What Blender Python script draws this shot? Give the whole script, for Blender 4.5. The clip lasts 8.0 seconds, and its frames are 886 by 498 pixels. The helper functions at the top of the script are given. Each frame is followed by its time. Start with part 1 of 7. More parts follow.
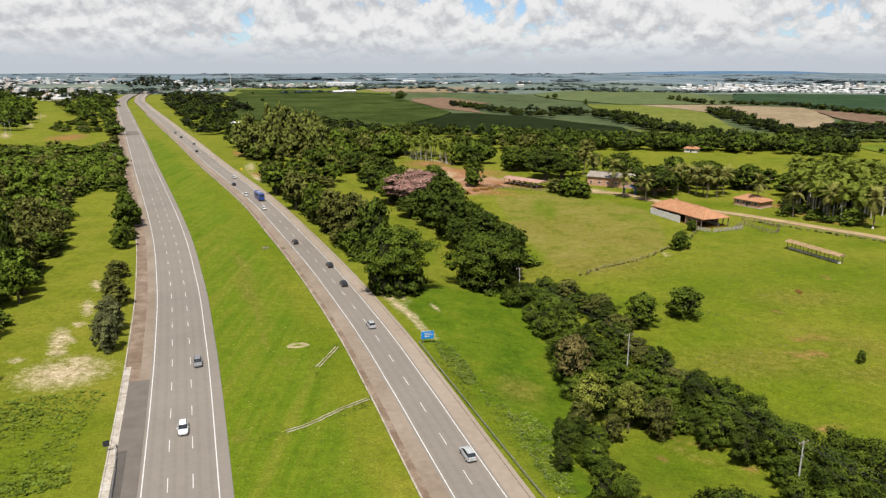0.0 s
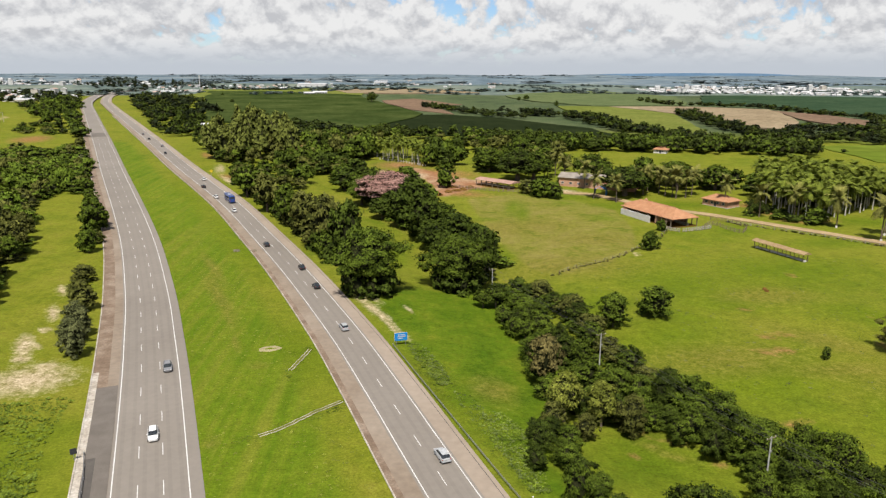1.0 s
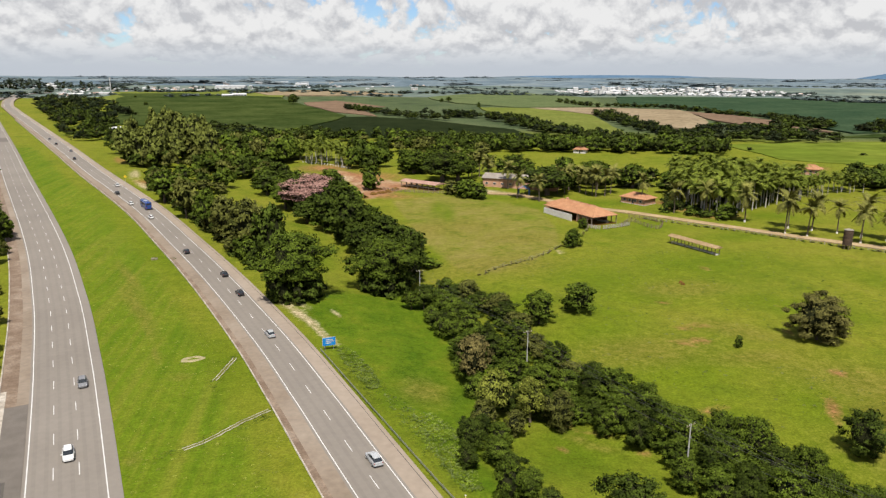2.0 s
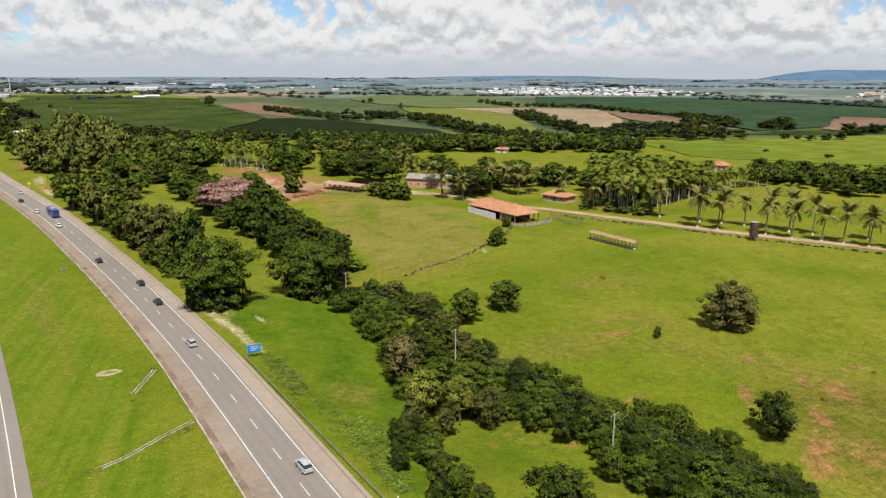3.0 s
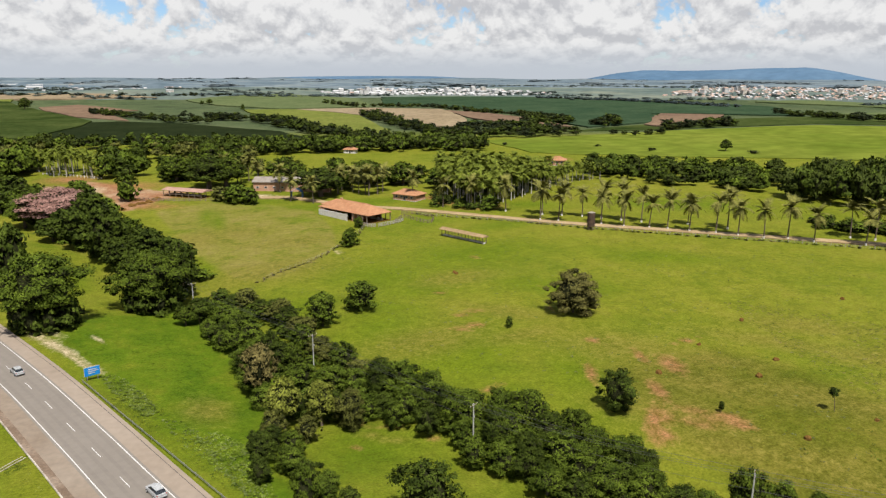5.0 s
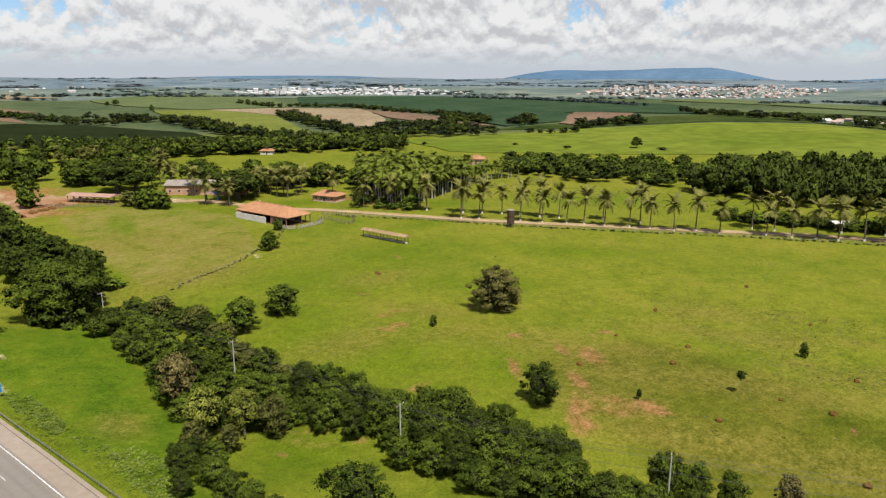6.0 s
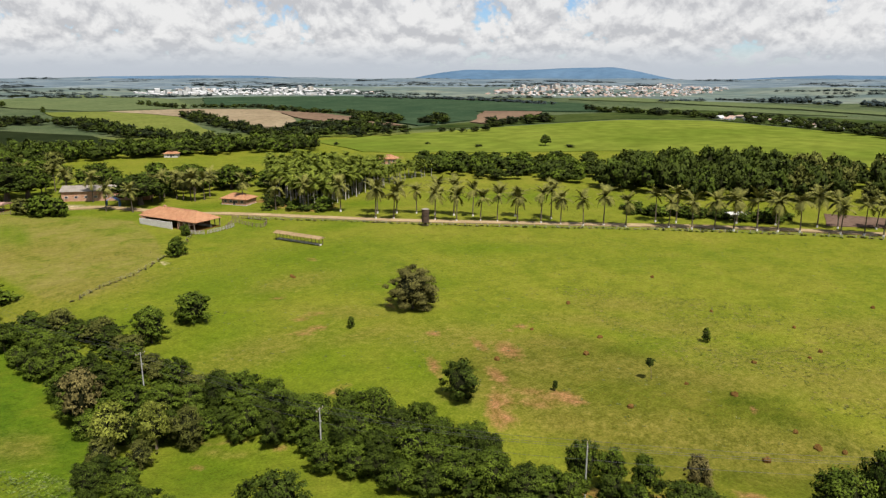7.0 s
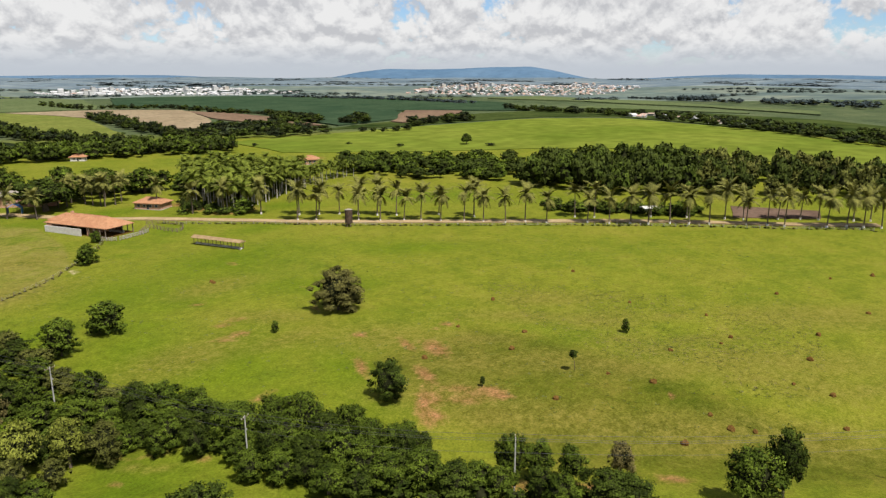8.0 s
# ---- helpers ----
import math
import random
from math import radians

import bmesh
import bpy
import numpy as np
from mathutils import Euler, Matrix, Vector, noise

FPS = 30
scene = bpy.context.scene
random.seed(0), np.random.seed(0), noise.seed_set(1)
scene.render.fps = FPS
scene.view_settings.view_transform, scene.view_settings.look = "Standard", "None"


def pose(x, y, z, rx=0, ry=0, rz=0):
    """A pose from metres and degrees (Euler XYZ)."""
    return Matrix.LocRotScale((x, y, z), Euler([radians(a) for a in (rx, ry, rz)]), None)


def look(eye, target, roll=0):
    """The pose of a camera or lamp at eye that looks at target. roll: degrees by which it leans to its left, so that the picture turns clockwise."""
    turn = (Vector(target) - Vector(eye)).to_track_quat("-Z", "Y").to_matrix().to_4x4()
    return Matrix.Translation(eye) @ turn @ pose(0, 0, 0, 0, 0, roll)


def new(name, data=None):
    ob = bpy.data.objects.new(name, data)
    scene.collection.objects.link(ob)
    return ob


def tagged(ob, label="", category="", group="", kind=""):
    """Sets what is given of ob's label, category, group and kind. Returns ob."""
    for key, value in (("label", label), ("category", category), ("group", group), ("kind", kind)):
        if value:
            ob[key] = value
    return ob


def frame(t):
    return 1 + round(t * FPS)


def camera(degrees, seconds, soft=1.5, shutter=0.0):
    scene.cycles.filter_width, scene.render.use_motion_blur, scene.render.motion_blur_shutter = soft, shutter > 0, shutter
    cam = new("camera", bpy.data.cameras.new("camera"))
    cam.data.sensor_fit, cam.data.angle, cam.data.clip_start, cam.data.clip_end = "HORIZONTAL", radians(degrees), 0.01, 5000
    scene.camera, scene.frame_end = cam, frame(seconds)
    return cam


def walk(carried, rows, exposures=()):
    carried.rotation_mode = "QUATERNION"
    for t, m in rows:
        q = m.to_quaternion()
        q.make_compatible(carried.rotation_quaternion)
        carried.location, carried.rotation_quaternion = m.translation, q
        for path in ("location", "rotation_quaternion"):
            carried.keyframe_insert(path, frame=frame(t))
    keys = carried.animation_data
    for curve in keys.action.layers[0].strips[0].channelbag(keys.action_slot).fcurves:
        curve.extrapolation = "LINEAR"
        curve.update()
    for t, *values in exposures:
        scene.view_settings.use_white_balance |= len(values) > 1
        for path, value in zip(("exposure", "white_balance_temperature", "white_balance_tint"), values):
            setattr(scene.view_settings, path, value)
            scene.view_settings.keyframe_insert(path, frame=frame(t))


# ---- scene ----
cam = camera(64.28, 8.0, soft=1.3)
EYE = 60.0
# seconds, yaw, pitch, roll: the drone hovers and turns to its right
TURNS = [
    (0.0, 0.000, -14.184, 0.043),
    (0.5, -0.237, -14.142, 0.116),
    (1.0, -2.274, -14.072, 0.185),
    (1.5, -5.299, -13.989, 0.227),
    (3.0, -14.607, -13.829, 0.184),
    (3.5, -17.716, -13.806, 0.200),
    (4.0, -20.745, -13.790, 0.195),
    (4.5, -23.753, -13.781, 0.160),
    (6.0, -33.314, -13.792, 0.148),
    (6.5, -36.808, -13.796, 0.140),
    (7.0, -40.353, -13.807, 0.076),
    (7.5, -43.895, -13.829, 0.040),
    (8.0, -46.659, -13.857, 0.028),
]
walk(cam, [(t, pose(0, 0, EYE, 90 + pitch, 0, yaw) @ pose(0, 0, 0, 0, 0, roll)) for t, yaw, pitch, roll in TURNS])

# ---- sky, sun, exposure ----
SUN_HEIGHT, SUN_BEARING = radians(62), radians(188)   # bearing clockwise from +y
scene.view_settings.exposure = 0.80


def link_nodes(tree, a, out, b, inp):
    tree.links.new(a.outputs[out], b.inputs[inp])


def build_sky():
    world = bpy.data.worlds.new("sky")
    scene.world = world
    world.use_nodes = True
    t = world.node_tree
    t.nodes.clear()
    add = t.nodes.new
    end = add("ShaderNodeOutputWorld")
    sky = add("ShaderNodeTexSky")
    sky.sky_type, sky.sun_disc = "NISHITA", False
    sky.sun_elevation, sky.sun_rotation = SUN_HEIGHT, SUN_BEARING
    sky.air_density, sky.dust_density, sky.ozone_density = 1.0, 0.0, 4.0
    clear = add("ShaderNodeBackground")
    clear.inputs["Strength"].default_value = 0.059
    tint = add("ShaderNodeVectorMath")
    tint.operation = "MULTIPLY"
    tint.inputs[1].default_value = (0.86, 0.97, 1.16)
    link_nodes(t, sky, "Color", tint, 0)
    link_nodes(t, tint, 0, clear, "Color")
    where = add("ShaderNodeTexCoord")
    split = add("ShaderNodeSeparateXYZ")
    link_nodes(t, where, "Generated", split, 0)

    def maths(kind, a, b=None, fixed=None):
        n = add("ShaderNodeMath")
        n.operation = kind
        link_nodes(t, a, 0, n, 0)
        if b is not None:
            link_nodes(t, b, 0, n, 1)
        elif fixed is not None:
            n.inputs[1].default_value = fixed
        return n
    # cloud rows lie closer together towards the horizon
    up = add("ShaderNodeMath")
    up.operation, up.inputs[1].default_value = "MAXIMUM", 0.0
    link_nodes(t, split, "Z", up, 0)
    up = maths("MULTIPLY", maths("LOGARITHM", maths("ADD", up, fixed=0.045), fixed=math.e), fixed=0.14)
    spot = add("ShaderNodeCombineXYZ")
    link_nodes(t, split, "X", spot, "X")
    link_nodes(t, split, "Y", spot, "Y")
    link_nodes(t, up, 0, spot, "Z")

    def puffs(dz):
        """Cloud thickness: broad heaps broken into round billows, sampled dz higher up."""
        shift = add("ShaderNodeVectorMath")
        shift.inputs[1].default_value = (3.1, 0.4, dz)
        link_nodes(t, spot, 0, shift, 0)
        broad = add("ShaderNodeTexNoise")
        broad.inputs["Scale"].default_value, broad.inputs["Detail"].default_value = 11.0, 9
        broad.inputs["Roughness"].default_value, broad.inputs["Distortion"].default_value = 0.60, 0.15
        link_nodes(t, shift, 0, broad, "Vector")
        billow = add("ShaderNodeTexVoronoi")
        billow.inputs["Scale"].default_value, billow.inputs["Detail"].default_value = 30.0, 2.5
        billow.inputs["Roughness"].default_value, billow.inputs["Lacunarity"].default_value = 0.55, 2.3
        warp = add("ShaderNodeVectorMath")
        warp.operation = "MULTIPLY_ADD"
        warp.inputs[1].default_value = (0.05, 0.05, 0.05)
        link_nodes(t, broad, 1, warp, 0)
        link_nodes(t, shift, 0, warp, 2)
        link_nodes(t, warp, 0, billow, "Vector")
        return maths("SUBTRACT", broad, maths("MULTIPLY", billow, fixed=0.16))
    here, above = puffs(0.0), puffs(0.016)
    apart = add("ShaderNodeMapRange")
    for i, v in ((1, 0.14), (2, 0.55), (3, 0.0), (4, 0.13)):
        apart.inputs[i].default_value = v
    link_nodes(t, split, "Z", apart, 0)
    thin = maths("SUBTRACT", here, apart)
    cover = add("ShaderNodeMapRange")
    for i, v in ((1, 0.168), (2, 0.275), (3, 0.0), (4, 1.0)):
        cover.inputs[i].default_value = v
    cover.interpolation_type = "SMOOTHSTEP"
    link_nodes(t, thin, 0, cover, 0)
    # denser cloud above turns an underside grey, thinner cloud above leaves a bright top
    lit = maths("SUBTRACT", here, above)
    under = add("ShaderNodeMapRange")
    for i, v in ((1, -0.10), (2, 0.075), (3, 0.0), (4, 1.0)):
        under.inputs[i].default_value = v
    link_nodes(t, lit, 0, under, 0)
    tone = add("ShaderNodeValToRGB")
    tone.color_ramp.elements[0].color, tone.color_ramp.elements[1].color = (0.66, 0.67, 0.70, 1), (1.0, 1.0, 1.0, 1)
    mid_tone = tone.color_ramp.elements.new(0.5)
    mid_tone.color = (0.84, 0.845, 0.86, 1)
    link_nodes(t, under, 0, tone, 0)
    # a pale hazy band along the horizon
    band = add("ShaderNodeMapRange")
    for i, v in ((1, 0.004), (2, 0.052), (3, 1.0), (4, 0.0)):
        band.inputs[i].default_value = v
    band.interpolation_type = "SMOOTHSTEP"
    link_nodes(t, split, "Z", band, 0)
    hazed = add("ShaderNodeMixRGB")
    hazed.inputs[2].default_value = (0.64, 0.69, 0.76, 1)
    link_nodes(t, band, 0, hazed, 0)
    link_nodes(t, tone, 0, hazed, 1)
    both = add("ShaderNodeMath")
    both.operation = "MAXIMUM"
    link_nodes(t, cover, 0, both, 0)
    link_nodes(t, band, 0, both, 1)
    cloud = add("ShaderNodeBackground")
    cloud.inputs["Strength"].default_value = 0.48
    link_nodes(t, hazed, 0, cloud, "Color")
    mix = add("ShaderNodeMixShader")
    link_nodes(t, both, 0, mix, 0)
    link_nodes(t, clear, 0, mix, 1)
    link_nodes(t, cloud, 0, mix, 2)
    link_nodes(t, mix, 0, end, "Surface")


build_sky()
sun = new("sun", bpy.data.lights.new("sun", "SUN"))
sun.data.energy, sun.data.angle, sun.data.color = 5.0, radians(0.53), (1.0, 0.95, 0.86)
sun_from = Vector((math.sin(SUN_BEARING) * math.cos(SUN_HEIGHT), math.cos(SUN_BEARING) * math.cos(SUN_HEIGHT), math.sin(SUN_HEIGHT)))
sun.matrix_world = look(sun_from * 100, (0, 0, 0))

# ---- materials ----


COLOUR_SCALE = 0.63    # scales every base colour down to suit the raised exposure


def material(name, colours, scale=1.0, contrast=0.22, rough=0.8, metal=0.0, bump=0.0, fine=8.0, shape="noise", per=0.0, detail=5, spec=0.3, through_light=0.0):
    """A surface with broad and fine variation: colours are blended by a broad noise, then broken up by a fine one.
    per: how far single pieces differ in brightness."""
    m = bpy.data.materials.new(name)
    m.use_nodes = True
    t = m.node_tree
    p = t.nodes["Principled BSDF"]
    p.inputs["Roughness"].default_value, p.inputs["Metallic"].default_value = rough, metal
    p.inputs["Specular IOR Level"].default_value = spec
    where = t.nodes.new("ShaderNodeNewGeometry")
    broad = t.nodes.new("ShaderNodeTexNoise")
    broad.inputs["Scale"].default_value, broad.inputs["Detail"].default_value = scale, detail
    broad.inputs["Roughness"].default_value = 0.62
    link_nodes(t, where, "Position", broad, "Vector")
    ramp = t.nodes.new("ShaderNodeValToRGB")
    e = ramp.color_ramp.elements
    while len(e) < len(colours):
        e.new(0.5)
    for i, c in enumerate(colours):
        e[i].position = 0.3 + 0.4 * i / max(1, len(colours) - 1)
        e[i].color = (*(v * COLOUR_SCALE for v in c), 1)
    link_nodes(t, broad, 0, ramp, 0)
    grain = t.nodes.new("ShaderNodeTexNoise")
    grain.inputs["Scale"].default_value, grain.inputs["Detail"].default_value = scale * fine, 4
    link_nodes(t, where, "Position", grain, "Vector")
    value = t.nodes.new("ShaderNodeMapRange")
    for i, v in ((1, 0.3), (2, 0.7), (3, 1 - contrast), (4, 1 + contrast)):
        value.inputs[i].default_value = v
    link_nodes(t, grain, 0, value, 0)
    gain = value
    if per:
        piece = t.nodes.new("ShaderNodeMapRange")
        for i, v in ((1, 0), (2, 1), (3, 1 - per), (4, 1 + per)):
            piece.inputs[i].default_value = v
        link_nodes(t, where, "Random Per Island", piece, 0)
        owner = t.nodes.new("ShaderNodeObjectInfo")
        thing = t.nodes.new("ShaderNodeMapRange")
        for i, v in ((1, 0), (2, 1), (3, 1 - per * 0.6), (4, 1 + per * 0.6)):
            thing.inputs[i].default_value = v
        link_nodes(t, owner, "Random", thing, 0)
        a = t.nodes.new("ShaderNodeMath")
        a.operation = "MULTIPLY"
        link_nodes(t, piece, 0, a, 0)
        link_nodes(t, thing, 0, a, 1)
        gain = t.nodes.new("ShaderNodeMath")
        gain.operation = "MULTIPLY"
        link_nodes(t, a, 0, gain, 0)
        link_nodes(t, value, 0, gain, 1)
    toned = t.nodes.new("ShaderNodeVectorMath")
    toned.operation = "SCALE"
    link_nodes(t, ramp, 0, toned, 0)
    link_nodes(t, gain, 0, toned, "Scale")
    link_nodes(t, toned, 0, p, "Base Color")
    if bump:
        b = t.nodes.new("ShaderNodeBump")
        b.inputs["Strength"].default_value, b.inputs["Distance"].default_value = bump, 0.4 / scale / fine
        link_nodes(t, grain, 0, b, "Height")
        link_nodes(t, b, 0, p, "Normal")
    if through_light:
        glow = t.nodes.new("ShaderNodeBsdfTranslucent")
        link_nodes(t, toned, 0, glow, "Color")
        blend = t.nodes.new("ShaderNodeMixShader")
        blend.inputs[0].default_value = through_light
        link_nodes(t, p, 0, blend, 1)
        link_nodes(t, glow, 0, blend, 2)
        link_nodes(t, blend, 0, t.nodes["Material Output"], "Surface")
    return m


def leafy(name, low, high):
    low = tuple(v * 0.6 for v in low)
    return material(name, [low, high], scale=0.35, rough=0.7, fine=9, per=0.20, spec=0.05, through_light=0.06, contrast=0.42)


ASPHALT = material("asphalt", [(0.198, 0.172, 0.147), (0.242, 0.212, 0.183)], scale=0.03, fine=30, rough=0.85, contrast=0.04)
ASPHALT_WORN = material("asphalt polished by tyres", [(0.180, 0.156, 0.133), (0.224, 0.196, 0.169)], scale=0.03, fine=30, rough=0.8, contrast=0.05)
OLD_KERB = material("weathered kerb concrete", [(0.26, 0.22, 0.17), (0.42, 0.37, 0.31), (0.54, 0.50, 0.44)], scale=0.35, fine=8, rough=0.9)
ASPHALT_DARK = material("fresh asphalt", [(0.122, 0.104, 0.088), (0.164, 0.142, 0.122)], scale=0.3, fine=20, rough=0.9, contrast=0.1)
ASPHALT_NEW = material("black repair asphalt", [(0.075, 0.066, 0.058), (0.105, 0.092, 0.080)], scale=0.4, fine=20, rough=0.9, contrast=0.1)
SHOULDER = material("worn shoulder", [(0.205, 0.156, 0.112), (0.252, 0.198, 0.150), (0.288, 0.235, 0.184)], scale=0.06, fine=14, rough=0.9, contrast=0.10)
PALE_SHOULDER = material("pale shoulder", [(0.275, 0.218, 0.168), (0.312, 0.252, 0.198), (0.340, 0.280, 0.225)], scale=0.05, fine=14, rough=0.9, contrast=0.08)
GUTTER = material("dirty concrete", [(0.140, 0.092, 0.060), (0.205, 0.146, 0.102), (0.285, 0.220, 0.168)], scale=0.22, fine=12, rough=0.9)
PAINT = material("road paint", [(0.52, 0.51, 0.49), (0.72, 0.71, 0.69)], scale=0.6, fine=12, rough=0.7)
MOSSY = material("mossy old concrete", [(0.115, 0.125, 0.035), (0.20, 0.18, 0.10), (0.28, 0.25, 0.18)], scale=0.5, fine=8, rough=0.95)
DIRT_ROAD_MAT = material("dirt track", [(0.27, 0.18, 0.085), (0.44, 0.325, 0.175)], scale=0.15, fine=15, rough=0.95, bump=0.3)
BARK = material("bark", [(0.10, 0.075, 0.05), (0.19, 0.15, 0.11)], scale=1.5, fine=6, rough=0.95, bump=0.5)
PALE_BARK = material("pale palm trunk", [(0.36, 0.33, 0.28), (0.56, 0.53, 0.47)], scale=0.8, fine=6, rough=0.9)
LEAF = {
    "green": leafy("green leaves", (0.036, 0.064, 0.006), (0.146, 0.200, 0.021)),
    "dark": leafy("dark leaves", (0.022, 0.038, 0.005), (0.092, 0.128, 0.016)),
    "bright": leafy("bright leaves", (0.095, 0.160, 0.014), (0.180, 0.245, 0.028)),
    "olive": leafy("olive leaves", (0.065, 0.078, 0.014), (0.185, 0.190, 0.042)),
    "yellow": leafy("yellow green leaves", (0.14, 0.17, 0.020), (0.30, 0.32, 0.055)),
    "grey": leafy("grey green leaves", (0.078, 0.094, 0.034), (0.200, 0.212, 0.082)),
    "brown": leafy("dry brown leaves", (0.13, 0.115, 0.034), (0.27, 0.225, 0.080)),
    "pink": leafy("pink blossom", (0.36, 0.185, 0.150), (0.50, 0.30, 0.255)),
    "palm": leafy("palm fronds", (0.110, 0.122, 0.026), (0.275, 0.262, 0.066)),
    "wood": leafy("deep wood leaves", (0.022, 0.036, 0.006), (0.078, 0.102, 0.016)),
    # distance haze is put into this blue leaf colour
    "blue": leafy("far woods, blue haze in colour", (0.048, 0.072, 0.078), (0.082, 0.110, 0.112)),
    "gum": leafy("gum tree leaves", (0.085, 0.105, 0.020), (0.215, 0.240, 0.050)),
    "dusk": leafy("olive-brown leaves", (0.085, 0.082, 0.022), (0.205, 0.190, 0.052)),
    "blade": leafy("grass blades", (0.095, 0.140, 0.008), (0.165, 0.185, 0.016)),
    "reed": leafy("pale reeds", (0.115, 0.155, 0.035), (0.170, 0.210, 0.065)),
    "weed": leafy("green weeds", (0.110, 0.170, 0.014), (0.180, 0.235, 0.030)),
    # so pale because the air's haze is painted into the leaves
    "pale_haze": leafy("far woods, grey haze in colour", (0.185, 0.235, 0.262), (0.225, 0.275, 0.295)),
    # leaf colour this dark because cloud shade is painted into it
    "far": leafy("far trees darkened for cloud shade", (0.018, 0.029, 0.011), (0.038, 0.052, 0.018)),
    # leaf green shifted to blue as painted haze
    "hazy": leafy("far trees, blue-green haze in colour", (0.100, 0.135, 0.118), (0.145, 0.182, 0.155)),
    "royal": leafy("royal palm fronds", (0.085, 0.128, 0.014), (0.215, 0.248, 0.034)),
}

# ---- the land ----
CREEK = [(-75, 460), (-40, 371), (-22, 324), (-5, 277), (10, 230), (22, 178), (27, 140), (38, 112), (55, 88), (85, 62), (130, 20), (200, -60)]


def smooth(v, a, b):
    s = np.clip((v - a) / (b - a), 0.0, 1.0)
    return s * s * (3 - 2 * s)


def bump(x, y, cx, cy, rx, ry, turn=0.0):
    c, s = np.cos(turn), np.sin(turn)
    u, v = (x - cx) * c + (y - cy) * s, (y - cy) * c - (x - cx) * s
    return np.exp(-((u / rx) ** 2 + (v / ry) ** 2))


def away(x, y, line):
    """Distance of places from a polyline."""
    best = np.full(np.shape(x), 1e9)
    for (ax, ay), (bx, by) in zip(line, line[1:]):
        ux, uy = bx - ax, by - ay
        s = np.clip(((x - ax) * ux + (y - ay) * uy) / (ux * ux + uy * uy), 0, 1)
        best = np.minimum(best, np.hypot(x - ax - s * ux, y - ay - s * uy))
    return best


def ground(x, y):
    """Height of the land: a slow rise away from the highway, the creek's dip, the pasture's swells and low far hills."""
    r = np.hypot(x, y)
    z = 38 * (1 - np.exp(-np.maximum(r - 150, 0) / 1800)) * smooth(r, 120, 420)
    z = z - 3.5 * np.exp(-(away(x, y, CREEK) / 17) ** 2)
    z = z + 7 * bump(x, y, 590, 330, 190, 330, -0.35) + 2.0 * bump(x, y, 150, 190, 90, 70) + 1.5 * bump(x, y, 60, 270, 40, 60)
    far = smooth(r, 800, 1500)
    z = z + far * 4.0 * (np.sin(x / 210 + 1.3) * np.cos(y / 260) + 0.6 * np.sin((x - y) / 150))
    return z



def height(x, y):
    return float(ground(np.array(float(x)), np.array(float(y))))


def part(name, bm, mat, parent=None, label=""):
    """Links a bmesh, or a ready mesh, as one mesh object under a thing or a part."""
    if isinstance(bm, bmesh.types.BMesh):
        me = bpy.data.meshes.new(name)
        bm.to_mesh(me)
        bm.free()
    else:
        me = bm
    if not me.materials:
        me.materials.append(mat)
    ob = new(name, me)
    ob.parent = parent
    if label:
        ob["label"] = label
    return ob


def mesh_of(name, verts, faces, mat, soft=False):
    me = bpy.data.meshes.new(name)
    me.from_pydata([tuple(v) for v in verts], [], faces)
    me.materials.append(mat)
    if soft:
        me.polygons.foreach_set("use_smooth", [True] * len(me.polygons))
    return me


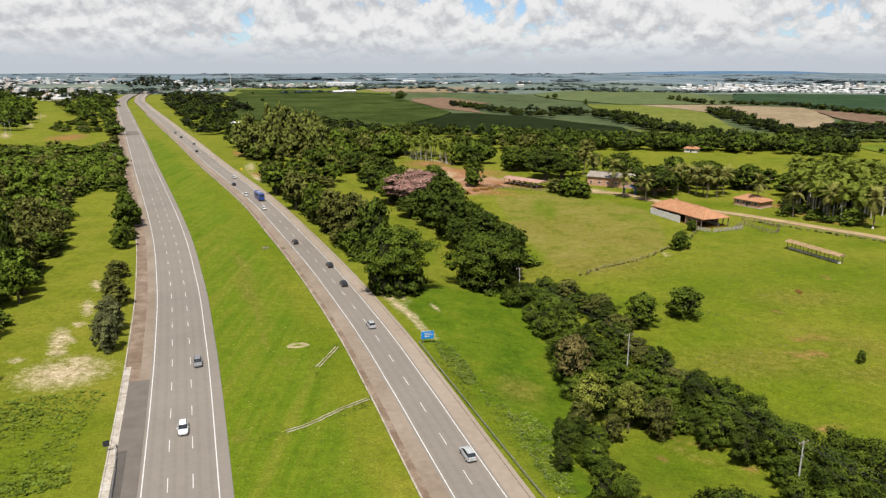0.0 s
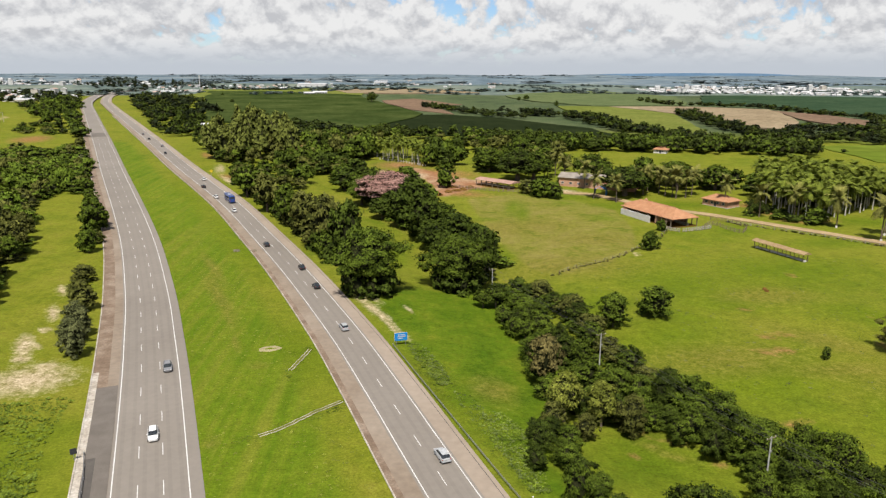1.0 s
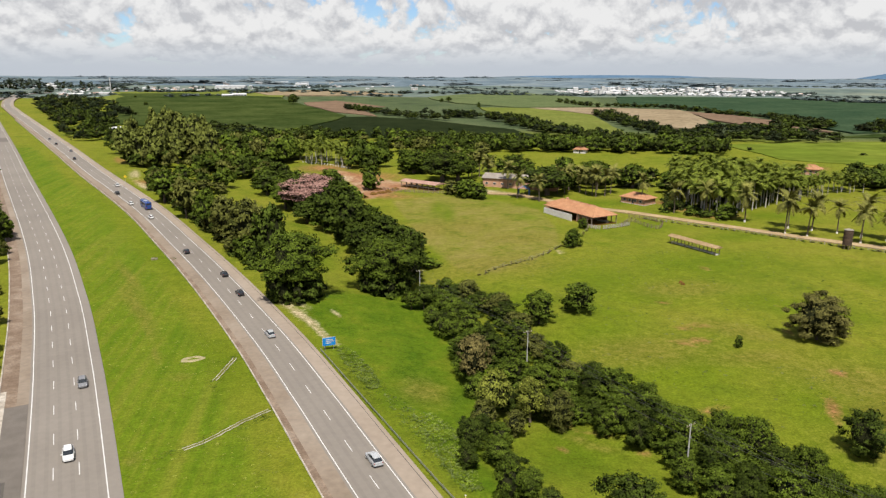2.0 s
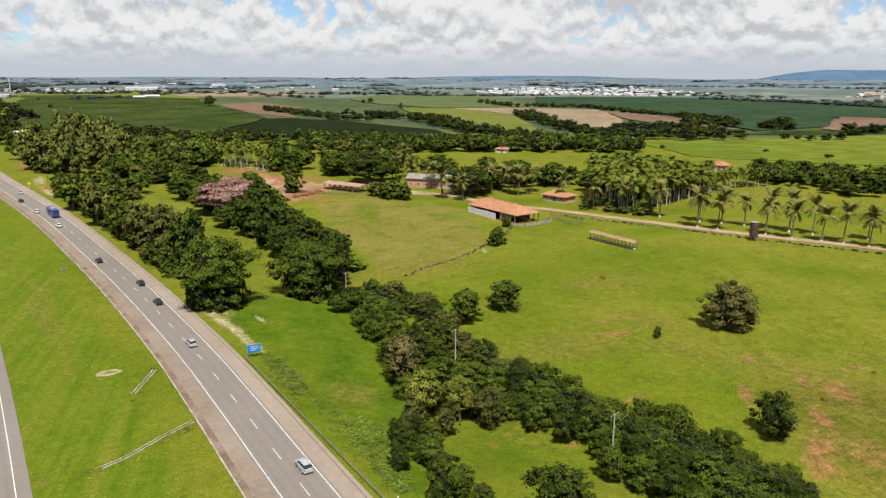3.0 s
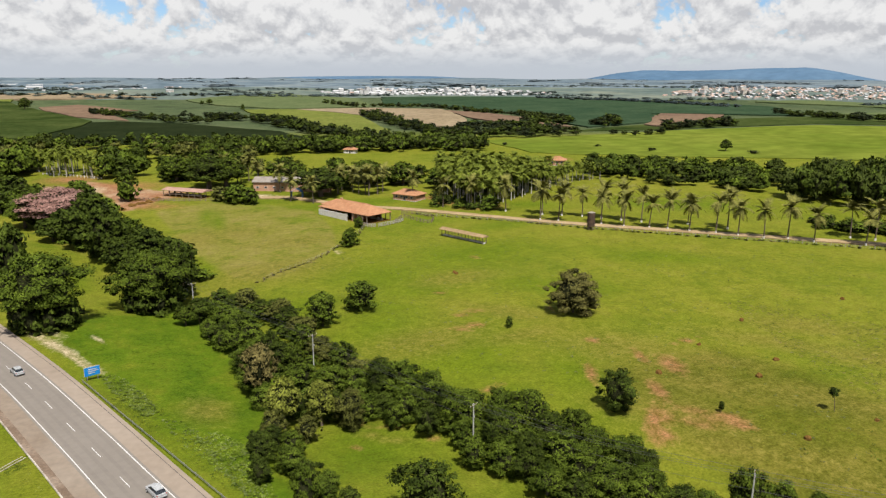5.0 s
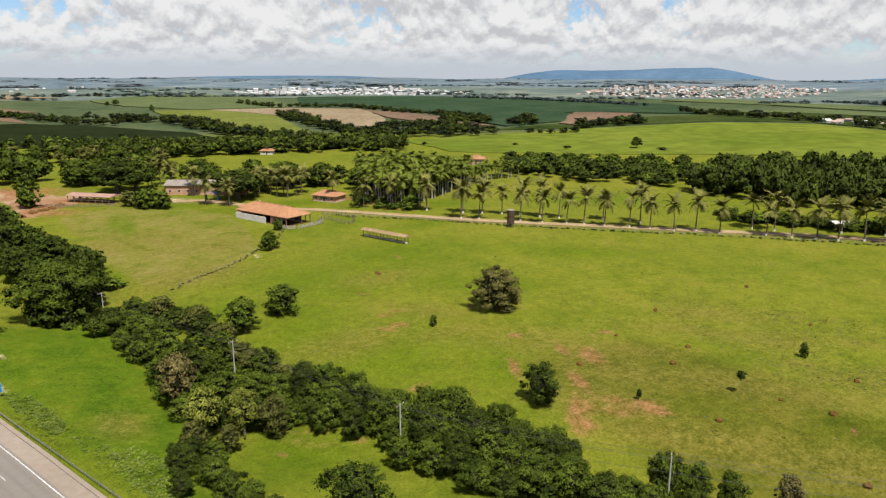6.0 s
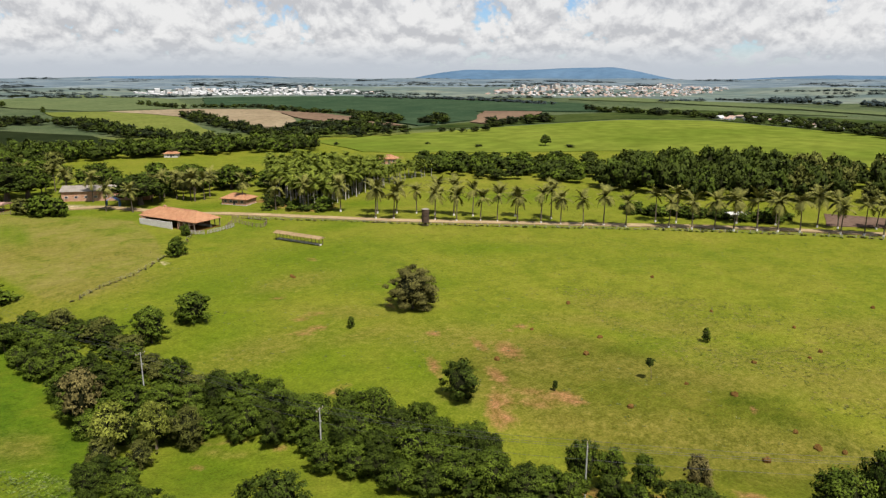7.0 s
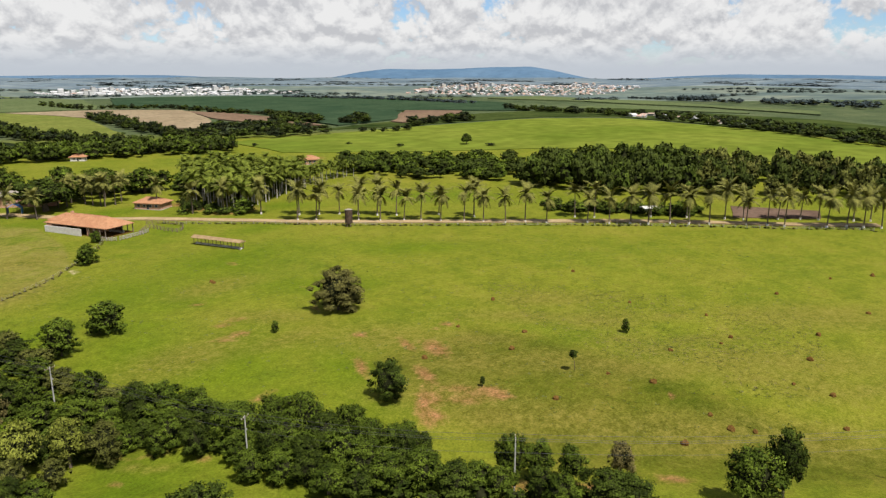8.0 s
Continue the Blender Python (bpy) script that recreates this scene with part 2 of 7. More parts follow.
def grass_material():
    m = bpy.data.materials.new("pasture grass")
    m.use_nodes = True
    t = m.node_tree
    p = t.nodes["Principled BSDF"]
    p.inputs["Roughness"].default_value, p.inputs["Specular IOR Level"].default_value = 0.95, 0.04
    where = t.nodes.new("ShaderNodeNewGeometry")

    def cloud(scale, detail, rough=0.6):
        n = t.nodes.new("ShaderNodeTexNoise")
        n.inputs["Scale"].default_value, n.inputs["Detail"].default_value, n.inputs["Roughness"].default_value = scale, detail, rough
        link_nodes(t, where, "Position", n, "Vector")
        return n

    def ramp(n, *stops):
        r = t.nodes.new("ShaderNodeValToRGB")
        e = r.color_ramp.elements
        while len(e) < len(stops):
            e.new(0.5)
        for i, (at, c) in enumerate(stops):
            e[i].position, e[i].color = at, (*c, 1)
        link_nodes(t, n, 0, r, 0)
        return r

    def blend(a, b, by, out=0):
        x = t.nodes.new("ShaderNodeMixRGB")
        link_nodes(t, a, 0, x, 1)
        link_nodes(t, b, 0, x, 2)
        link_nodes(t, by, out, x, 0)
        return x

    def mask(attribute, noise_node, low, high, spread=0.6):
        a = t.nodes.new("ShaderNodeAttribute")
        a.attribute_name = attribute
        s = t.nodes.new("ShaderNodeMath")
        s.operation = "MULTIPLY_ADD"
        s.inputs[1].default_value = spread
        link_nodes(t, noise_node, 0, s, 0)
        link_nodes(t, a, "Fac", s, 2)
        r = t.nodes.new("ShaderNodeMapRange")
        r.inputs[1].default_value, r.inputs[2].default_value = low + spread * 0.5, high + spread * 0.5
        link_nodes(t, s, 0, r, 0)
        return r
    wide, mid, small, blades = cloud(0.02, 6, 0.7), cloud(0.10, 7, 0.75), cloud(0.55, 5, 0.75), cloud(2.2, 4, 0.7)
    base = ramp(wide, (0.32, (0.128, 0.168, 0.011)), (0.5, (0.190, 0.204, 0.017)), (0.7, (0.255, 0.230, 0.032)))
    tufts = ramp(mid, (0.34, (0.066, 0.108, 0.007)), (0.5, (0.160, 0.188, 0.016)), (0.62, (0.218, 0.212, 0.029)), (0.74, (0.30, 0.238, 0.070)))
    half = t.nodes.new("ShaderNodeValue")
    half.outputs[0].default_value = 0.42
    green = blend(base, tufts, half)
    grazed = ramp(mid, (0.36, (0.112, 0.142, 0.014)), (0.44, (0.180, 0.184, 0.026)), (0.56, (0.228, 0.204, 0.046)), (0.68, (0.255, 0.216, 0.060)))
    green = blend(green, grazed, mask("grazed", small, 0.15, 0.75, 0.25))
    lush = ramp(mid, (0.35, (0.092, 0.145, 0.006)), (0.7, (0.150, 0.192, 0.010)))
    green = blend(green, lush, mask("lush", mid, 0.15, 1.1, 0.9))
    deep = ramp(mid, (0.33, (0.058, 0.112, 0.005)), (0.5, (0.100, 0.156, 0.008)), (0.68, (0.155, 0.184, 0.014)))
    green = blend(green, deep, mask("verge", small, 0.15, 0.75, 0.25))
    coarse = ramp(mid, (0.34, (0.068, 0.090, 0.006)), (0.5, (0.116, 0.127, 0.012)), (0.66, (0.166, 0.154, 0.022)))
    green = blend(green, coarse, mask("low", mid, 0.1, 0.9, 0.5))
    mown = ramp(mid, (0.34, (0.086, 0.146, 0.007)), (0.5, (0.124, 0.182, 0.010)), (0.68, (0.176, 0.200, 0.018)))
    # the mower's passes run along the highway
    passes = t.nodes.new("ShaderNodeMapping")
    passes.inputs["Rotation"].default_value, passes.inputs["Scale"].default_value = (0, 0, radians(-21)), (1.0, 0.03, 1.0)
    link_nodes(t, where, "Position", passes, "Vector")
    stripe = t.nodes.new("ShaderNodeTexNoise")
    stripe.inputs["Scale"].default_value, stripe.inputs["Detail"].default_value, stripe.inputs["Roughness"].default_value = 0.35, 4, 0.6
    link_nodes(t, passes, 0, stripe, "Vector")
    swath = ramp(stripe, (0.36, (0.082, 0.145, 0.006)), (0.5, (0.134, 0.184, 0.011)), (0.66, (0.205, 0.205, 0.026)))
    even = t.nodes.new("ShaderNodeValue")
    even.outputs[0].default_value = 0.5
    mown = blend(mown, swath, even)
    green = blend(green, mown, mask("mown", mid, 0.1, 0.9, 0.5))
    # far ground colour is muted and darkened for haze and cloud shade
    country = ramp(wide, (0.34, (0.045, 0.068, 0.030)), (0.48, (0.078, 0.105, 0.045)), (0.62, (0.105, 0.130, 0.058)), (0.75, (0.15, 0.152, 0.085)))
    green = blend(green, country, mask("distant", mid, 0.15, 0.85, 0.5))
    dry = ramp(small, (0.35, (0.158, 0.142, 0.020)), (0.7, (0.240, 0.196, 0.046)))
    green = blend(green, dry, mask("dry", small, 0.25, 1.55, 1.2))
    yard = ramp(mid, (0.34, (0.22, 0.095, 0.045)), (0.5, (0.36, 0.20, 0.115)), (0.66, (0.46, 0.35, 0.22)))
    green = blend(green, yard, mask("yard", mid, 0.18, 0.55, 0.8))
    bare = ramp(small, (0.35, (0.25, 0.110, 0.045)), (0.7, (0.40, 0.200, 0.095)))
    green = blend(green, bare, mask("bare", small, 0.30, 1.15, 1.1))
    sand = ramp(small, (0.35, (0.38, 0.29, 0.16)), (0.7, (0.62, 0.52, 0.36)))
    green = blend(green, sand, mask("sand", small, 0.25, 1.0, 1.3))
    tone = t.nodes.new("ShaderNodeMapRange")
    for i, v in ((1, 0.3), (2, 0.7), (3, 0.32), (4, 0.80)):
        tone.inputs[i].default_value = v
    speck = t.nodes.new("ShaderNodeMath")
    speck.operation = "MULTIPLY_ADD"
    speck.inputs[1].default_value = 0.5
    link_nodes(t, small, 0, speck, 0)
    part_b = t.nodes.new("ShaderNodeMath")
    part_b.operation = "MULTIPLY"
    part_b.inputs[1].default_value = 0.5
    link_nodes(t, blades, 0, part_b, 0)
    link_nodes(t, part_b, 0, speck, 2)
    link_nodes(t, speck, 0, tone, 0)
    out = t.nodes.new("ShaderNodeVectorMath")
    out.operation = "SCALE"
    link_nodes(t, green, 0, out, 0)
    link_nodes(t, tone, 0, out, "Scale")
    link_nodes(t, out, 0, p, "Base Color")
    b = t.nodes.new("ShaderNodeBump")
    b.inputs["Strength"].default_value, b.inputs["Distance"].default_value = 0.5, 0.5
    link_nodes(t, speck, 0, b, "Height")
    link_nodes(t, b, 0, p, "Normal")
    return m


GRASS = grass_material()


def inside(x, y, area):
    hit, n = False, len(area)
    for i in range(n):
        (ax, ay), (bx, by) = area[i], area[i - 1]
        if (ay > y) != (by > y) and x < (bx - ax) * (y - ay) / (by - ay) + ax:
            hit = not hit
    return hit


def build_ground():
    angles = np.radians(np.concatenate([np.arange(-46, 86, 0.4), np.arange(86, 314, 3.0)]))
    radii = [12, 25, 38, 48]
    while radii[-1] < 4950:
        radii.append(radii[-1] * 1.020)
    radii = np.array(radii)
    x, y = np.outer(radii, np.sin(angles)), np.outer(radii, np.cos(angles))
    z = ground(x, y)
    n, k = len(radii), len(angles)
    verts = np.concatenate([np.stack([x.ravel(), y.ravel(), z.ravel()], 1), [[0, 0, height(0, 0)]]])
    i, j = np.meshgrid(np.arange(n - 1), np.arange(k), indexing="ij")
    jn = (j + 1) % k
    quads = np.stack([i * k + j, i * k + jn, (i + 1) * k + jn, (i + 1) * k + j], -1).reshape(-1, 4)[:, ::-1]
    faces = quads.tolist() + [[n * k, (c + 1) % k, c][::-1] for c in range(k)]
    me = mesh_of("ground", verts, faces, GRASS, True)
    px, py = verts[:, 0], verts[:, 1]
    masks = {"bare": BARE, "dry": DRY, "lush": LUSH, "sand": SAND}
    for name, spots in masks.items():
        v = np.zeros(len(verts))
        for cx, cy, rx, ry, turn in spots:
            v = np.maximum(v, bump(px, py, cx, cy, rx, ry, radians(turn)))
        me.attributes.new(name, "FLOAT", "POINT").data.foreach_set("value", v.astype(np.float32))
    bearing = np.degrees(np.arctan2(px, py))
    r = np.hypot(px, py)
    distant = smooth(r, 560, 720) * smooth(bearing, -13, -7)

    def patch(area, soft):
        (x0, y0), (x1, y1) = np.min(area, axis=0), np.max(area, axis=0)
        v = np.zeros(len(px))
        for k in np.nonzero((px > x0) & (px < x1) & (py > y0) & (py < y1))[0]:
            if inside(px[k], py[k], area):
                v[k] = smooth(away(px[k], py[k], area + area[:1]), 0, soft)
        return v
    for name, v in (("distant", distant), ("grazed", patch(PADDOCK, 4)), ("yard", patch(FARM_YARD, 9)), ("verge", np.maximum(patch(VERGE_GREEN, 16), 0.35 * patch(HOLLOW, 6))),
        ("low", patch(PASTURE_LOW, 14)), ("mown", patch(MEDIAN_GREEN, 8))):
        me.attributes.new(name, "FLOAT", "POINT").data.foreach_set("value", v.astype(np.float32))
    tagged(new("ground", me), "rolling green pasture land reaching the horizon", "ground", kind="structure")


VERGE_GREEN = [(-22, 190), (-4, 204), (22, 208), (36, 184), (42, 160), (40, 140), (34, 120), (30, 105), (34, 76), (14, 76), (3, 112), (-10, 150)]
HOLLOW = [(24, 117), (38, 121), (50, 115), (60, 100), (50, 84), (38, 76), (20, 80)]
PASTURE_LOW = [(83.9, 116.5), (104.5, 113.7), (127.9, 111.6), (136.7, 88.6), (137.9, 60.5), (136.4, 36.7), (138.5, 21.2), (150, 10), (120, 5), (100, 30), (80, 60)]
MEDIAN_GREEN = [(-36, 80), (-2, 80), (-26, 150), (-50, 214), (-90, 300), (-150, 420), (-215, 550), (-240, 548), (-180, 410), (-118, 280), (-72, 170), (-50, 110)]
PADDOCK = [(22, 321), (48, 336), (71, 318), (87, 293), (84, 258), (77, 230), (61, 210), (46, 202), (35, 209), (29, 236), (26, 267)]
FARM_YARD = [(-23, 457), (-5, 427), (7, 413), (23, 387), (33, 376), (49, 369), (44, 359), (36, 350), (24, 337), (13, 324), (7, 328), (6, 352),
    (1, 378), (-10, 405)]
BARE_A = [(87.5, 87.4, 2.2, 6, -50), (84.1, 83.3, 2.2, 3, 0), (94.7, 82.1, 6, 1.8, -40), (98.8, 78.6, 4, 1.3, -40), (95.6, 95.3, 2, 5, -20),
    (54.3, 229.7, 4, 2, 0), (99.1, 189, 2, 1, 0), (85.9, 169, 4, 1.6, 0), (83.1, 150.6, 5, 2, 0), (100.8, 121.5, 4, 1.5, 0),
    (119.7, 111.8, 5, 1.5, 0), (106.9, 103.2, 3, 6, -20), (79.1, 142, 6, 2, 0), (66.3, 137.2, 1.5, 0.8, 0), (13.2, 137.6, 1.6, 1.2, 0),
    (112.4, 196.2, 4, 1.2, 0), (67.6, 111.3, 3, 1.5, 0)]
BARE_B = [(20.7, 337.2, 20, 9, -30), (14.6, 395, 26, 16, -30), (35, 357.9, 16, 8, -30), (-8.3, 426.9, 20, 18, 0), (149.3, 288.6, 8, 8, 0),
    (157, 271.7, 14, 8, 0), (147.6, 302, 9, 6, 0), (-77.9, 503.2, 7, 20, 0), (-99.2, 392.7, 5, 12, -30), (-136.9, 470.4, 4, 20, 20),
    (-108.7, 464.7, 30, 4, 0), (277.8, 381.7, 12, 10, 0)]
DRY_A = [(48.5, 211.5, 26, 14, 0), (38.1, 264.4, 30, 16, 0), (142.4, 50.9, 14, 5, -40), (141.7, 45.3, 14, 5, -40), (140, 67.5, 12, 5, -40),
    (145.4, 34.4, 14, 6, -50), (146.3, 51.6, 14, 5, -50), (149.1, 86.8, 14, 8, -40), (152.4, 105.7, 20, 8, -40), (-53.8, 186.2, 2.5, 26, 25),
    (-63.1, 214.4, 2, 24, 25), (15.3, 129.2, 6, 8, 0)]
DRY_B = [(-33.7, 286.1, 4, 14, 25), (-5.6, 283.4, 4, 30, 25), (-13.4, 304.5, 4, 30, 25), (63.2, 243.1, 20, 10, 0), (91.5, 88, 16, 9, -40),
    (88.4, 131.8, 16, 5, 0), (99.3, 113.7, 10, 4, 0), (-33.5, 139.6, 3, 2, 0), (-34.2, 107.4, 1.5, 3, 0), (42.8, 107.2, 6, 1.5, -40),
    (40.5, 110.2, 4, 1.2, -40)]
DRY_C = [(104.4, 113.7, 26, 12, -50), (105.8, 93.8, 16, 8, -50), (121, 78.1, 20, 8, -50), (150.5, 47.2, 36, 10, -50), (189.8, 47.2, 30, 12, -50),
    (138, 101.3, 24, 6, -50), (92.8, 147, 14, 6, -50), (65.3, 138.7, 22, 10, 0), (94.3, 178, 16, 8, 0)]
DRY_D = [(94.1, 75.9, 16, 6, -40), (104.3, 58.8, 20, 6, -40), (116.3, 44.5, 24, 8, -40), (102.3, 65.4, 20, 7, -50), (113.9, 48.9, 24, 7, -50),
    (128.5, 29.3, 24, 8, -50), (131, 63.5, 30, 7, -50)]
BARE_D = [(150, 287, 5, 9, -20), (160, 283, 6, 3, 0), (41, 113.5, 4, 1.1, -35), (46, 109.5, 3, 1.0, -40), (50, 104, 2.5, 1.0, -50), (36, 106, 2.2, 0.8, 0)]
BARE_C = [(81, 59.1, 5, 2, -50), (88.9, 50, 5, 2, -50), (98.9, 42.6, 4, 1.5, -50), (-295.2, 557.5, 17, 30, 20), (-294.2, 566.1, 12, 26, 20),
    (-103.4, 386.8, 4, 7, 30), (-99.1, 379.6, 4, 6, 30), (88.7, 107.3, 1.5, 6, -30), (89.9, 86.9, 2.6, 2, -40), (94.6, 86.8, 5, 1.2, -40),
    (99.2, 82, 4, 1.2, -40), (103.9, 109.4, 1.5, 5, -20), (85.9, 83.1, 2, 3, 0), (114.1, 160.8, 2.5, 1, 0), (124.2, 154.2, 2, 0.8, 0),
    (104.5, 143.9, 2, 1, 0), (123.1, 54.5, 2, 0.8, 0)]
SAND_A = [(-77.5, 133.5, 9, 8, 10), (-88, 152, 2.2, 9, 25), (-77.4, 139.5, 2.6, 4, 0), (-82.8, 135.1, 2.5, 2, 0), (-84.6, 144.1, 2, 2, 0), (-90.6, 139.5, 2, 1.5, 0),
    (-92.4, 174.1, 1.6, 7, 25), (-88.4, 161.7, 1.2, 3, 0), (-85.1, 152.5, 1, 1.5, 0), (-99.4, 193.4, 1.5, 6, 25), (-184.8, 640.5, 8, 14, 0),
    (-350.5, 570.1, 4, 26, 30), (-383, 659.1, 3, 40, 30), (-426.8, 757.2, 4, 30, 20), (-1.3, 382, 9, 6, 0), (-31.3, 150.2, 1.2, 0.8, 0),
    (-2.1, 175.7, 1, 3, 25), (-3.2, 156.7, 1.2, 4, 25), (-12.4, 186.5, 1.2, 8, 25), (73, 222.6, 1.2, 1, 0)]
SAND_B = [(-15.2, 184, 1.6, 6, 22), (-11.4, 175.8, 1.7, 6, 22), (-8.2, 169, 1.6, 5, 22), (-5.8, 162, 1.2, 4, 20), (-113, 412, 2.6, 18, 14), (-99, 374, 2.2, 16, 25), (71.9, 340.8, 9, 4, -30), (80.6, 332.6, 9, 4, -30), (1.9, 393.1, 6, 5, 0)]
LUSH_A = [(7.5, 155.5, 16, 30, 25), (9.4, 124.7, 9, 22, 10), (2.3, 170, 14, 24, 25), (-17.3, 139.6, 6, 14, 25), (-28, 145.8, 10, 24, 25),
    (-64.9, 250.9, 9, 60, 25), (-105.5, 321.8, 10, 60, 25), (39, 104.2, 10, 9, 0), (51.5, 178.8, 12, 10, 0), (69.1, 320.3, 14, 8, 0),
    (76.2, 276.5, 8, 6, 0), (119.5, 255.5, 14, 14, 0), (144.2, 232.8, 16, 10, 0), (103.5, 303.6, 30, 10, 0), (116.5, 305, 30, 10, 0)]
LUSH_B = [(-67, 97.8, 14, 16, 0), (-65.7, 110.3, 12, 6, 20), (177.9, 267, 24, 10, -40), (238, 232.1, 40, 14, -40), (-99.6, 267.5, 6, 40, 25),
    (15.1, 151.5, 12, 16, 0), (-14.1, 131.1, 5, 10, 25), (-8.5, 232.9, 8, 16, 0), (-136.2, 348, 10, 40, 25)]
LUSH_C = [(60, 150, 16, 34, -25), (72, 128, 14, 30, -40), (88, 112, 10, 22, -40), (75, 190, 22, 26, 0), (110, 200, 34, 18, 0), (59.4, 139.1, 26, 12, -40), (66.2, 123.2, 26, 10, -40), (67.1, 128.5, 18, 7, -40), (67.7, 164.3, 16, 7, -40), (79.9, 173.5, 24, 8, 0),
    (116.9, 158.9, 24, 8, -40), (166.4, 167.1, 30, 10, -40), (47, 176.3, 14, 10, 0)]
LUSH_D = [(30, 278, 3.5, 11, 55), (44, 285, 3.5, 30, -8), (42, 300, 4, 20, -12), (66, 308, 3, 12, 40), (30, 226, 4, 12, 0),
    (98, 250, 4, 10, 40), (106, 250, 4, 9, 40), (114, 252, 4, 9, 40), (101, 236, 3.5, 8, 50), (92, 229, 3, 7, 50), (110, 238, 3, 7, 50), (80.5, 92.1, 12, 5, -40), (69.3, 109.8, 10, 5, -40), (47.3, 147.3, 10, 5, 0)]
DRY_E = [(-46.5, 168, 1.1, 8, 20), (-52, 182, 1.1, 8, 22), (-58, 199, 1.1, 9, 22), (-41, 152, 1.0, 7, 18), (148.9, 49, 9, 3, -40), (147.9, 38.3, 14, 3, -40), (147.7, 28.9, 11, 3, -40), (154.9, 61.6, 16, 3, -40), (152.2, 102.6, 13, 3, -40), (141.2, 75.9, 10, 3, -40), (151.8, 41.8, 15, 3, -40), (152.6, 26.6, 12, 3, -40), (163.2, 75.5, 9, 3, -40), (119.2, 98.7, 14, 3, -40), (150.2, 54.4, 11, 3, -40)]
BARE, DRY, LUSH, SAND = BARE_A + BARE_B + BARE_C + BARE_D, DRY_A + DRY_B + DRY_C + DRY_D + DRY_E, LUSH_A + LUSH_B + LUSH_C + LUSH_D, SAND_A + SAND_B
build_ground()

# ---- roads ----
ROAD_WEST = [(-38, 90.1), (-49.8, 123.4), (-60.5, 152.6), (-77.4, 196.5), (-107.5, 267.2), (-169.5, 399.8), (-233.4, 538.1), (-366.4, 823.3),
    (-447.9, 1001.9), (-507.9, 1173.8), (-619.3, 1515.3), (-610.2, 1652.3)]
ROAD_EAST = [(5, 91.7), (-0.4, 108.3), (-6.1, 125.9), (-17.7, 159.9), (-36.6, 209), (-56.3, 255.3), (-83.5, 315.2), (-127.9, 401.7), (-157.1, 461),
    (-197.5, 544.2), (-336.1, 826.3), (-403.9, 965.5), (-430.1, 1019.5), (-470, 1120), (-508, 1230), (-545, 1350)]
DIRT_ROAD = [(56.4, 349.6), (68.8, 335.2), (83.1, 329.1), (93.2, 315.5), (106, 297.3), (120.7, 284.8), (130.8, 273.6), (146.3, 253.5),
    (163.6, 229.4), (181.9, 208.6), (206.2, 185.1), (230.6, 162.4), (253.8, 139.3), (272.5, 114.9), (290.2, 88.1), (311.6, 58.6)]


def spline(points, step=4.0):
    """A smooth line through points, resampled at even steps."""
    p = np.array([points[0]] + list(points) + [points[-1]], float)
    p[0], p[-1] = 2 * p[1] - p[2], 2 * p[-2] - p[-3]
    out = []
    for a, b, c, d in zip(p, p[1:], p[2:], p[3:]):
        for s in np.linspace(0, 1, 40, endpoint=False):
            out.append(0.5 * (2 * b + (c - a) * s + (2 * a - 5 * b + 4 * c - d) * s * s + (3 * b - a - 3 * c + d) * s ** 3))
    out = np.array(out + [p[-2]])
    long = np.concatenate([[0], np.cumsum(np.hypot(*np.diff(out, axis=0).T))])
    at = np.arange(0, long[-1], step)
    return np.stack([np.interp(at, long, out[:, 0]), np.interp(at, long, out[:, 1])], 1)


def sideways(line):
    d = np.gradient(line, axis=0)
    d /= np.linalg.norm(d, axis=1)[:, None]
    return np.stack([d[:, 1], -d[:, 0]], 1)      # to the right of travel


def lift(line):
    return 0.05 + 0.0012 * np.maximum(np.hypot(line[:, 0], line[:, 1]) - 100, 0)


def deck(line, reach):
    """Height of a level road bed: the highest land within reach on both sides."""
    side = sideways(line)
    return np.max([ground(*(line + side * o).T) for o in np.linspace(-reach, reach, 5)], axis=0) + lift(line)


def strip(name, line, left, right, rise, mat, label="", category="", parent=None, thick=0.0, reach=10.0):
    """A band along a line, from left to right of it in metres (right is positive), rise above the land."""
    side = sideways(line)
    a, b = line + side * np.reshape(left, (-1, 1)), line + side * np.reshape(right, (-1, 1))
    za = zb = deck(line, reach) + rise
    n = len(line)
    v = np.concatenate([np.c_[a, za], np.c_[b, zb]])
    f = [[i, n + i, n + i + 1, i + 1] for i in range(n - 1)]
    if thick:
        low = v - np.array([0, 0, thick])
        v = np.concatenate([v, low])
        f += [[i, i + 1, 2 * n + i + 1, 2 * n + i] for i in range(n - 1)]
        f += [[n + i + 1, n + i, 3 * n + i, 3 * n + i + 1] for i in range(n - 1)]
        f += [[0, 2 * n, 3 * n, n], [n - 1, 2 * n - 1, 4 * n - 1, 3 * n - 1]]
    ob = new(name, mesh_of(name, v, f, mat))
    ob.parent = parent
    if label and parent is None:
        tagged(ob, label, category, kind="structure")
    return ob


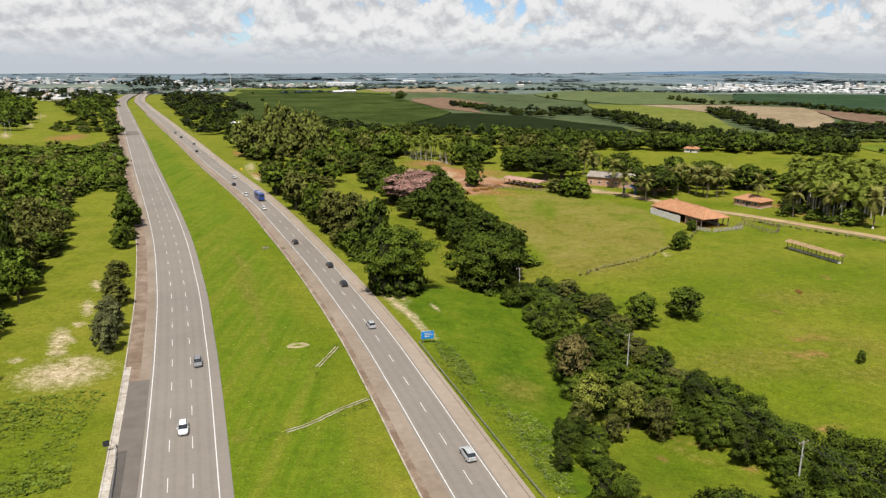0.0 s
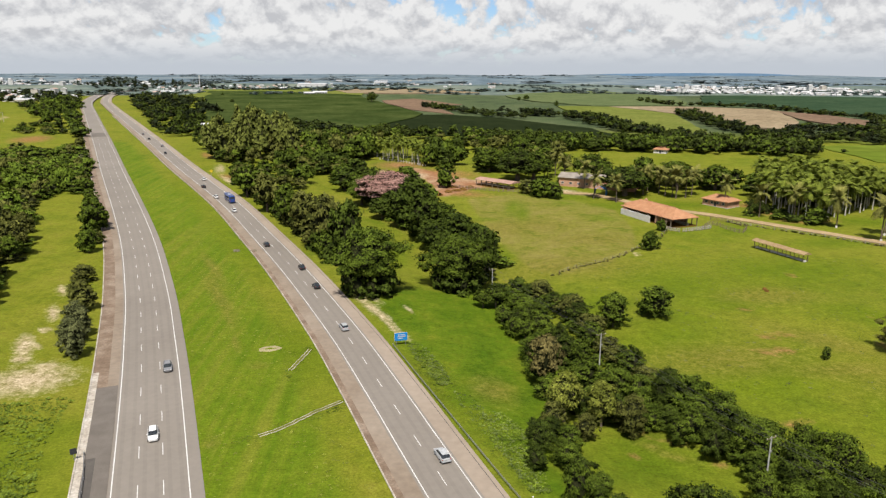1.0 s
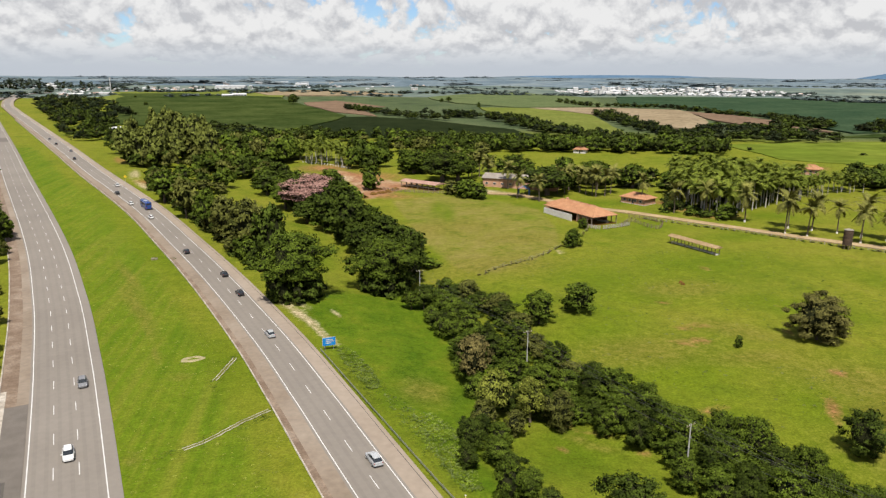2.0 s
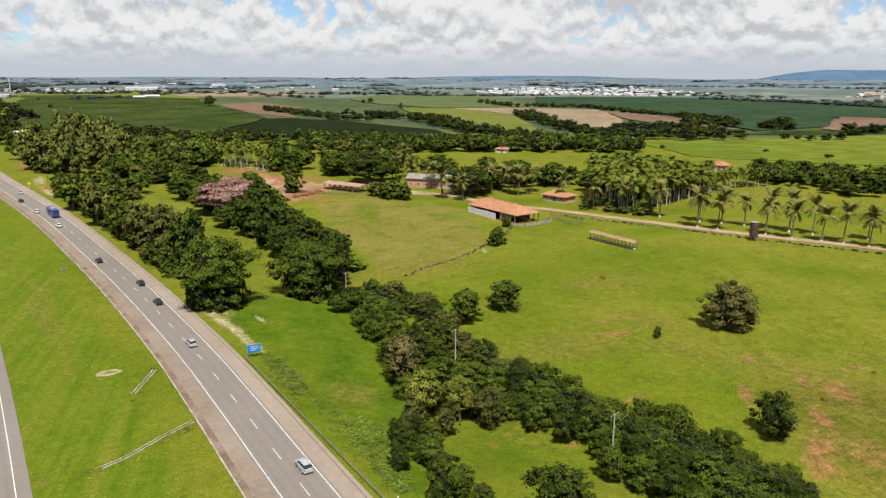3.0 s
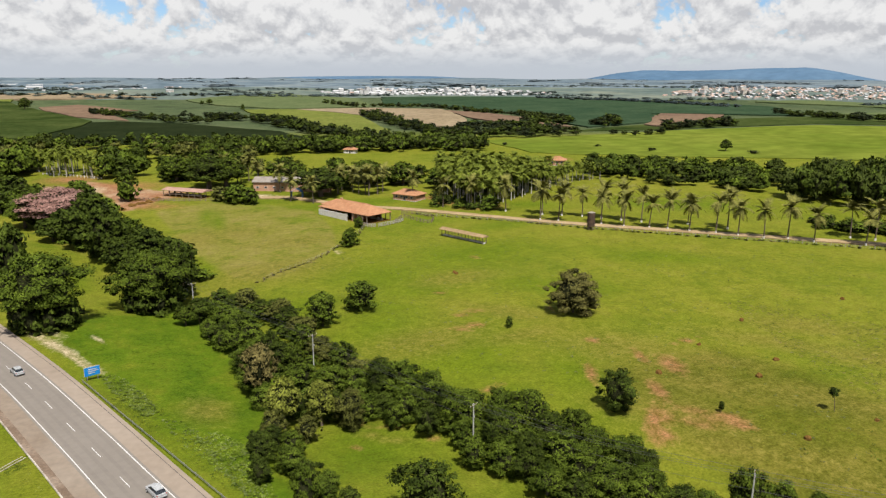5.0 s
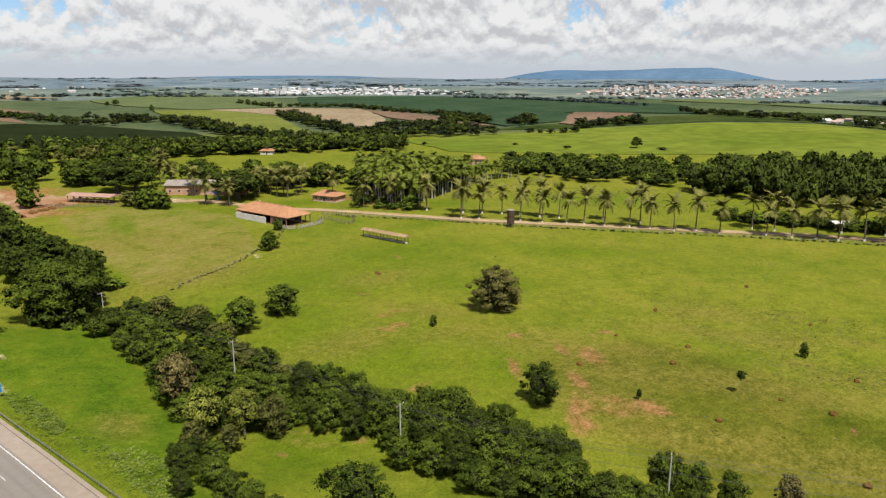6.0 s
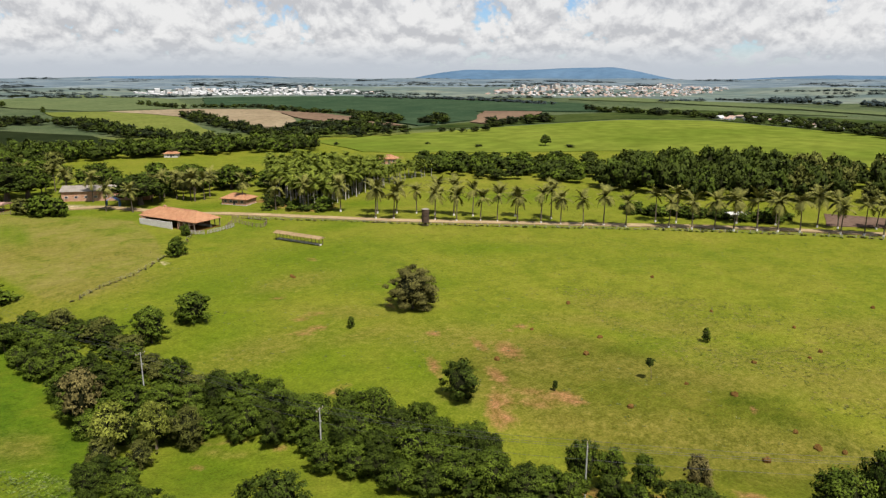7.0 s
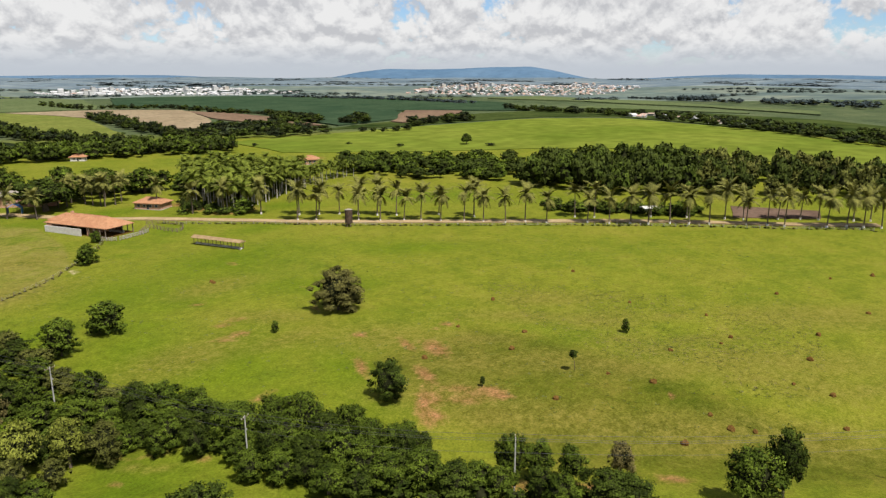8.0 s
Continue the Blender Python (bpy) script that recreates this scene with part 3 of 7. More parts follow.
def carriageway(points, half, lanes, left_shoulder, right_shoulder, label, right_mat):
    line = spline([(2 * points[0][0] - points[1][0], 2 * points[0][1] - points[1][1])] + list(points))
    road = strip("road", line, -half - 0.5, half + 0.5, 0.02, ASPHALT, label, "road", thick=0.8)
    strip("left_shoulder", line, -half - left_shoulder, -half - 0.5, 0.016, SHOULDER, parent=road, thick=0.8)
    strip("right_shoulder", line, half + 0.5, half + right_shoulder, 0.016, right_mat, parent=road, thick=0.8)
    for s in (-half, half):
        strip("edge_line", line, s - 0.085, s + 0.085, 0.028, PAINT, parent=road)
    fine = spline(points, 1.0)
    width = 2 * half / lanes
    for k in range(lanes):
        for o in (-0.85, 0.85):
            mid = -half + (k + 0.5) * width + o
            strip("tyre_track", line, mid - 0.3, mid + 0.3, 0.024, ASPHALT_WORN, parent=road)
    for k in range(1, lanes):
        off = -half + k * width
        for s in range(2, min(len(fine) - 6, 560), 12):
            piece = fine[s:s + 5]
            strip("lane_dash", piece, off - 0.062, off + 0.062, 0.03, PAINT, parent=road)
    return road, line


west, west_line = carriageway(ROAD_WEST, 5.4, 3, 2.5, 2.0, "three-lane grey asphalt highway carriageway with white lane markings", ASPHALT)
east, east_line = carriageway(ROAD_EAST, 3.6, 2, 3.4, 4.0, "two-lane grey asphalt highway carriageway with pale shoulders", PALE_SHOULDER)
track_line = spline(DIRT_ROAD)
strip("dirt_road", track_line, -2.5, 2.5, 0.02, DIRT_ROAD_MAT, "pale brown dirt farm road lined with palms", "dirt road", reach=2.6, thick=0.4)

# ---- trees ----


def noise3(p):
    return noise.noise(Vector(p))


CROWN = {   # clumps, half width, middle height, half height, how far the clumps reach below the middle
    "dome": (66, 0.41, 0.50, 0.42, 0.55), "round": (46, 0.37, 0.52, 0.41, 0.60),
    "tall": (52, 0.32, 0.56, 0.42, 0.75), "shrub": (42, 0.38, 0.40, 0.50, 0.75)}


def crown_arrays(seed, shape, leaves, size, core=1, few=0):
    """Sprays of leaves on many clumps over an uneven crown with a leafy core, as points and faces. The crown fits a width of 1 and a height of 1."""
    rng = np.random.default_rng(seed)
    count, wide, mid, tall, under = CROWN[shape]
    count = few or count
    p2, p3 = rng.uniform(0, 6.283, 2)
    lobes = []
    for i in range(count):
        c = 1 - (i + rng.uniform(0.2, 0.8)) / count * (1 + under)
        a = i * 2.4 + rng.uniform(-0.5, 0.5)
        ring = math.sqrt(max(0.0, 1 - c * c))
        if shape == "tall":
            ring *= 1.0 - 0.35 * c
        s = rng.uniform(0.62, 1.02) * (1 + 0.16 * math.sin(2 * a + p2) + 0.13 * math.sin(3 * a + p3))
        rad = rng.uniform(0.05, 0.135) * (1.9 if few else 1.0)
        lobes.append((wide * s * ring * math.cos(a), wide * s * ring * math.sin(a), mid + tall * rng.uniform(0.76, 1.0) * c, rad))
    bm = bmesh.new()
    for x, y, z, rad in lobes:
        m = Matrix.Translation((x, y, z - 0.15 * rad)) @ Matrix.Diagonal((rad * 0.55, rad * 0.55, rad * 0.42, 1))
        bmesh.ops.create_icosphere(bm, subdivisions=core, radius=1, matrix=m)
    m = Matrix.Translation((0, 0, mid + 0.02)) @ Matrix.Diagonal((wide * 0.66, wide * 0.66, tall * 0.66, 1))
    bmesh.ops.create_icosphere(bm, subdivisions=2 if not few else 1, radius=1, matrix=m)
    for v in bm.verts:
        v.co += Vector((noise3(v.co * 9), noise3(v.co * 9 + Vector((5, 0, 0))), noise3(v.co * 9 + Vector((0, 7, 0))))) * 0.05
        v.co.z = max(v.co.z, 0.0)
    bm.verts.index_update()
    verts = np.array([tuple(v.co) for v in bm.verts])
    faces = [[v.index for v in f.verts] for f in bm.faces]
    bm.free()
    w = np.array([l[3] ** 2 for l in lobes])
    L = np.array(lobes)[rng.choice(len(lobes), leaves, p=w / w.sum())]
    deep = leaves // 8
    way = rng.normal(size=(deep, 3))
    way /= np.linalg.norm(way, axis=1)[:, None]
    way[:, 2] = np.maximum(way[:, 2], -under)
    L[:deep, :3] = way * np.array([wide, wide, tall]) * rng.uniform(0.66, 0.82, (deep, 1)) + np.array([0, 0, mid])
    L[:deep, 3] *= 0.5
    d = rng.normal(size=(leaves, 3))
    d[:, 2] = np.abs(d[:, 2]) * 0.95 - 0.45 * rng.random(leaves)
    d /= np.linalg.norm(d, axis=1)[:, None]
    out = rng.uniform(0.45, 1.18, (leaves, 1)) + 0.5 * (rng.random((leaves, 1)) < 0.10) * rng.random((leaves, 1))
    c = L[:, :3] + d * (L[:, 3:4] * out) * np.array([1, 1, 0.72])
    # leaves turn to the light: each shades like the clump that it belongs to
    away_from = (c - np.array([0, 0, mid - 0.1])) * np.array([1.6, 1.6, 1.2])
    facing = d * 0.75 + away_from + rng.normal(size=(leaves, 3)) * 0.42 + np.array([0, 0, 0.22])
    facing /= np.linalg.norm(facing, axis=1)[:, None]
    nrm = facing + rng.normal(size=(leaves, 3)) * 0.40
    nrm /= np.linalg.norm(nrm, axis=1)[:, None]
    t1 = np.cross(nrm, rng.normal(size=(leaves, 3)))
    t1 /= np.linalg.norm(t1, axis=1)[:, None]
    t2 = np.cross(nrm, t1)
    s = size * rng.uniform(0.6, 1.35, (leaves, 1))
    k = len(verts)
    sprays = np.stack([c - t1 * s * 0.95, c + t1 * s * 0.55 - t2 * s * 0.62, c + t1 * s * 0.55 + t2 * s * 0.62], 1).reshape(-1, 3)
    sprays[:, 2] = np.maximum(sprays[:, 2], 0.0)
    faces += [[k + 3 * i, k + 3 * i + 1, k + 3 * i + 2] for i in range(leaves)]
    round_core = verts - np.array([0, 0, mid])
    round_core /= np.linalg.norm(round_core, axis=1)[:, None] + 1e-6
    return np.concatenate([verts, sprays]), faces, len(faces) - leaves, np.concatenate([round_core, np.repeat(facing, 3, axis=0)])


# near-black core colour stands in for the shade deep inside a crown
CROWN_SHADE = material("inner crown darkened for shade", [(0.015, 0.018, 0.007), (0.032, 0.034, 0.014)], scale=1.2, rough=0.95, spec=0.02)


def crown_mesh(name, seed, shape, mat, leaves, size, core=2):
    verts, faces, inner, normals = crown_arrays(seed, shape, leaves, size, core)
    me = mesh_of(name, verts, faces, mat, True)
    me.normals_split_custom_set_from_vertices(normals)
    me.materials.append(CROWN_SHADE)
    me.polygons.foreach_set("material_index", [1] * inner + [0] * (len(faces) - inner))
    return me


def limb(bm, a, b, ra, rb, sides=7):
    a, b = Vector(a), Vector(b)
    q = (b - a).to_track_quat("Z", "Y")
    rings = []
    for p, r in ((a, ra), (b, rb)):
        rings.append([bm.verts.new(p + q @ Vector((r * math.cos(i * 2 * math.pi / sides), r * math.sin(i * 2 * math.pi / sides), 0))) for i in range(sides)])
    for i in range(sides):
        bm.faces.new((rings[0][i], rings[0][(i + 1) % sides], rings[1][(i + 1) % sides], rings[1][i]))


def trunk_mesh(seed, shape):
    rng = random.Random(seed)
    bm = bmesh.new()
    top = {"dome": 0.34, "round": 0.4, "tall": 0.6, "shrub": 0.25}[shape]
    thick = {"dome": 0.04, "round": 0.028, "tall": 0.035, "shrub": 0.018}[shape]
    limb(bm, (0, 0, -0.06), (0.01, 0, top * 0.55), thick * 1.4, thick)
    limb(bm, (0.01, 0, top * 0.55), (0.02, 0.01, top), thick, thick * 0.7)
    for i in range(5):
        a = i * 1.26 + rng.uniform(-0.3, 0.3)
        limb(bm, (0.01, 0, top * rng.uniform(0.55, 0.95)), (0.24 * math.cos(a), 0.24 * math.sin(a), top + 0.2), thick * 0.6, thick * 0.25, 5)
    me = bpy.data.meshes.new("trunk")
    bm.to_mesh(me)
    bm.free()
    me.materials.append(BARK)
    return me


TREE_LABEL = {"green": "leafy green broadleaf tree", "dark": "dense dark green broadleaf tree", "bright": "bright green broadleaf tree",
              "olive": "tall olive-green tree with loose foliage", "yellow": "yellow-green tree in new leaf", "grey": "grey-green bushy tree",
              "gum": "tall olive gum tree", "brown": "half-dry tree with brownish leaves", "dusk": "dense rounded olive-brown tree", "pink": "tree covered in dusty pink blossom"}
PROTO = {}


def tree(x, y, h, w, shape, leaf, where, level=None, category="tree", seed=0):
    """A tree of height h and width w on the land; near ones carry finer leaves than far ones."""
    r = math.hypot(x, y)
    level = level or ("close" if r < 135 else "near" if r < 190 else "mid" if r < 300 else "far")
    variant = random.randrange(3)
    key = (shape, leaf, level, variant)
    root = new("tree" if category == "tree" else "bush")
    if key not in PROTO:
        leaves, size, core = {"big": (13500, 0.0165, 1), "close": (4900, 0.0235, 1), "near": (3300, 0.0285, 1), "mid": (1500, 0.050, 1), "far": (640, 0.076, 1)}[level]
        PROTO[key] = (trunk_mesh(variant, shape), crown_mesh("crown", 11 * variant + len(PROTO), shape, LEAF[leaf], leaves, size, core))
    trunk, crown = PROTO[key]
    part("trunk", trunk, BARK, root)
    part("crown", crown, LEAF[leaf], root)
    root.matrix_basis = pose(x, y, height(x, y), 0, 0, random.uniform(0, 360)) @ Matrix.Diagonal((w, w, h, 1))
    return tagged(root, TREE_LABEL[leaf] + " " + where, category)


def row(table, shape, leaves, where, category="tree"):
    for x, y, h, w in table:
        tree(x, y, h, w, shape, random.choice(leaves), where, ("big" if shape == "shrub" and 14 < w and math.hypot(x, y) < 200 else None) if w < 18 else "big" if math.hypot(x, y) < 330 else "near", category)


def grove(area, count, heights, widths, shapes, leaves, where, gap=0.55, level=None):
    """Trees scattered over an area, no two crowns' centres nearer than gap of their widths."""
    xs, ys = [p[0] for p in area], [p[1] for p in area]
    placed = []
    for _ in range(count * 40):
        if len(placed) >= count:
            break
        x, y = random.uniform(min(xs), max(xs)), random.uniform(min(ys), max(ys))
        w = random.uniform(*widths)
        if inside(x, y, area) and all(math.hypot(x - a, y - b) > gap * (w + c) / 2 for a, b, c in placed):
            placed.append((x, y, w))
            tree(x, y, random.uniform(*heights), w, random.choice(shapes), random.choice(leaves), where, level)


TEMPLATES = [crown_arrays(50 + i, "round", 100, 0.118, 1, 5) for i in range(5)]
SCRUB_TEMPLATES = [crown_arrays(70 + i, "shrub", 140, 0.10, 1, 7) for i in range(4)]
SPARSE_TEMPLATES = [crown_arrays(80 + i, "round", 50, 0.155, 1, 4) for i in range(5)]
FINE_SCRUB = [crown_arrays(110 + i, "shrub", 225, 0.097, 1, 8) for i in range(4)]
FINE_TEMPLATES = [crown_arrays(90 + i, "round", 350, 0.092, 1, 8) for i in range(5)]


class Woodland:
    """Far trees that nobody could count, joined into one mesh."""

    def __init__(self, templates=None):
        self.templates = templates or TEMPLATES
        self.points, self.normals, self.faces, self.slots, self.total = [], [], [], [], 0
        self.rng = random.Random(5)

    def tree(self, x, y, h, w, slot=0, scrub=False):
        verts, faces, inner, normals = self.rng.choice(SCRUB_TEMPLATES if scrub else self.templates)
        a = self.rng.uniform(0, 6.283)
        c, s = math.cos(a), math.sin(a)
        q = np.stack([x + w * (verts[:, 0] * c - verts[:, 1] * s), y + w * (verts[:, 0] * s + verts[:, 1] * c), height(x, y) + h * (verts[:, 2] * 1.06 - 0.06)], 1)
        self.points.append(q)
        self.normals.append(np.stack([normals[:, 0] * c - normals[:, 1] * s, normals[:, 0] * s + normals[:, 1] * c, normals[:, 2]], 1))
        self.faces += [[self.total + i for i in f] for f in faces]
        self.slots += [-1] * inner + [slot] * (len(faces) - inner)
        self.total += len(verts)

    def over(self, area, count, heights, widths, scrub=False):
        xs, ys = [p[0] for p in area], [p[1] for p in area]
        n = tries = 0
        while n < count and tries < count * 60:
            tries += 1
            x, y = self.rng.uniform(min(xs), max(xs)), self.rng.uniform(min(ys), max(ys))
            if inside(x, y, area):
                n += 1
                self.tree(x, y, self.rng.uniform(*heights), self.rng.uniform(*widths), self.rng.randrange(3), scrub)
        return self

    def along(self, points, step, wide, heights, widths, scrub=False):
        for x, y in spline(points, step):
            self.tree(x + self.rng.uniform(-wide, wide), y + self.rng.uniform(-wide, wide), self.rng.uniform(*heights), self.rng.uniform(*widths), self.rng.randrange(3), scrub)
        return self

    def done(self, name, leaves, label):
        me = mesh_of(name, np.concatenate(self.points), self.faces, LEAF[leaves[0]], True)
        me.normals_split_custom_set_from_vertices(np.concatenate(self.normals))
        for l in leaves[1:]:
            me.materials.append(LEAF[l])
        me.materials.append(CROWN_SHADE if leaves[0] not in ("hazy", "pale_haze") else LEAF[leaves[0]])
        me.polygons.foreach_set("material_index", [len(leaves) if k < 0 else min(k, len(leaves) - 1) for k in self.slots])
        return tagged(new(name, me), label, "woodland", kind="stuff")


BIG_TREES = [(-13, 189.6, 19.8, 22), (12.5, 201.1, 17.6, 22.3)]
DARK_TREES = [(20.9, 205.9, 18, 10.3), (3.4, 259.9, 20.1, 17.1), (15.3, 250.4, 12.2, 15.5), (-1, 294.6, 19.3, 16.9), (-21.3, 214.9, 22.6, 13.4),
    (9.3, 219.1, 14.9, 11)]
VERGE_TREES = [(-31, 235.7, 20.6, 13.6), (-40.8, 255.6, 18.4, 13.7), (-50.2, 273.7, 17.4, 12.3), (-62.8, 297.2, 17.5, 14.5),
    (-78.6, 329.6, 15.2, 16), (-29.9, 251.9, 15.7, 12.4), (-74.9, 351.1, 8.5, 17)]
VERGE_LINE = [(-92.1, 369.4), (-71.1, 325.9), (-51.9, 283.7), (-36.5, 247.3), (-25.4, 220.1)]
CREEK_UP = [(-42.1, 389.3), (-23.2, 340.1), (-5.7, 290.8), (7.6, 254.6), (17.7, 221.1)]
CREEK_UP_BACK = [(-42.2, 423.5), (-6.4, 328.6), (10.5, 279.3), (21.3, 243.5), (23.5, 215.4)]
ROADSIDE = [(-73.9, 145.1, 9.7, 7.2), (-78.2, 157.9, 8.5, 6.7), (-85.7, 176.4, 8.2, 8.9), (-96.5, 200.6, 6.2, 7.7), (-109.8, 234, 10.3, 8.1),
    (-120, 262.1, 14.6, 12.5), (-120.9, 271.3, 9, 6.7),
    (-194.8, 420.8, 7, 9), (-173.2, 375.8, 7, 9), (-156, 339.3, 7, 8), (-145.4, 317, 6, 8), (-131.6, 287.8, 6, 7.5), (-122.7, 268.4, 7, 8),
    (-111.7, 245.5, 5.5, 6), (-91.8, 185.8, 6, 6.5), (-83.2, 165.7, 6.5, 6.5), (-77.6, 152.5, 7, 7), (-240.4, 519.2, 7, 10), (-215.5, 466.3, 7, 9)]
HEDGE_GREEN = [(-5.6, 283.4, 16.4, 16.3), (-14.4, 299.1, 9.9, 14.7), (-25.1, 328.1, 13.4, 18.7), (-36.4, 362.7, 10.3, 17.6),
    (-17.5, 337.3, 8.3, 16.4), (5.3, 247.8, 11.5, 12.3), (-4, 353.8, 11.4, 14.3), (4, 305, 12.5, 14.9)]
PINK_TREE = [(-12.1, 324.1, 16.5, 31)]
LONE_BUSHES = [(107.4, 138.5, 12.8, 15.3)]
GREEN_BUSHES = [(59.7, 165.4, 8.8, 11.2), (47.8, 160.2, 9.7, 9.8), (79.8, 229.5, 6.8, 6.4), (87.4, 137.2, 3.2, 2.4), (145.5, 77.4, 3.9, 2.4)]
DARK_BUSH = [(83.5, 93.1, 8.8, 8.7)]
GUM_TREES = [(-121, 190, 14, 13), (-126, 202, 16, 14), (-136, 214, 18, 14), (-131, 228, 13, 12), (-143, 240, 17, 13)]
YELLOW_TREES = [(27.2, 118.0, 10.6, 8.6), (34.0, 117.0, 9.2, 8.2)]
SILVER_TREES = [(38.6, 114.0, 8.6, 7.0), (24.0, 112.8, 6.4, 5.6), (29.8, 111.6, 5.6, 5.4)]
BROWN_TREES = [(26.1, 132.7, 12.9, 8.1), (93.3, 48.8, 7.3, 5.1)]
LOW_TREES = [(72.3, 76.2, 7.7, 5.8), (80.3, 60.8, 9.3, 6.6), (83.7, 57.9, 7.8, 5.8), (86.2, 53.4, 7.3, 6.1), (97.2, 29.7, 10.1, 9.9),
    (103.2, 27.3, 12.6, 6.8)]
SHRUBS = [(18.7, 98.7, 4.4, 4.4), (24, 98.7, 5.4, 5.3), (22.9, 109.3, 4.8, 5.3), (37.4, 78.7, 10.5, 11), (22.3, 86.6, 9, 4.9),
    (20.4, 104.9, 5.7, 5.7), (20.5, 110.4, 3.6, 4.4), (23.8, 113.9, 4.6, 4.8), (25.7, 106.8, 4.8, 5.2), (23.2, 100.4, 5.0, 4.8), (25.1, 95.1, 4.4, 5.0),
    (27.5, 92.0, 3.6, 4.6), (25.4, 88.8, 4.6, 5.4), (19.2, 99.1, 2.4, 3.4), (28.5, 85.5, 4.0, 5.2)]
POLE_TREES = [(57.5, 93.5, 8.4, 7.2), (55.0, 103.5, 8.0, 7.0), (59.0, 86.0, 8.2, 6.6), (22.0, 184.0, 7.5, 7.6), (26.5, 180.0, 7.0, 7.4), (18.5, 184.5, 5.5, 6.4)]
row(BIG_TREES, "dome", ["green"], "beside the highway verge")
row(DARK_TREES, "round", ["dark"], "along the creek")
row(VERGE_TREES, "round", ["olive", "green"], "along the highway verge")
row(ROADSIDE, "shrub", ["olive", "green", "grey"], "beside the highway gutter")
row(HEDGE_GREEN, "round", ["green", "dark"], "along the creek")
row(PINK_TREE, "dome", ["pink"], "beside the farm yard")
row(DARK_BUSH, "shrub", ["dark"], "on the pasture", "bush")
row(LONE_BUSHES, "shrub", ["dusk"], "alone on the pasture", "bush")
row(GREEN_BUSHES, "shrub", ["green"], "on the pasture", "bush")
row(YELLOW_TREES, "round", ["yellow"], "along the creek")
row(SILVER_TREES, "shrub", ["olive", "grey"], "along the creek")
row(BROWN_TREES, "round", ["brown"], "along the creek")
row(GUM_TREES, "round", ["bright", "olive"], "beside the highway wood")
row([(-122, 190, 24, 10)], "tall", ["dark"], "beside the highway wood")
row(LOW_TREES, "round", ["dark", "green"], "under the power line")
BELT_EDGE = [(50.7, 117.3, 8.5, 9), (53.9, 111.4, 8, 8.5), (56.1, 102.9, 8, 8.5), (61.4, 98.2, 9, 7.5), (64.9, 94.7, 9.5, 8.5),
    (65.3, 88.9, 8.5, 7.5), (71.1, 87.5, 7.5, 4.6), (72.5, 79.2, 7, 6.5), (46.7, 119.3, 8, 8), (71.7, 72.5, 6, 5.5)]
row(BELT_EDGE, "round", ["green", "dark", "green"], "along the creek")
row(POLE_TREES, "round", ["green", "dark"], "along the creek")
BELT_FILL = [(65.5, 85.0, 7.0, 6.5), (70.4, 83.5, 7.0, 6.5), (70.2, 89.0, 7.0, 6.0), (72.5, 79.6, 6.5, 6.0), (76.6, 80.6, 4.8, 4.8), (75.5, 76.0, 5.5, 5.2)]
row(BELT_FILL, "round", ["green", "dark"], "along the creek")
HOLLOW_EDGE = [(50.2, 105.0, 6.5, 6.5), (54.0, 98.5, 6.0, 6.0), (52.0, 91.8, 6.5, 5.4), (55.5, 87.5, 6.0, 6.0), (46.0, 110.5, 5.5, 6.0), (42.0, 115.0, 5.5, 6.0)]
row(HOLLOW_EDGE, "shrub", ["green", "dark", "green"], "along the creek")
row(SHRUBS, "shrub", ["green", "dark"], "in the creek hollow", "bush")

CREEK_LINE = [(25.6, 184.2), (30.8, 164.1), (33.2, 147.2), (34.7, 139.2), (39.8, 127.1), (46, 119), (52, 110), (57, 100.5), (60, 90),
    (63, 80), (66.5, 70), (71.3, 61)]
CREEK_BACK = [(29.6, 192.2), (38.2, 179.2), (39.8, 162.2), (42.2, 139.7), (47.1, 128.5), (52.1, 114.2), (56.9, 101.9), (61.1, 93.7), (64.7, 88.7)]
CREEK_FRONT = [(21.4, 173.6), (27.3, 158.8), (27.0, 134), (30.5, 122), (38, 119), (46, 114), (52.5, 107.5), (56, 99), (57.5, 90), (59, 81), (62.5, 71)]
CREEK_LOW = [(58.9, 95.7), (63.3, 86.9), (67.2, 79.6), (70, 71.7), (72.8, 64.6), (75.7, 56.1), (79.6, 48.2), (85.7, 42.1)]


def belt(line, step, heights, widths, leaves, where):
    for x, y in spline(line, step):
        tree(x + random.uniform(-1.5, 1.5), y + random.uniform(-1.5, 1.5), random.uniform(*heights), random.uniform(*widths), random.choice(("round", "shrub", "shrub")), random.choice(leaves), where)


belt(CREEK_LINE, 5.0, (5, 9), (5.5, 9.5), ["green", "dark", "green"], "along the creek")
belt(CREEK_FRONT, 5.0, (4.5, 7), (6, 8.5), ["green", "dark", "green"], "along the creek")
belt(VERGE_LINE, 5.0, (7, 11), (8, 12), ["olive", "green", "dark", "olive"], "along the highway verge")
belt(CREEK_UP, 8.0, (7, 11), (9, 13), ["green", "dark", "dark"], "along the creek")
belt(CREEK_UP_BACK, 9.0, (6, 10), (9, 13), ["green", "dark"], "along the creek")
belt(CREEK_LOW, 5.0, (5.5, 8.5), (6, 9), ["dark", "green", "dark"], "along the creek")
belt(CREEK_BACK, 5.0, (4.5, 8), (5.5, 9.5), ["green", "dark", "olive"], "along the creek")

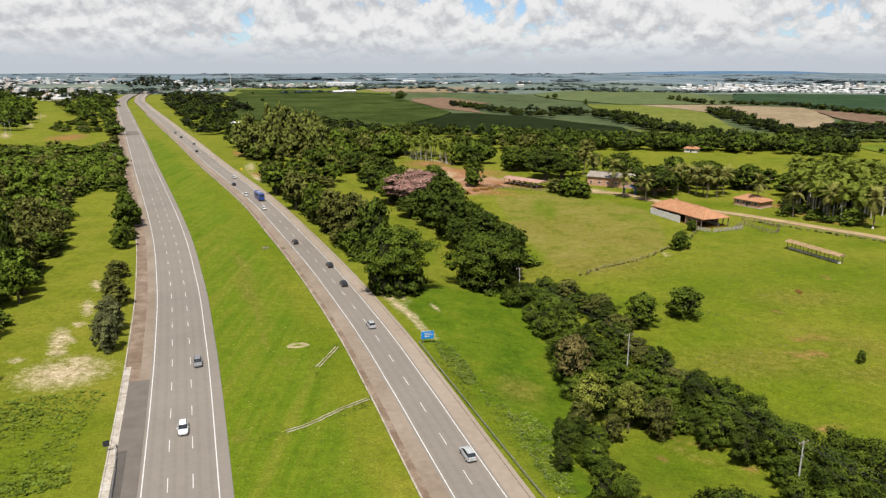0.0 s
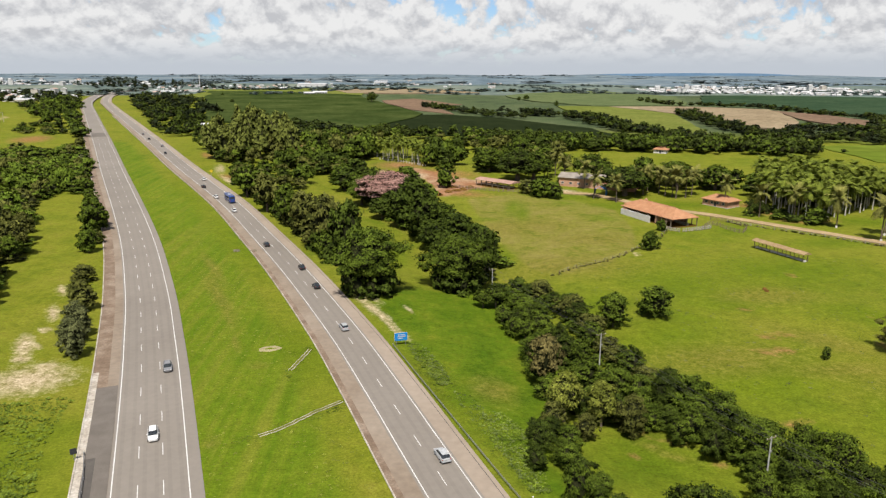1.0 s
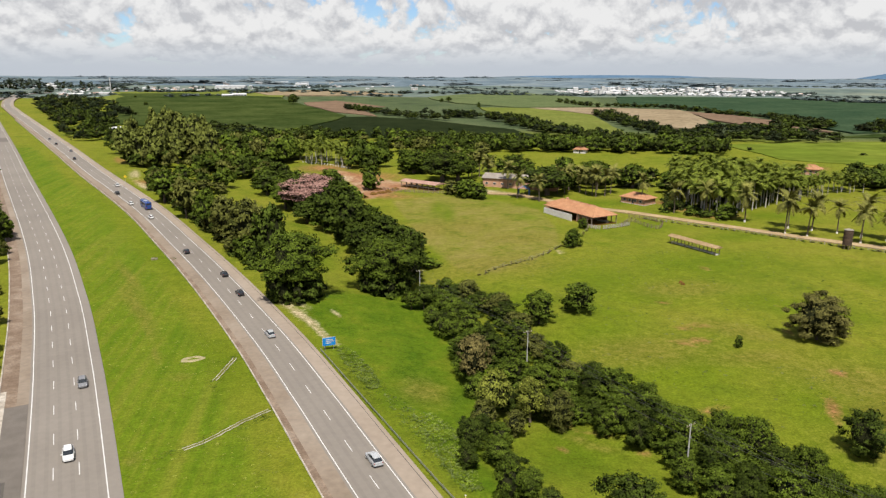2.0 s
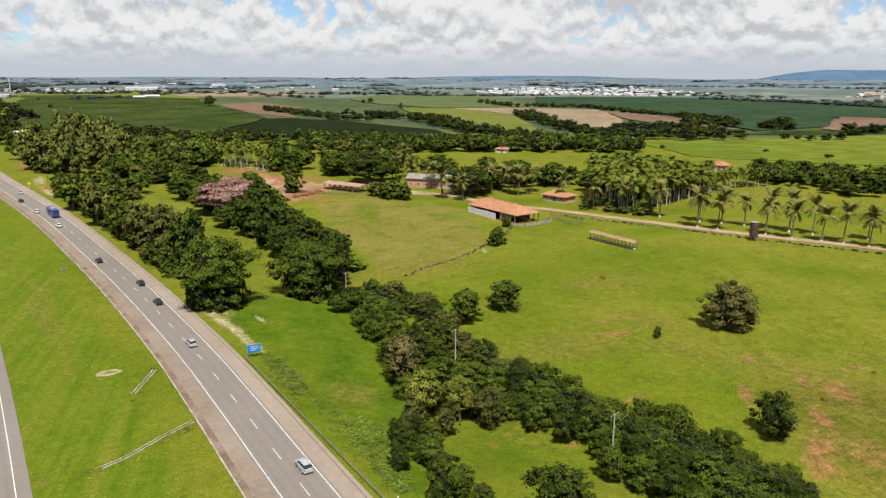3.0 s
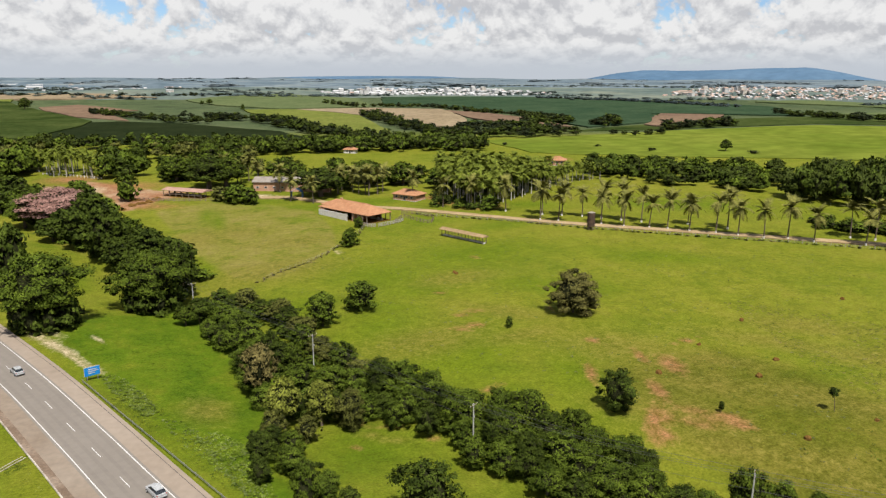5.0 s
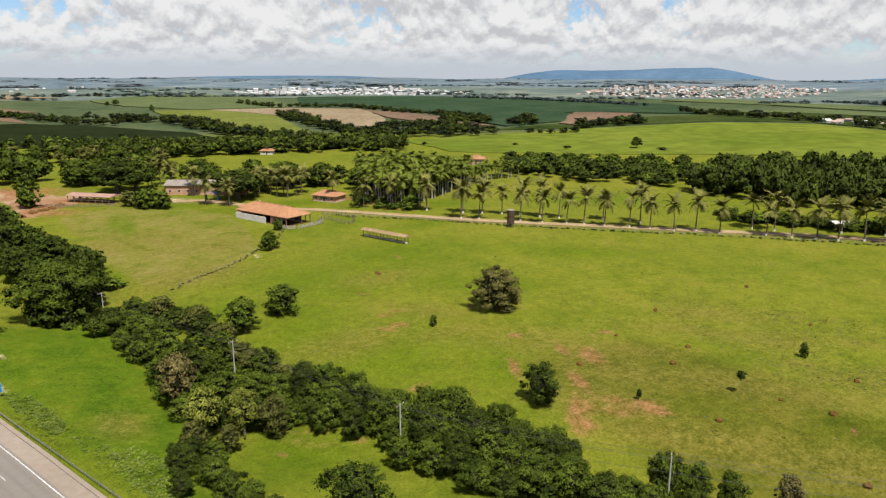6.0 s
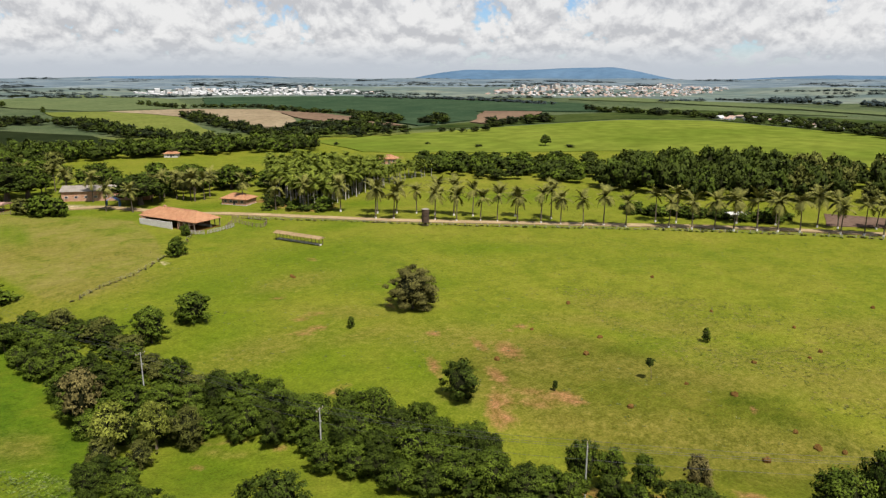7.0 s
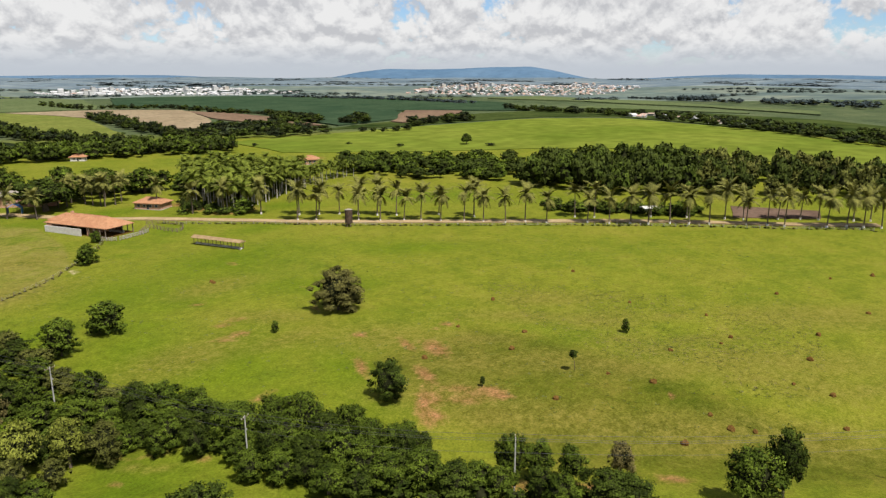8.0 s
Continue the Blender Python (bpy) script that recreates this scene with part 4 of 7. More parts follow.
thicket = Woodland(FINE_SCRUB).along(CREEK_UP, 3.6, 3, (4, 8), (6, 9)).along(CREEK_UP_BACK, 3.4, 5, (4, 8), (6, 10)).along(VERGE_LINE, 3.2, 3, (3, 6), (5, 9))
thicket.along(CREEK_LINE, 3.0, 2.5, (2, 4), (4, 7)).along(CREEK_BACK, 3.0, 2.5, (2, 4), (4, 7)).along(CREEK_LOW, 3.0, 2, (2, 4.5), (4, 7))
for x, y, h, w in BIG_TREES:
    for k in range(9):
        thicket.tree(x + 0.27 * w * math.cos(k * 0.7), y + 0.27 * w * math.sin(k * 0.7), 0.40 * h, 0.28 * w, 0)
thicket.done("thicket", ["dark", "dark", "green"], "tangled dark green thicket under the creek trees")

EUCALYPT_GROVE = [(-122, 424), (-76, 462), (-80, 503), (-132, 585), (-144, 525)]
MID_GROVE = [(-72, 450), (-52, 447), (-22, 439), (-25, 495), (-77, 527)]
LEFT_WOOD = [(-249, 395), (-186, 399), (-156, 339), (-170, 318), (-145, 265), (-130, 219), (-128, 195)]
LEFT_SCRUB = [(-303, 460), (-224, 484), (-178, 389), (-255, 384)]
FAR_LEFT_WOOD = [(-642, 1044), (-490, 853), (-371, 643), (-343, 550)]
LEFT_STRIP = [(-486, 903), (-465, 1022), (-253, 556), (-339, 675)]
HIGHWAY_WOOD = [(-354, 929), (-246, 833), (-153, 543), (-196, 560)]
FARM_TREES = [(-2, 464), (61, 461), (84, 425), (92, 440), (98, 475), (71, 533), (-2, 540)]
CREEK_WOOD = [(-50, 570), (49, 566), (97, 491), (168, 478), (256, 442), (281, 485), (155, 522), (74, 560), (-36, 607)]
BEHIND_PALMS = [(254, 321), (265, 272), (298, 229), (351, 271), (283, 358)]
RIGHT_WOOD = [(288, 222), (290, 196), (298, 166), (320, 140), (395, 176), (345, 238)]
RIGHT_WOOD_DRY = [(318, 142), (330, 122), (352, 92), (366, 62), (420, 84), (412, 120), (392, 168)]
grove(EUCALYPT_GROVE, 34, (16, 30), (12, 19), ["tall", "round"], ["gum"], "in a grove by the highway")
Woodland(FINE_TEMPLATES).over(LEFT_WOOD, 80, (6, 11), (6, 10)).done("woodland", ["bright", "olive", "green"], "green wood beside the highway")
VERGE_WOOD = [(-128, 430), (-97, 436), (-69, 419), (-51, 390), (-51, 417), (-78, 476), (-114, 518), (-159, 542)]
VERGE_FILL = [(-102, 399), (-80, 406), (-58, 388), (-47, 336), (-58, 321), (-91, 370)]
VERGE_BACK = [(-88, 459), (-52, 449), (-40, 414), (-40, 396), (-61, 412), (-79, 412)]
PALM_BUSHES = [(249, 174), (258, 156), (282, 119), (292, 124), (270, 163), (259, 181)]
GROVE_BUSHES = [(132, 280), (158, 254), (167, 266), (162, 281), (140, 296)]
Woodland(FINE_TEMPLATES).over(VERGE_WOOD, 62, (8, 13), (8, 13)).over(VERGE_FILL, 22, (6, 10), (7, 11)).over(VERGE_BACK, 28, (7, 11), (8, 12)).done("woodland", ["dark", "green", "olive"], "dark trees between the highway and the farm")
Woodland(FINE_SCRUB).over(PALM_BUSHES, 60, (2.5, 5), (4.5, 8)).over(GROVE_BUSHES, 12, (2, 4.5), (4, 7)).done("scrub", ["green", "dark", "green"], "green bushes behind the roadside palms")
FARM_MASS = [(42, 398), (55, 394), (77, 392), (80, 408), (94, 385), (99, 353), (116, 337), (138, 337), (153, 325), (158, 306), (171, 330),
    (160, 346), (122, 372), (100, 396), (62, 440), (48, 446)]
LEFT_WOOD_NEAR = [(-171, 246), (-151, 265), (-132, 241), (-122, 201), (-99, 152), (-91, 123)]
Woodland(FINE_TEMPLATES).over(FARM_MASS, 50, (7, 11), (9, 14)).done("woodland", ["green", "green", "dark"], "dark green trees round the farm")
grove(LEFT_WOOD_NEAR, 26, (7, 14), (7, 11), ["round", "round", "tall"], ["bright", "olive", "green"], "in the wood beside the highway")
Woodland(FINE_TEMPLATES).over(FARM_TREES, 36, (7, 11), (9, 14)).over(MID_GROVE, 62, (10, 16), (10, 15)).done("woodland", ["green", "dark", "olive"], "loose wood of green trees beside the farm")
Woodland(FINE_TEMPLATES).over(BEHIND_PALMS, 130, (5, 9), (7, 12)).done("woodland", ["wood", "dark", "green"], "low green trees behind the palm grove")
Woodland(FINE_TEMPLATES).over(RIGHT_WOOD, 190, (9, 16), (7, 12)).done("woodland", ["wood", "wood", "dark"], "dense dark wood behind the farm road")
Woodland(FINE_TEMPLATES).over(RIGHT_WOOD_DRY, 150, (8, 15), (6, 10)).done("woodland", ["wood", "olive", "wood"], "wood with dry brownish crowns behind the farm road")
YARD_WOOD = [(7, 422), (37, 397), (68, 388), (75, 413), (40, 432), (8, 468)]
YARD_WOOD_WEST = [(-38, 438), (-27, 442), (-30, 498), (-43, 498)]
Woodland(FINE_TEMPLATES).over(YARD_WOOD, 26, (8, 13), (9, 14)).over(YARD_WOOD_WEST, 8, (9, 14), (9, 13)).done("woodland", ["dark", "green", "dark"], "dark trees behind the farm yard")
FARM_BIG_TREES = [(62.6, 371, 15.7, 23.6), (58.8, 395.4, 21.3, 19.2), (99.3, 327.1, 14.6, 28), (92.1, 361.7, 16.3, 20.4), (54.1, 370.7, 16.7, 28.4),
    (42.2, 400.7, 14.1, 22.5), (121.3, 369, 13.1, 14.5), (131.9, 351, 13.7, 18.5), (147.6, 339, 12.9, 17.2)]
FARM_BUSHES = [(59.2, 325.9, 9.5, 14), (53.5, 333.7, 7.6, 10.6), (64.3, 320.2, 8.5, 10.5), (78, 227.4, 6.6, 5.6), (92.2, 255.0, 4.6, 4.8),
    (15.1, 352.2, 13.7, 12), (157.1, 264.7, 6.7, 9.9)]
SAPLINGS = [(99.7, 83.3, 2.4, 1.3), (205.7, 232.8, 3.3, 2.3)]


def sapling(x, y, h, w):
    """A thin leaning stem that carries a small loose crown at its top."""
    root = new("tree")
    bm = bmesh.new()
    limb(bm, (0, 0, -0.2), (-0.25, 0.1, h * 0.45), 0.07, 0.05, 6)
    limb(bm, (-0.25, 0.1, h * 0.45), (-0.7, 0.2, h * 0.85), 0.05, 0.03, 6)
    part("trunk", bm, BARK, root)
    crown = part("crown", crown_mesh("crown", 404, "shrub", LEAF["dark"], 420, 0.085, 1), LEAF["dark"], root)
    crown.matrix_basis = Matrix.Translation((-0.7, 0.2, h * 0.62)) @ Matrix.Diagonal((w, w, h * 0.4, 1))
    root.location = (x, y, height(x, y))
    tagged(root, "slender young tree with a small sparse crown on the pasture", "tree")


sapling(118.6, 74.0, 4.8, 2.4)
row(SAPLINGS, "dome", ["dark"], "standing alone on the pasture")
FIELD_TREES = [(-66.2, 1107.3, 17, 22.6), (178.7, 1155.3, 9.8, 10.9), (165.7, 1141.1, 7.9, 8.9), (189.8, 957.9, 10.5, 6.1), (395.4, 349.3, 8.7, 10),
    (-266.3, 1062.4, 6.5, 7.5), (-329.4, 1250.9, 5.7, 6.9), (589.9, 622.7, 4, 2.7)]
row(FARM_BIG_TREES, "dome", ["green", "dark", "green"], "round the farm buildings")
row(FARM_BUSHES, "shrub", ["green", "olive"], "beside the farm yard", "bush")
row(FIELD_TREES, "round", ["dark"], "alone in a far field")
Woodland(FINE_SCRUB).over(LEFT_SCRUB, 150, (4, 8), (9, 15)).over(LEFT_WOOD, 170, (3, 7), (7, 12)).over(LEFT_WOOD_NEAR, 40, (2, 4), (5, 9)).done("scrub", ["olive", "bright", "green"], "dense green scrub beside the highway")
CLEARING_BUSHES = [(-366, 661), (-336, 728), (-265, 577), (-292, 589), (-331, 609)]
Woodland(FINE_SCRUB).over(CLEARING_BUSHES, 34, (2, 6), (7, 14)).done("scrub", ["olive", "green", "dark"], "bushes scattered over a rough clearing")
Woodland().over(FAR_LEFT_WOOD, 60, (10, 16), (12, 18)).over(LEFT_STRIP, 70, (8, 13), (11, 16)).done("woodland", ["dark", "green"], "dark green wood west of the highway")
Woodland().over(HIGHWAY_WOOD, 120, (5, 12), (9, 15)).done("woodland", ["far", "dark", "dark"], "dark wood between the highway and the fields")
Woodland().over(CREEK_WOOD, 330, (7, 11), (9, 14)).done("woodland", ["wood", "dark", "green"], "belt of dense trees along a stream")

def tufts(area, count, seed, label, leaves, sizes=(0.25, 0.6), lift=(0.10, 0.28)):
    """Small clumps of coarse grass and weeds, nobody could count them."""
    rng = random.Random(seed)
    pts, fcs, slots = [], [], []
    xs, ys = [p[0] for p in area], [p[1] for p in area]
    n = 0
    while n < count:
        x, y = rng.uniform(min(xs), max(xs)), rng.uniform(min(ys), max(ys))
        if not inside(x, y, area) or noise.noise(Vector((x * 0.05, y * 0.05, seed))) < rng.uniform(-0.4, 0.3):
            continue
        n += 1
        s, z = rng.uniform(*sizes), height(x, y)
        slot = rng.randrange(len(leaves))
        for _ in range(5):
            a = rng.uniform(0, 6.283)
            k = len(pts)
            cx, cy = x + s * 0.4 * math.cos(a), y + s * 0.4 * math.sin(a)
            pts += [(cx - s * 0.5 * math.sin(a), cy + s * 0.5 * math.cos(a), z), (cx + s * 0.5 * math.sin(a), cy - s * 0.5 * math.cos(a), z), (x + s * 0.9 * math.cos(a), y + s * 0.9 * math.sin(a), z + s * rng.uniform(*lift))]
            fcs.append([k, k + 1, k + 2])
            slots.append(slot)
    me = mesh_of("grass_tufts", pts, fcs, LEAF[leaves[0]])
    for l in leaves[1:]:
        me.materials.append(LEAF[l])
    me.polygons.foreach_set("material_index", slots)
    tagged(new("grass_tufts", me), label, "grass tufts", kind="stuff")


PASTURE = [(32, 254), (73, 245), (107, 218), (154, 210), (278, 84), (187, 45), (120, 25), (109, 51), (84, 80), (68, 111), (50, 144), (25, 210)]
LEFT_BRAKE = [(-86, 119), (-78, 123), (-65, 126), (-62, 110), (-56, 93), (-66, 88)]
VERGE_WEEDS = [(-2, 140), (6, 141), (12, 120), (17, 110), (19, 95), (14, 98), (9, 111), (2, 126)]
TRAMPLED = [(150, 132), (197, 57), (172, 41), (141, 32), (129, 50), (131, 83)]
MEDIAN = [(-32, 90), (-4, 90), (-23, 146), (-54, 214), (-89, 268), (-100, 268), (-54, 153)]
tufts(PASTURE, 3600, 3, "scattered coarse grass tufts on the pasture", ["green", "blade", "grey"], (0.15, 0.55))
tufts(TRAMPLED, 3200, 4, "small clods and tufts on trampled pasture", ["brown", "olive", "blade"], (0.18, 0.46))
tufts(MEDIAN, 2000, 5, "rough grass tufts in the median", ["blade", "yellow"], (0.18, 0.4))
tufts([(-13, 123.5), (-24, 113.5), (-31, 108.5), (-31, 106.5), (-23, 110), (-13, 119.5)], 260, 8, "rough grass overgrowing a drain channel", ["blade", "green"], (0.15, 0.4))
tufts([(-22.5, 148), (-24, 140), (-25.6, 133), (-27.4, 134), (-25.8, 142), (-24.6, 149)], 160, 9, "rough grass overgrowing a drain channel", ["blade", "green"], (0.15, 0.4))
tufts(VERGE_WEEDS, 900, 6, "rough weeds between the guard rail and the creek", ["blade", "green", "blade"], (0.15, 0.4))
tufts(LEFT_BRAKE, 900, 7, "rough weeds on the bank beside the highway", ["green", "blade", "blade"], (0.15, 0.4))

REED_BED = [(7, 127), (9.5, 127), (12.5, 119), (16.5, 118), (19.5, 110), (19.5, 100), (20, 92), (17, 91), (15, 98), (12.5, 107), (9, 116)]
WEED_BED = [(-2.5, 152), (1, 152), (5.5, 140), (7, 130), (4.5, 129), (0.5, 140)]
tufts(REED_BED, 900, 32, "pale reeds and weeds in a wet hollow", ["reed", "weed", "green"], (0.2, 0.55), (0.15, 0.4))
tufts(WEED_BED, 800, 34, "rough grey-green weeds beside the road sign", ["weed", "reed", "green"], (0.2, 0.5), (0.15, 0.4))
tufts(LEFT_BRAKE, 1000, 31, "rough tall grass on the bank beside the highway", ["weed", "weed", "green"], (0.3, 0.8), (0.15, 0.4))

# ---- palms ----


def frond_mesh(seed, leaf, long=3.4):
    rng = random.Random(seed)
    verts, faces = [], []
    n = 11
    for i in range(n):
        u0, u1 = i / n, (i + 1.15) / n
        for side in (-1, 1):
            pts = []
            reach = 0.3 * long * math.sin(math.pi * min(1, u0 * 0.9 + 0.12)) ** 0.7 + 0.12
            for u in (u0, u1):
                pts.append((long * (u - 0.10 * u ** 3), 0, 0.55 * long * (0.55 * u - 1.05 * u * u)))
            sag = -0.3 * reach * rng.uniform(0.5, 1.3)
            tip = (pts[1][0] + 0.45, side * reach, pts[1][2] + sag)
            k = len(verts)
            verts += [pts[0], pts[1], tip]
            faces.append([k, k + 1, k + 2] if side > 0 else [k + 1, k, k + 2])
    return mesh_of("frond", verts, faces, LEAF[leaf])


FRONDS = [frond_mesh(i, "palm", 4.7) for i in range(4)]
ROYAL_FRONDS = [frond_mesh(i, "royal", 4.0) for i in range(4)]


def palm_trunk(h, lean, mat, r0=0.26, r1=0.15):
    bm = bmesh.new()
    last = None
    for i in range(7):
        u = i / 6
        c = (lean * u * u * h, 0.02 * h * math.sin(u * 5) * lean * 4, -0.4 + (h + 0.4) * u)
        r = r0 * (1 - u) ** 1.5 * 0.5 + r1 + 0.05 * (u < 0.1)
        ring = [bm.verts.new((c[0] + r * math.cos(a), c[1] + r * math.sin(a), c[2])) for a in np.arange(8) * math.pi / 4]
        if last:
            for j in range(8):
                bm.faces.new((last[j], last[(j + 1) % 8], ring[(j + 1) % 8], ring[j]))
        last = ring
    bm.faces.new(last)
    me = bpy.data.meshes.new("trunk")
    bm.to_mesh(me)
    bm.free()
    me.materials.append(mat)
    return me, (lean * h, 0.02 * h * math.sin(5) * lean * 4, h)


PALM_TRUNKS = [palm_trunk(9.5, l, BARK) for l in (0.0, 0.05, 0.09)]
ROYAL_TRUNKS = [palm_trunk(11.0, l, PALE_BARK, 0.22, 0.15) for l in (0.0, 0.02)]


def palm(x, y, h, kind="coconut", where="beside the farm road"):
    root = new("palm_tree")
    me, top = random.choice(PALM_TRUNKS if kind == "coconut" else ROYAL_TRUNKS)
    part("trunk", me, BARK, root)
    k = random.randrange(17, 22)
    for i in range(k):
        f = part("frond", random.choice(FRONDS if kind == "coconut" else ROYAL_FRONDS), None, root)
        rise = random.uniform(-50, 75)
        f.matrix_basis = Matrix.Translation(top) @ pose(0, 0, 0, 0, 0, i * 360 / k + random.uniform(-12, 12)) @ pose(0, 0, 0, 0, -rise, 0) @ Matrix.Scale(random.uniform(0.8, 1.15), 4)
    s = h / top[2]
    root.matrix_basis = pose(x, y, height(x, y), 0, 0, random.uniform(0, 360)) @ Matrix.Diagonal((s ** 0.5, s ** 0.5, s, 1))
    return tagged(root, ("coconut palm with drooping yellow-green fronds " if kind == "coconut" else "royal palm with a pale straight trunk ") + where, "palm tree", "palms " + where)


WHITEWASH = material("whitewash", [(0.62, 0.58, 0.52), (0.78, 0.76, 0.72)], scale=0.8, fine=6, rough=0.9)


def painted_base(root):
    bm = bmesh.new()
    bmesh.ops.create_cone(bm, cap_ends=True, segments=10, radius1=0.40, radius2=0.33, depth=0.8, matrix=Matrix.Translation((0, 0, 0.3)))
    part("painted_base", bm, WHITEWASH, root, "whitewashed foot of the trunk")


PALM_ROW_NEAR = [(162.4, 233.6), (167.8, 228.6), (178.9, 215.5), (184, 208.2), (191.4, 202.1), (196, 197.1), (200.7, 190.7), (207.4, 184.1),
    (212.1, 178), (217.7, 171.2), (224.1, 166.2), (229.4, 159.6), (241.7, 148.4), (246.1, 141.1), (251.8, 134.9), (255.7, 129.1), (262.2, 123.2),
    (266.2, 117.1), (271.3, 111.1), (279.4, 99.8), (283.7, 93.2), (286, 87.6), (295, 75), (300.5, 69.5), (302.6, 64.2), (305.7, 58.8)]
PALM_ROW_FAR = [(160.2, 256.8), (169.8, 242.9), (175.8, 237.3), (182, 231.6), (186.3, 224.5), (190.7, 217.5), (196, 211.5), (209.7, 200.3),
    (217.1, 187.3), (246.2, 157.3), (250.7, 150.8), (267.8, 134.4), (276.2, 122.7), (284, 110.1), (287.6, 104), (296.7, 93.7), (302.2, 86.8),
    (305.6, 81.1), (311.9, 70), (315.9, 65)]
FARM_PALMS = [(71.4, 376.9), (83.9, 345), (82.5, 320.1), (90.7, 311.1), (105.1, 329.6), (116.9, 331.1), (120.5, 323.2), (121, 319.6), (126, 320.8),
    (135.5, 300), (141, 279.1), (150.7, 270.5), (77.6, 363.4), (65.8, 386.4), (69.8, 378.2), (76.8, 383.1), (79.6, 371.9), (113.5, 338),
    (120, 342.3), (128.1, 336.9), (130.9, 326.1), (118.2, 326), (109, 330.5)]
PALM_GROVE = [(150, 296), (150, 276), (160, 270), (182, 281), (206, 292), (222, 310), (206, 354), (179, 361)]
GROVE_TAIL = [(206, 291), (233, 305), (251, 305), (248, 318), (222, 312)]
GROVE_UNDER = [(163, 296), (172, 288), (206, 304), (236, 316), (206, 350), (180, 356)]
GROVE_FRONT = [(142, 301), (147, 280), (156, 270), (165, 266), (166, 272), (156, 282), (148, 302)]
for x, y in PALM_ROW_NEAR + PALM_ROW_FAR:
    painted_base(palm(x, y, random.uniform(9.5, 12.5)))
for x, y in FARM_PALMS:
    palm(x, y, random.uniform(8.5, 11.5), where="beside the farm buildings")


def palm_grove(area, count, size=1.0):
    """Royal palms in close rows: trunks and crowns, each palm one thing."""
    crowns = []
    for v in range(3):
        rng = random.Random(v)
        pts, fcs = [], []
        for i in range(20):
            me = ROYAL_FRONDS[rng.randrange(4)]
            m = pose(0, 0, 0, 0, 0, i * 137.5) @ pose(0, 0, 0, 0, -rng.uniform(-60, 60), 0) @ Matrix.Scale(rng.uniform(0.85, 1.15), 4)
            k = len(pts)
            pts += [tuple(m @ q.co) for q in me.vertices]
            fcs += [[k + i for i in p.vertices] for p in me.polygons]
        crowns.append(mesh_of("crown", pts, fcs, LEAF["royal"]))
    xs, ys = [p[0] for p in area], [p[1] for p in area]
    placed = []
    for _ in range(9000):
        x, y = random.uniform(min(xs), max(xs)), random.uniform(min(ys), max(ys))
        if len(placed) < count and inside(x, y, area) and all(math.hypot(x - a, y - b) > 3.6 for a, b in placed):
            placed.append((x, y))
            root = new("palm_tree")
            me, top = random.choice(ROYAL_TRUNKS)
            part("trunk", me, PALE_BARK, root)
            s = size * random.uniform(0.80, 1.12)
            crown = part("crown", random.choice(crowns), LEAF["royal"], root)
            crown.matrix_basis = Matrix.Translation(top) @ Matrix.Diagonal((1.0, 1.0, size / s, 1))
            root.matrix_basis = pose(x, y, height(x, y), 0, 0, random.uniform(0, 360)) @ Matrix.Diagonal((1.05 * size, 1.05 * size, s, 1))
            tagged(root, "royal palm with a pale straight trunk in a grove", "palm tree", "palms of the grove")


palm_grove(PALM_GROVE, 185)
palm_grove(GROVE_TAIL, 26, 0.7)
Woodland(FINE_SCRUB).over(GROVE_UNDER, 75, (4, 8), (5, 9)).over(GROVE_FRONT, 14, (2, 3.6), (3, 5.5)).done("scrub", ["wood", "dark", "wood"], "dark undergrowth between the trunks of the palm grove")
YARD_PALMS = [(-25, 449), (5, 422), (8, 452), (-27, 498)]
palm_grove(YARD_PALMS, 28)

# ---- far land: fields, woods, towns, hills ----
from mathutils.geometry import delaunay_2d_cdt


def field(area, mat, label, crop=0.3, category="field"):
    """A crop field: a sheet over the land, raised by its crop, with a closed edge."""
    far = max(math.hypot(*p) for p in area)
    step = max(8, far * 0.03)
    xs, ys = [p[0] for p in area], [p[1] for p in area]
    edge = []
    for (ax, ay), (bx, by) in zip(area, area[1:] + area[:1]):
        n = max(1, int(math.hypot(bx - ax, by - ay) / step))
        edge += [(ax + (bx - ax) * i / n, ay + (by - ay) * i / n) for i in range(n)]
    wob = [(x + 0.25 * step * noise.noise(Vector((x / step / 2, y / step / 2, 0))), y + 0.25 * step * noise.noise(Vector((x / step / 2, y / step / 2, 9)))) for x, y in edge]
    pts = [Vector(p) for p in wob]
    n = len(pts)
    for x in np.arange(min(xs), max(xs), step):
        for y in np.arange(min(ys), max(ys), step):
            if inside(x, y, wob):
                pts.append(Vector((x, y)))
    v, _, f, *_ = delaunay_2d_cdt(pts, [(i, (i + 1) % n) for i in range(n)], [list(range(n))], 1, 0.01)
    up = crop + 0.0005 * far
    verts = [(p.x, p.y, height(p.x, p.y) + up) for p in v]
    faces = [list(q) for q in f]
    k = len(verts)
    verts += [(p.x, p.y, height(p.x, p.y) - 0.5) for p in pts[:n]]
    first = [min(range(len(v)), key=lambda j: (v[j] - pts[i]).length) for i in range(n)]
    faces += [[first[i], first[(i + 1) % n], k + (i + 1) % n, k + i] for i in range(n)]
    me = mesh_of("field", verts, faces, mat)
    bm = bmesh.new()
    bm.from_mesh(me)
    bmesh.ops.recalc_face_normals(bm, faces=bm.faces)
    bm.to_mesh(me)
    bm.free()
    tagged(new("field", me), label, category, kind="structure")


def crop_mat(name, a, b, scale=0.02):
    return material(name, [a, b], scale=scale, fine=9, rough=1.0, spec=0.0)


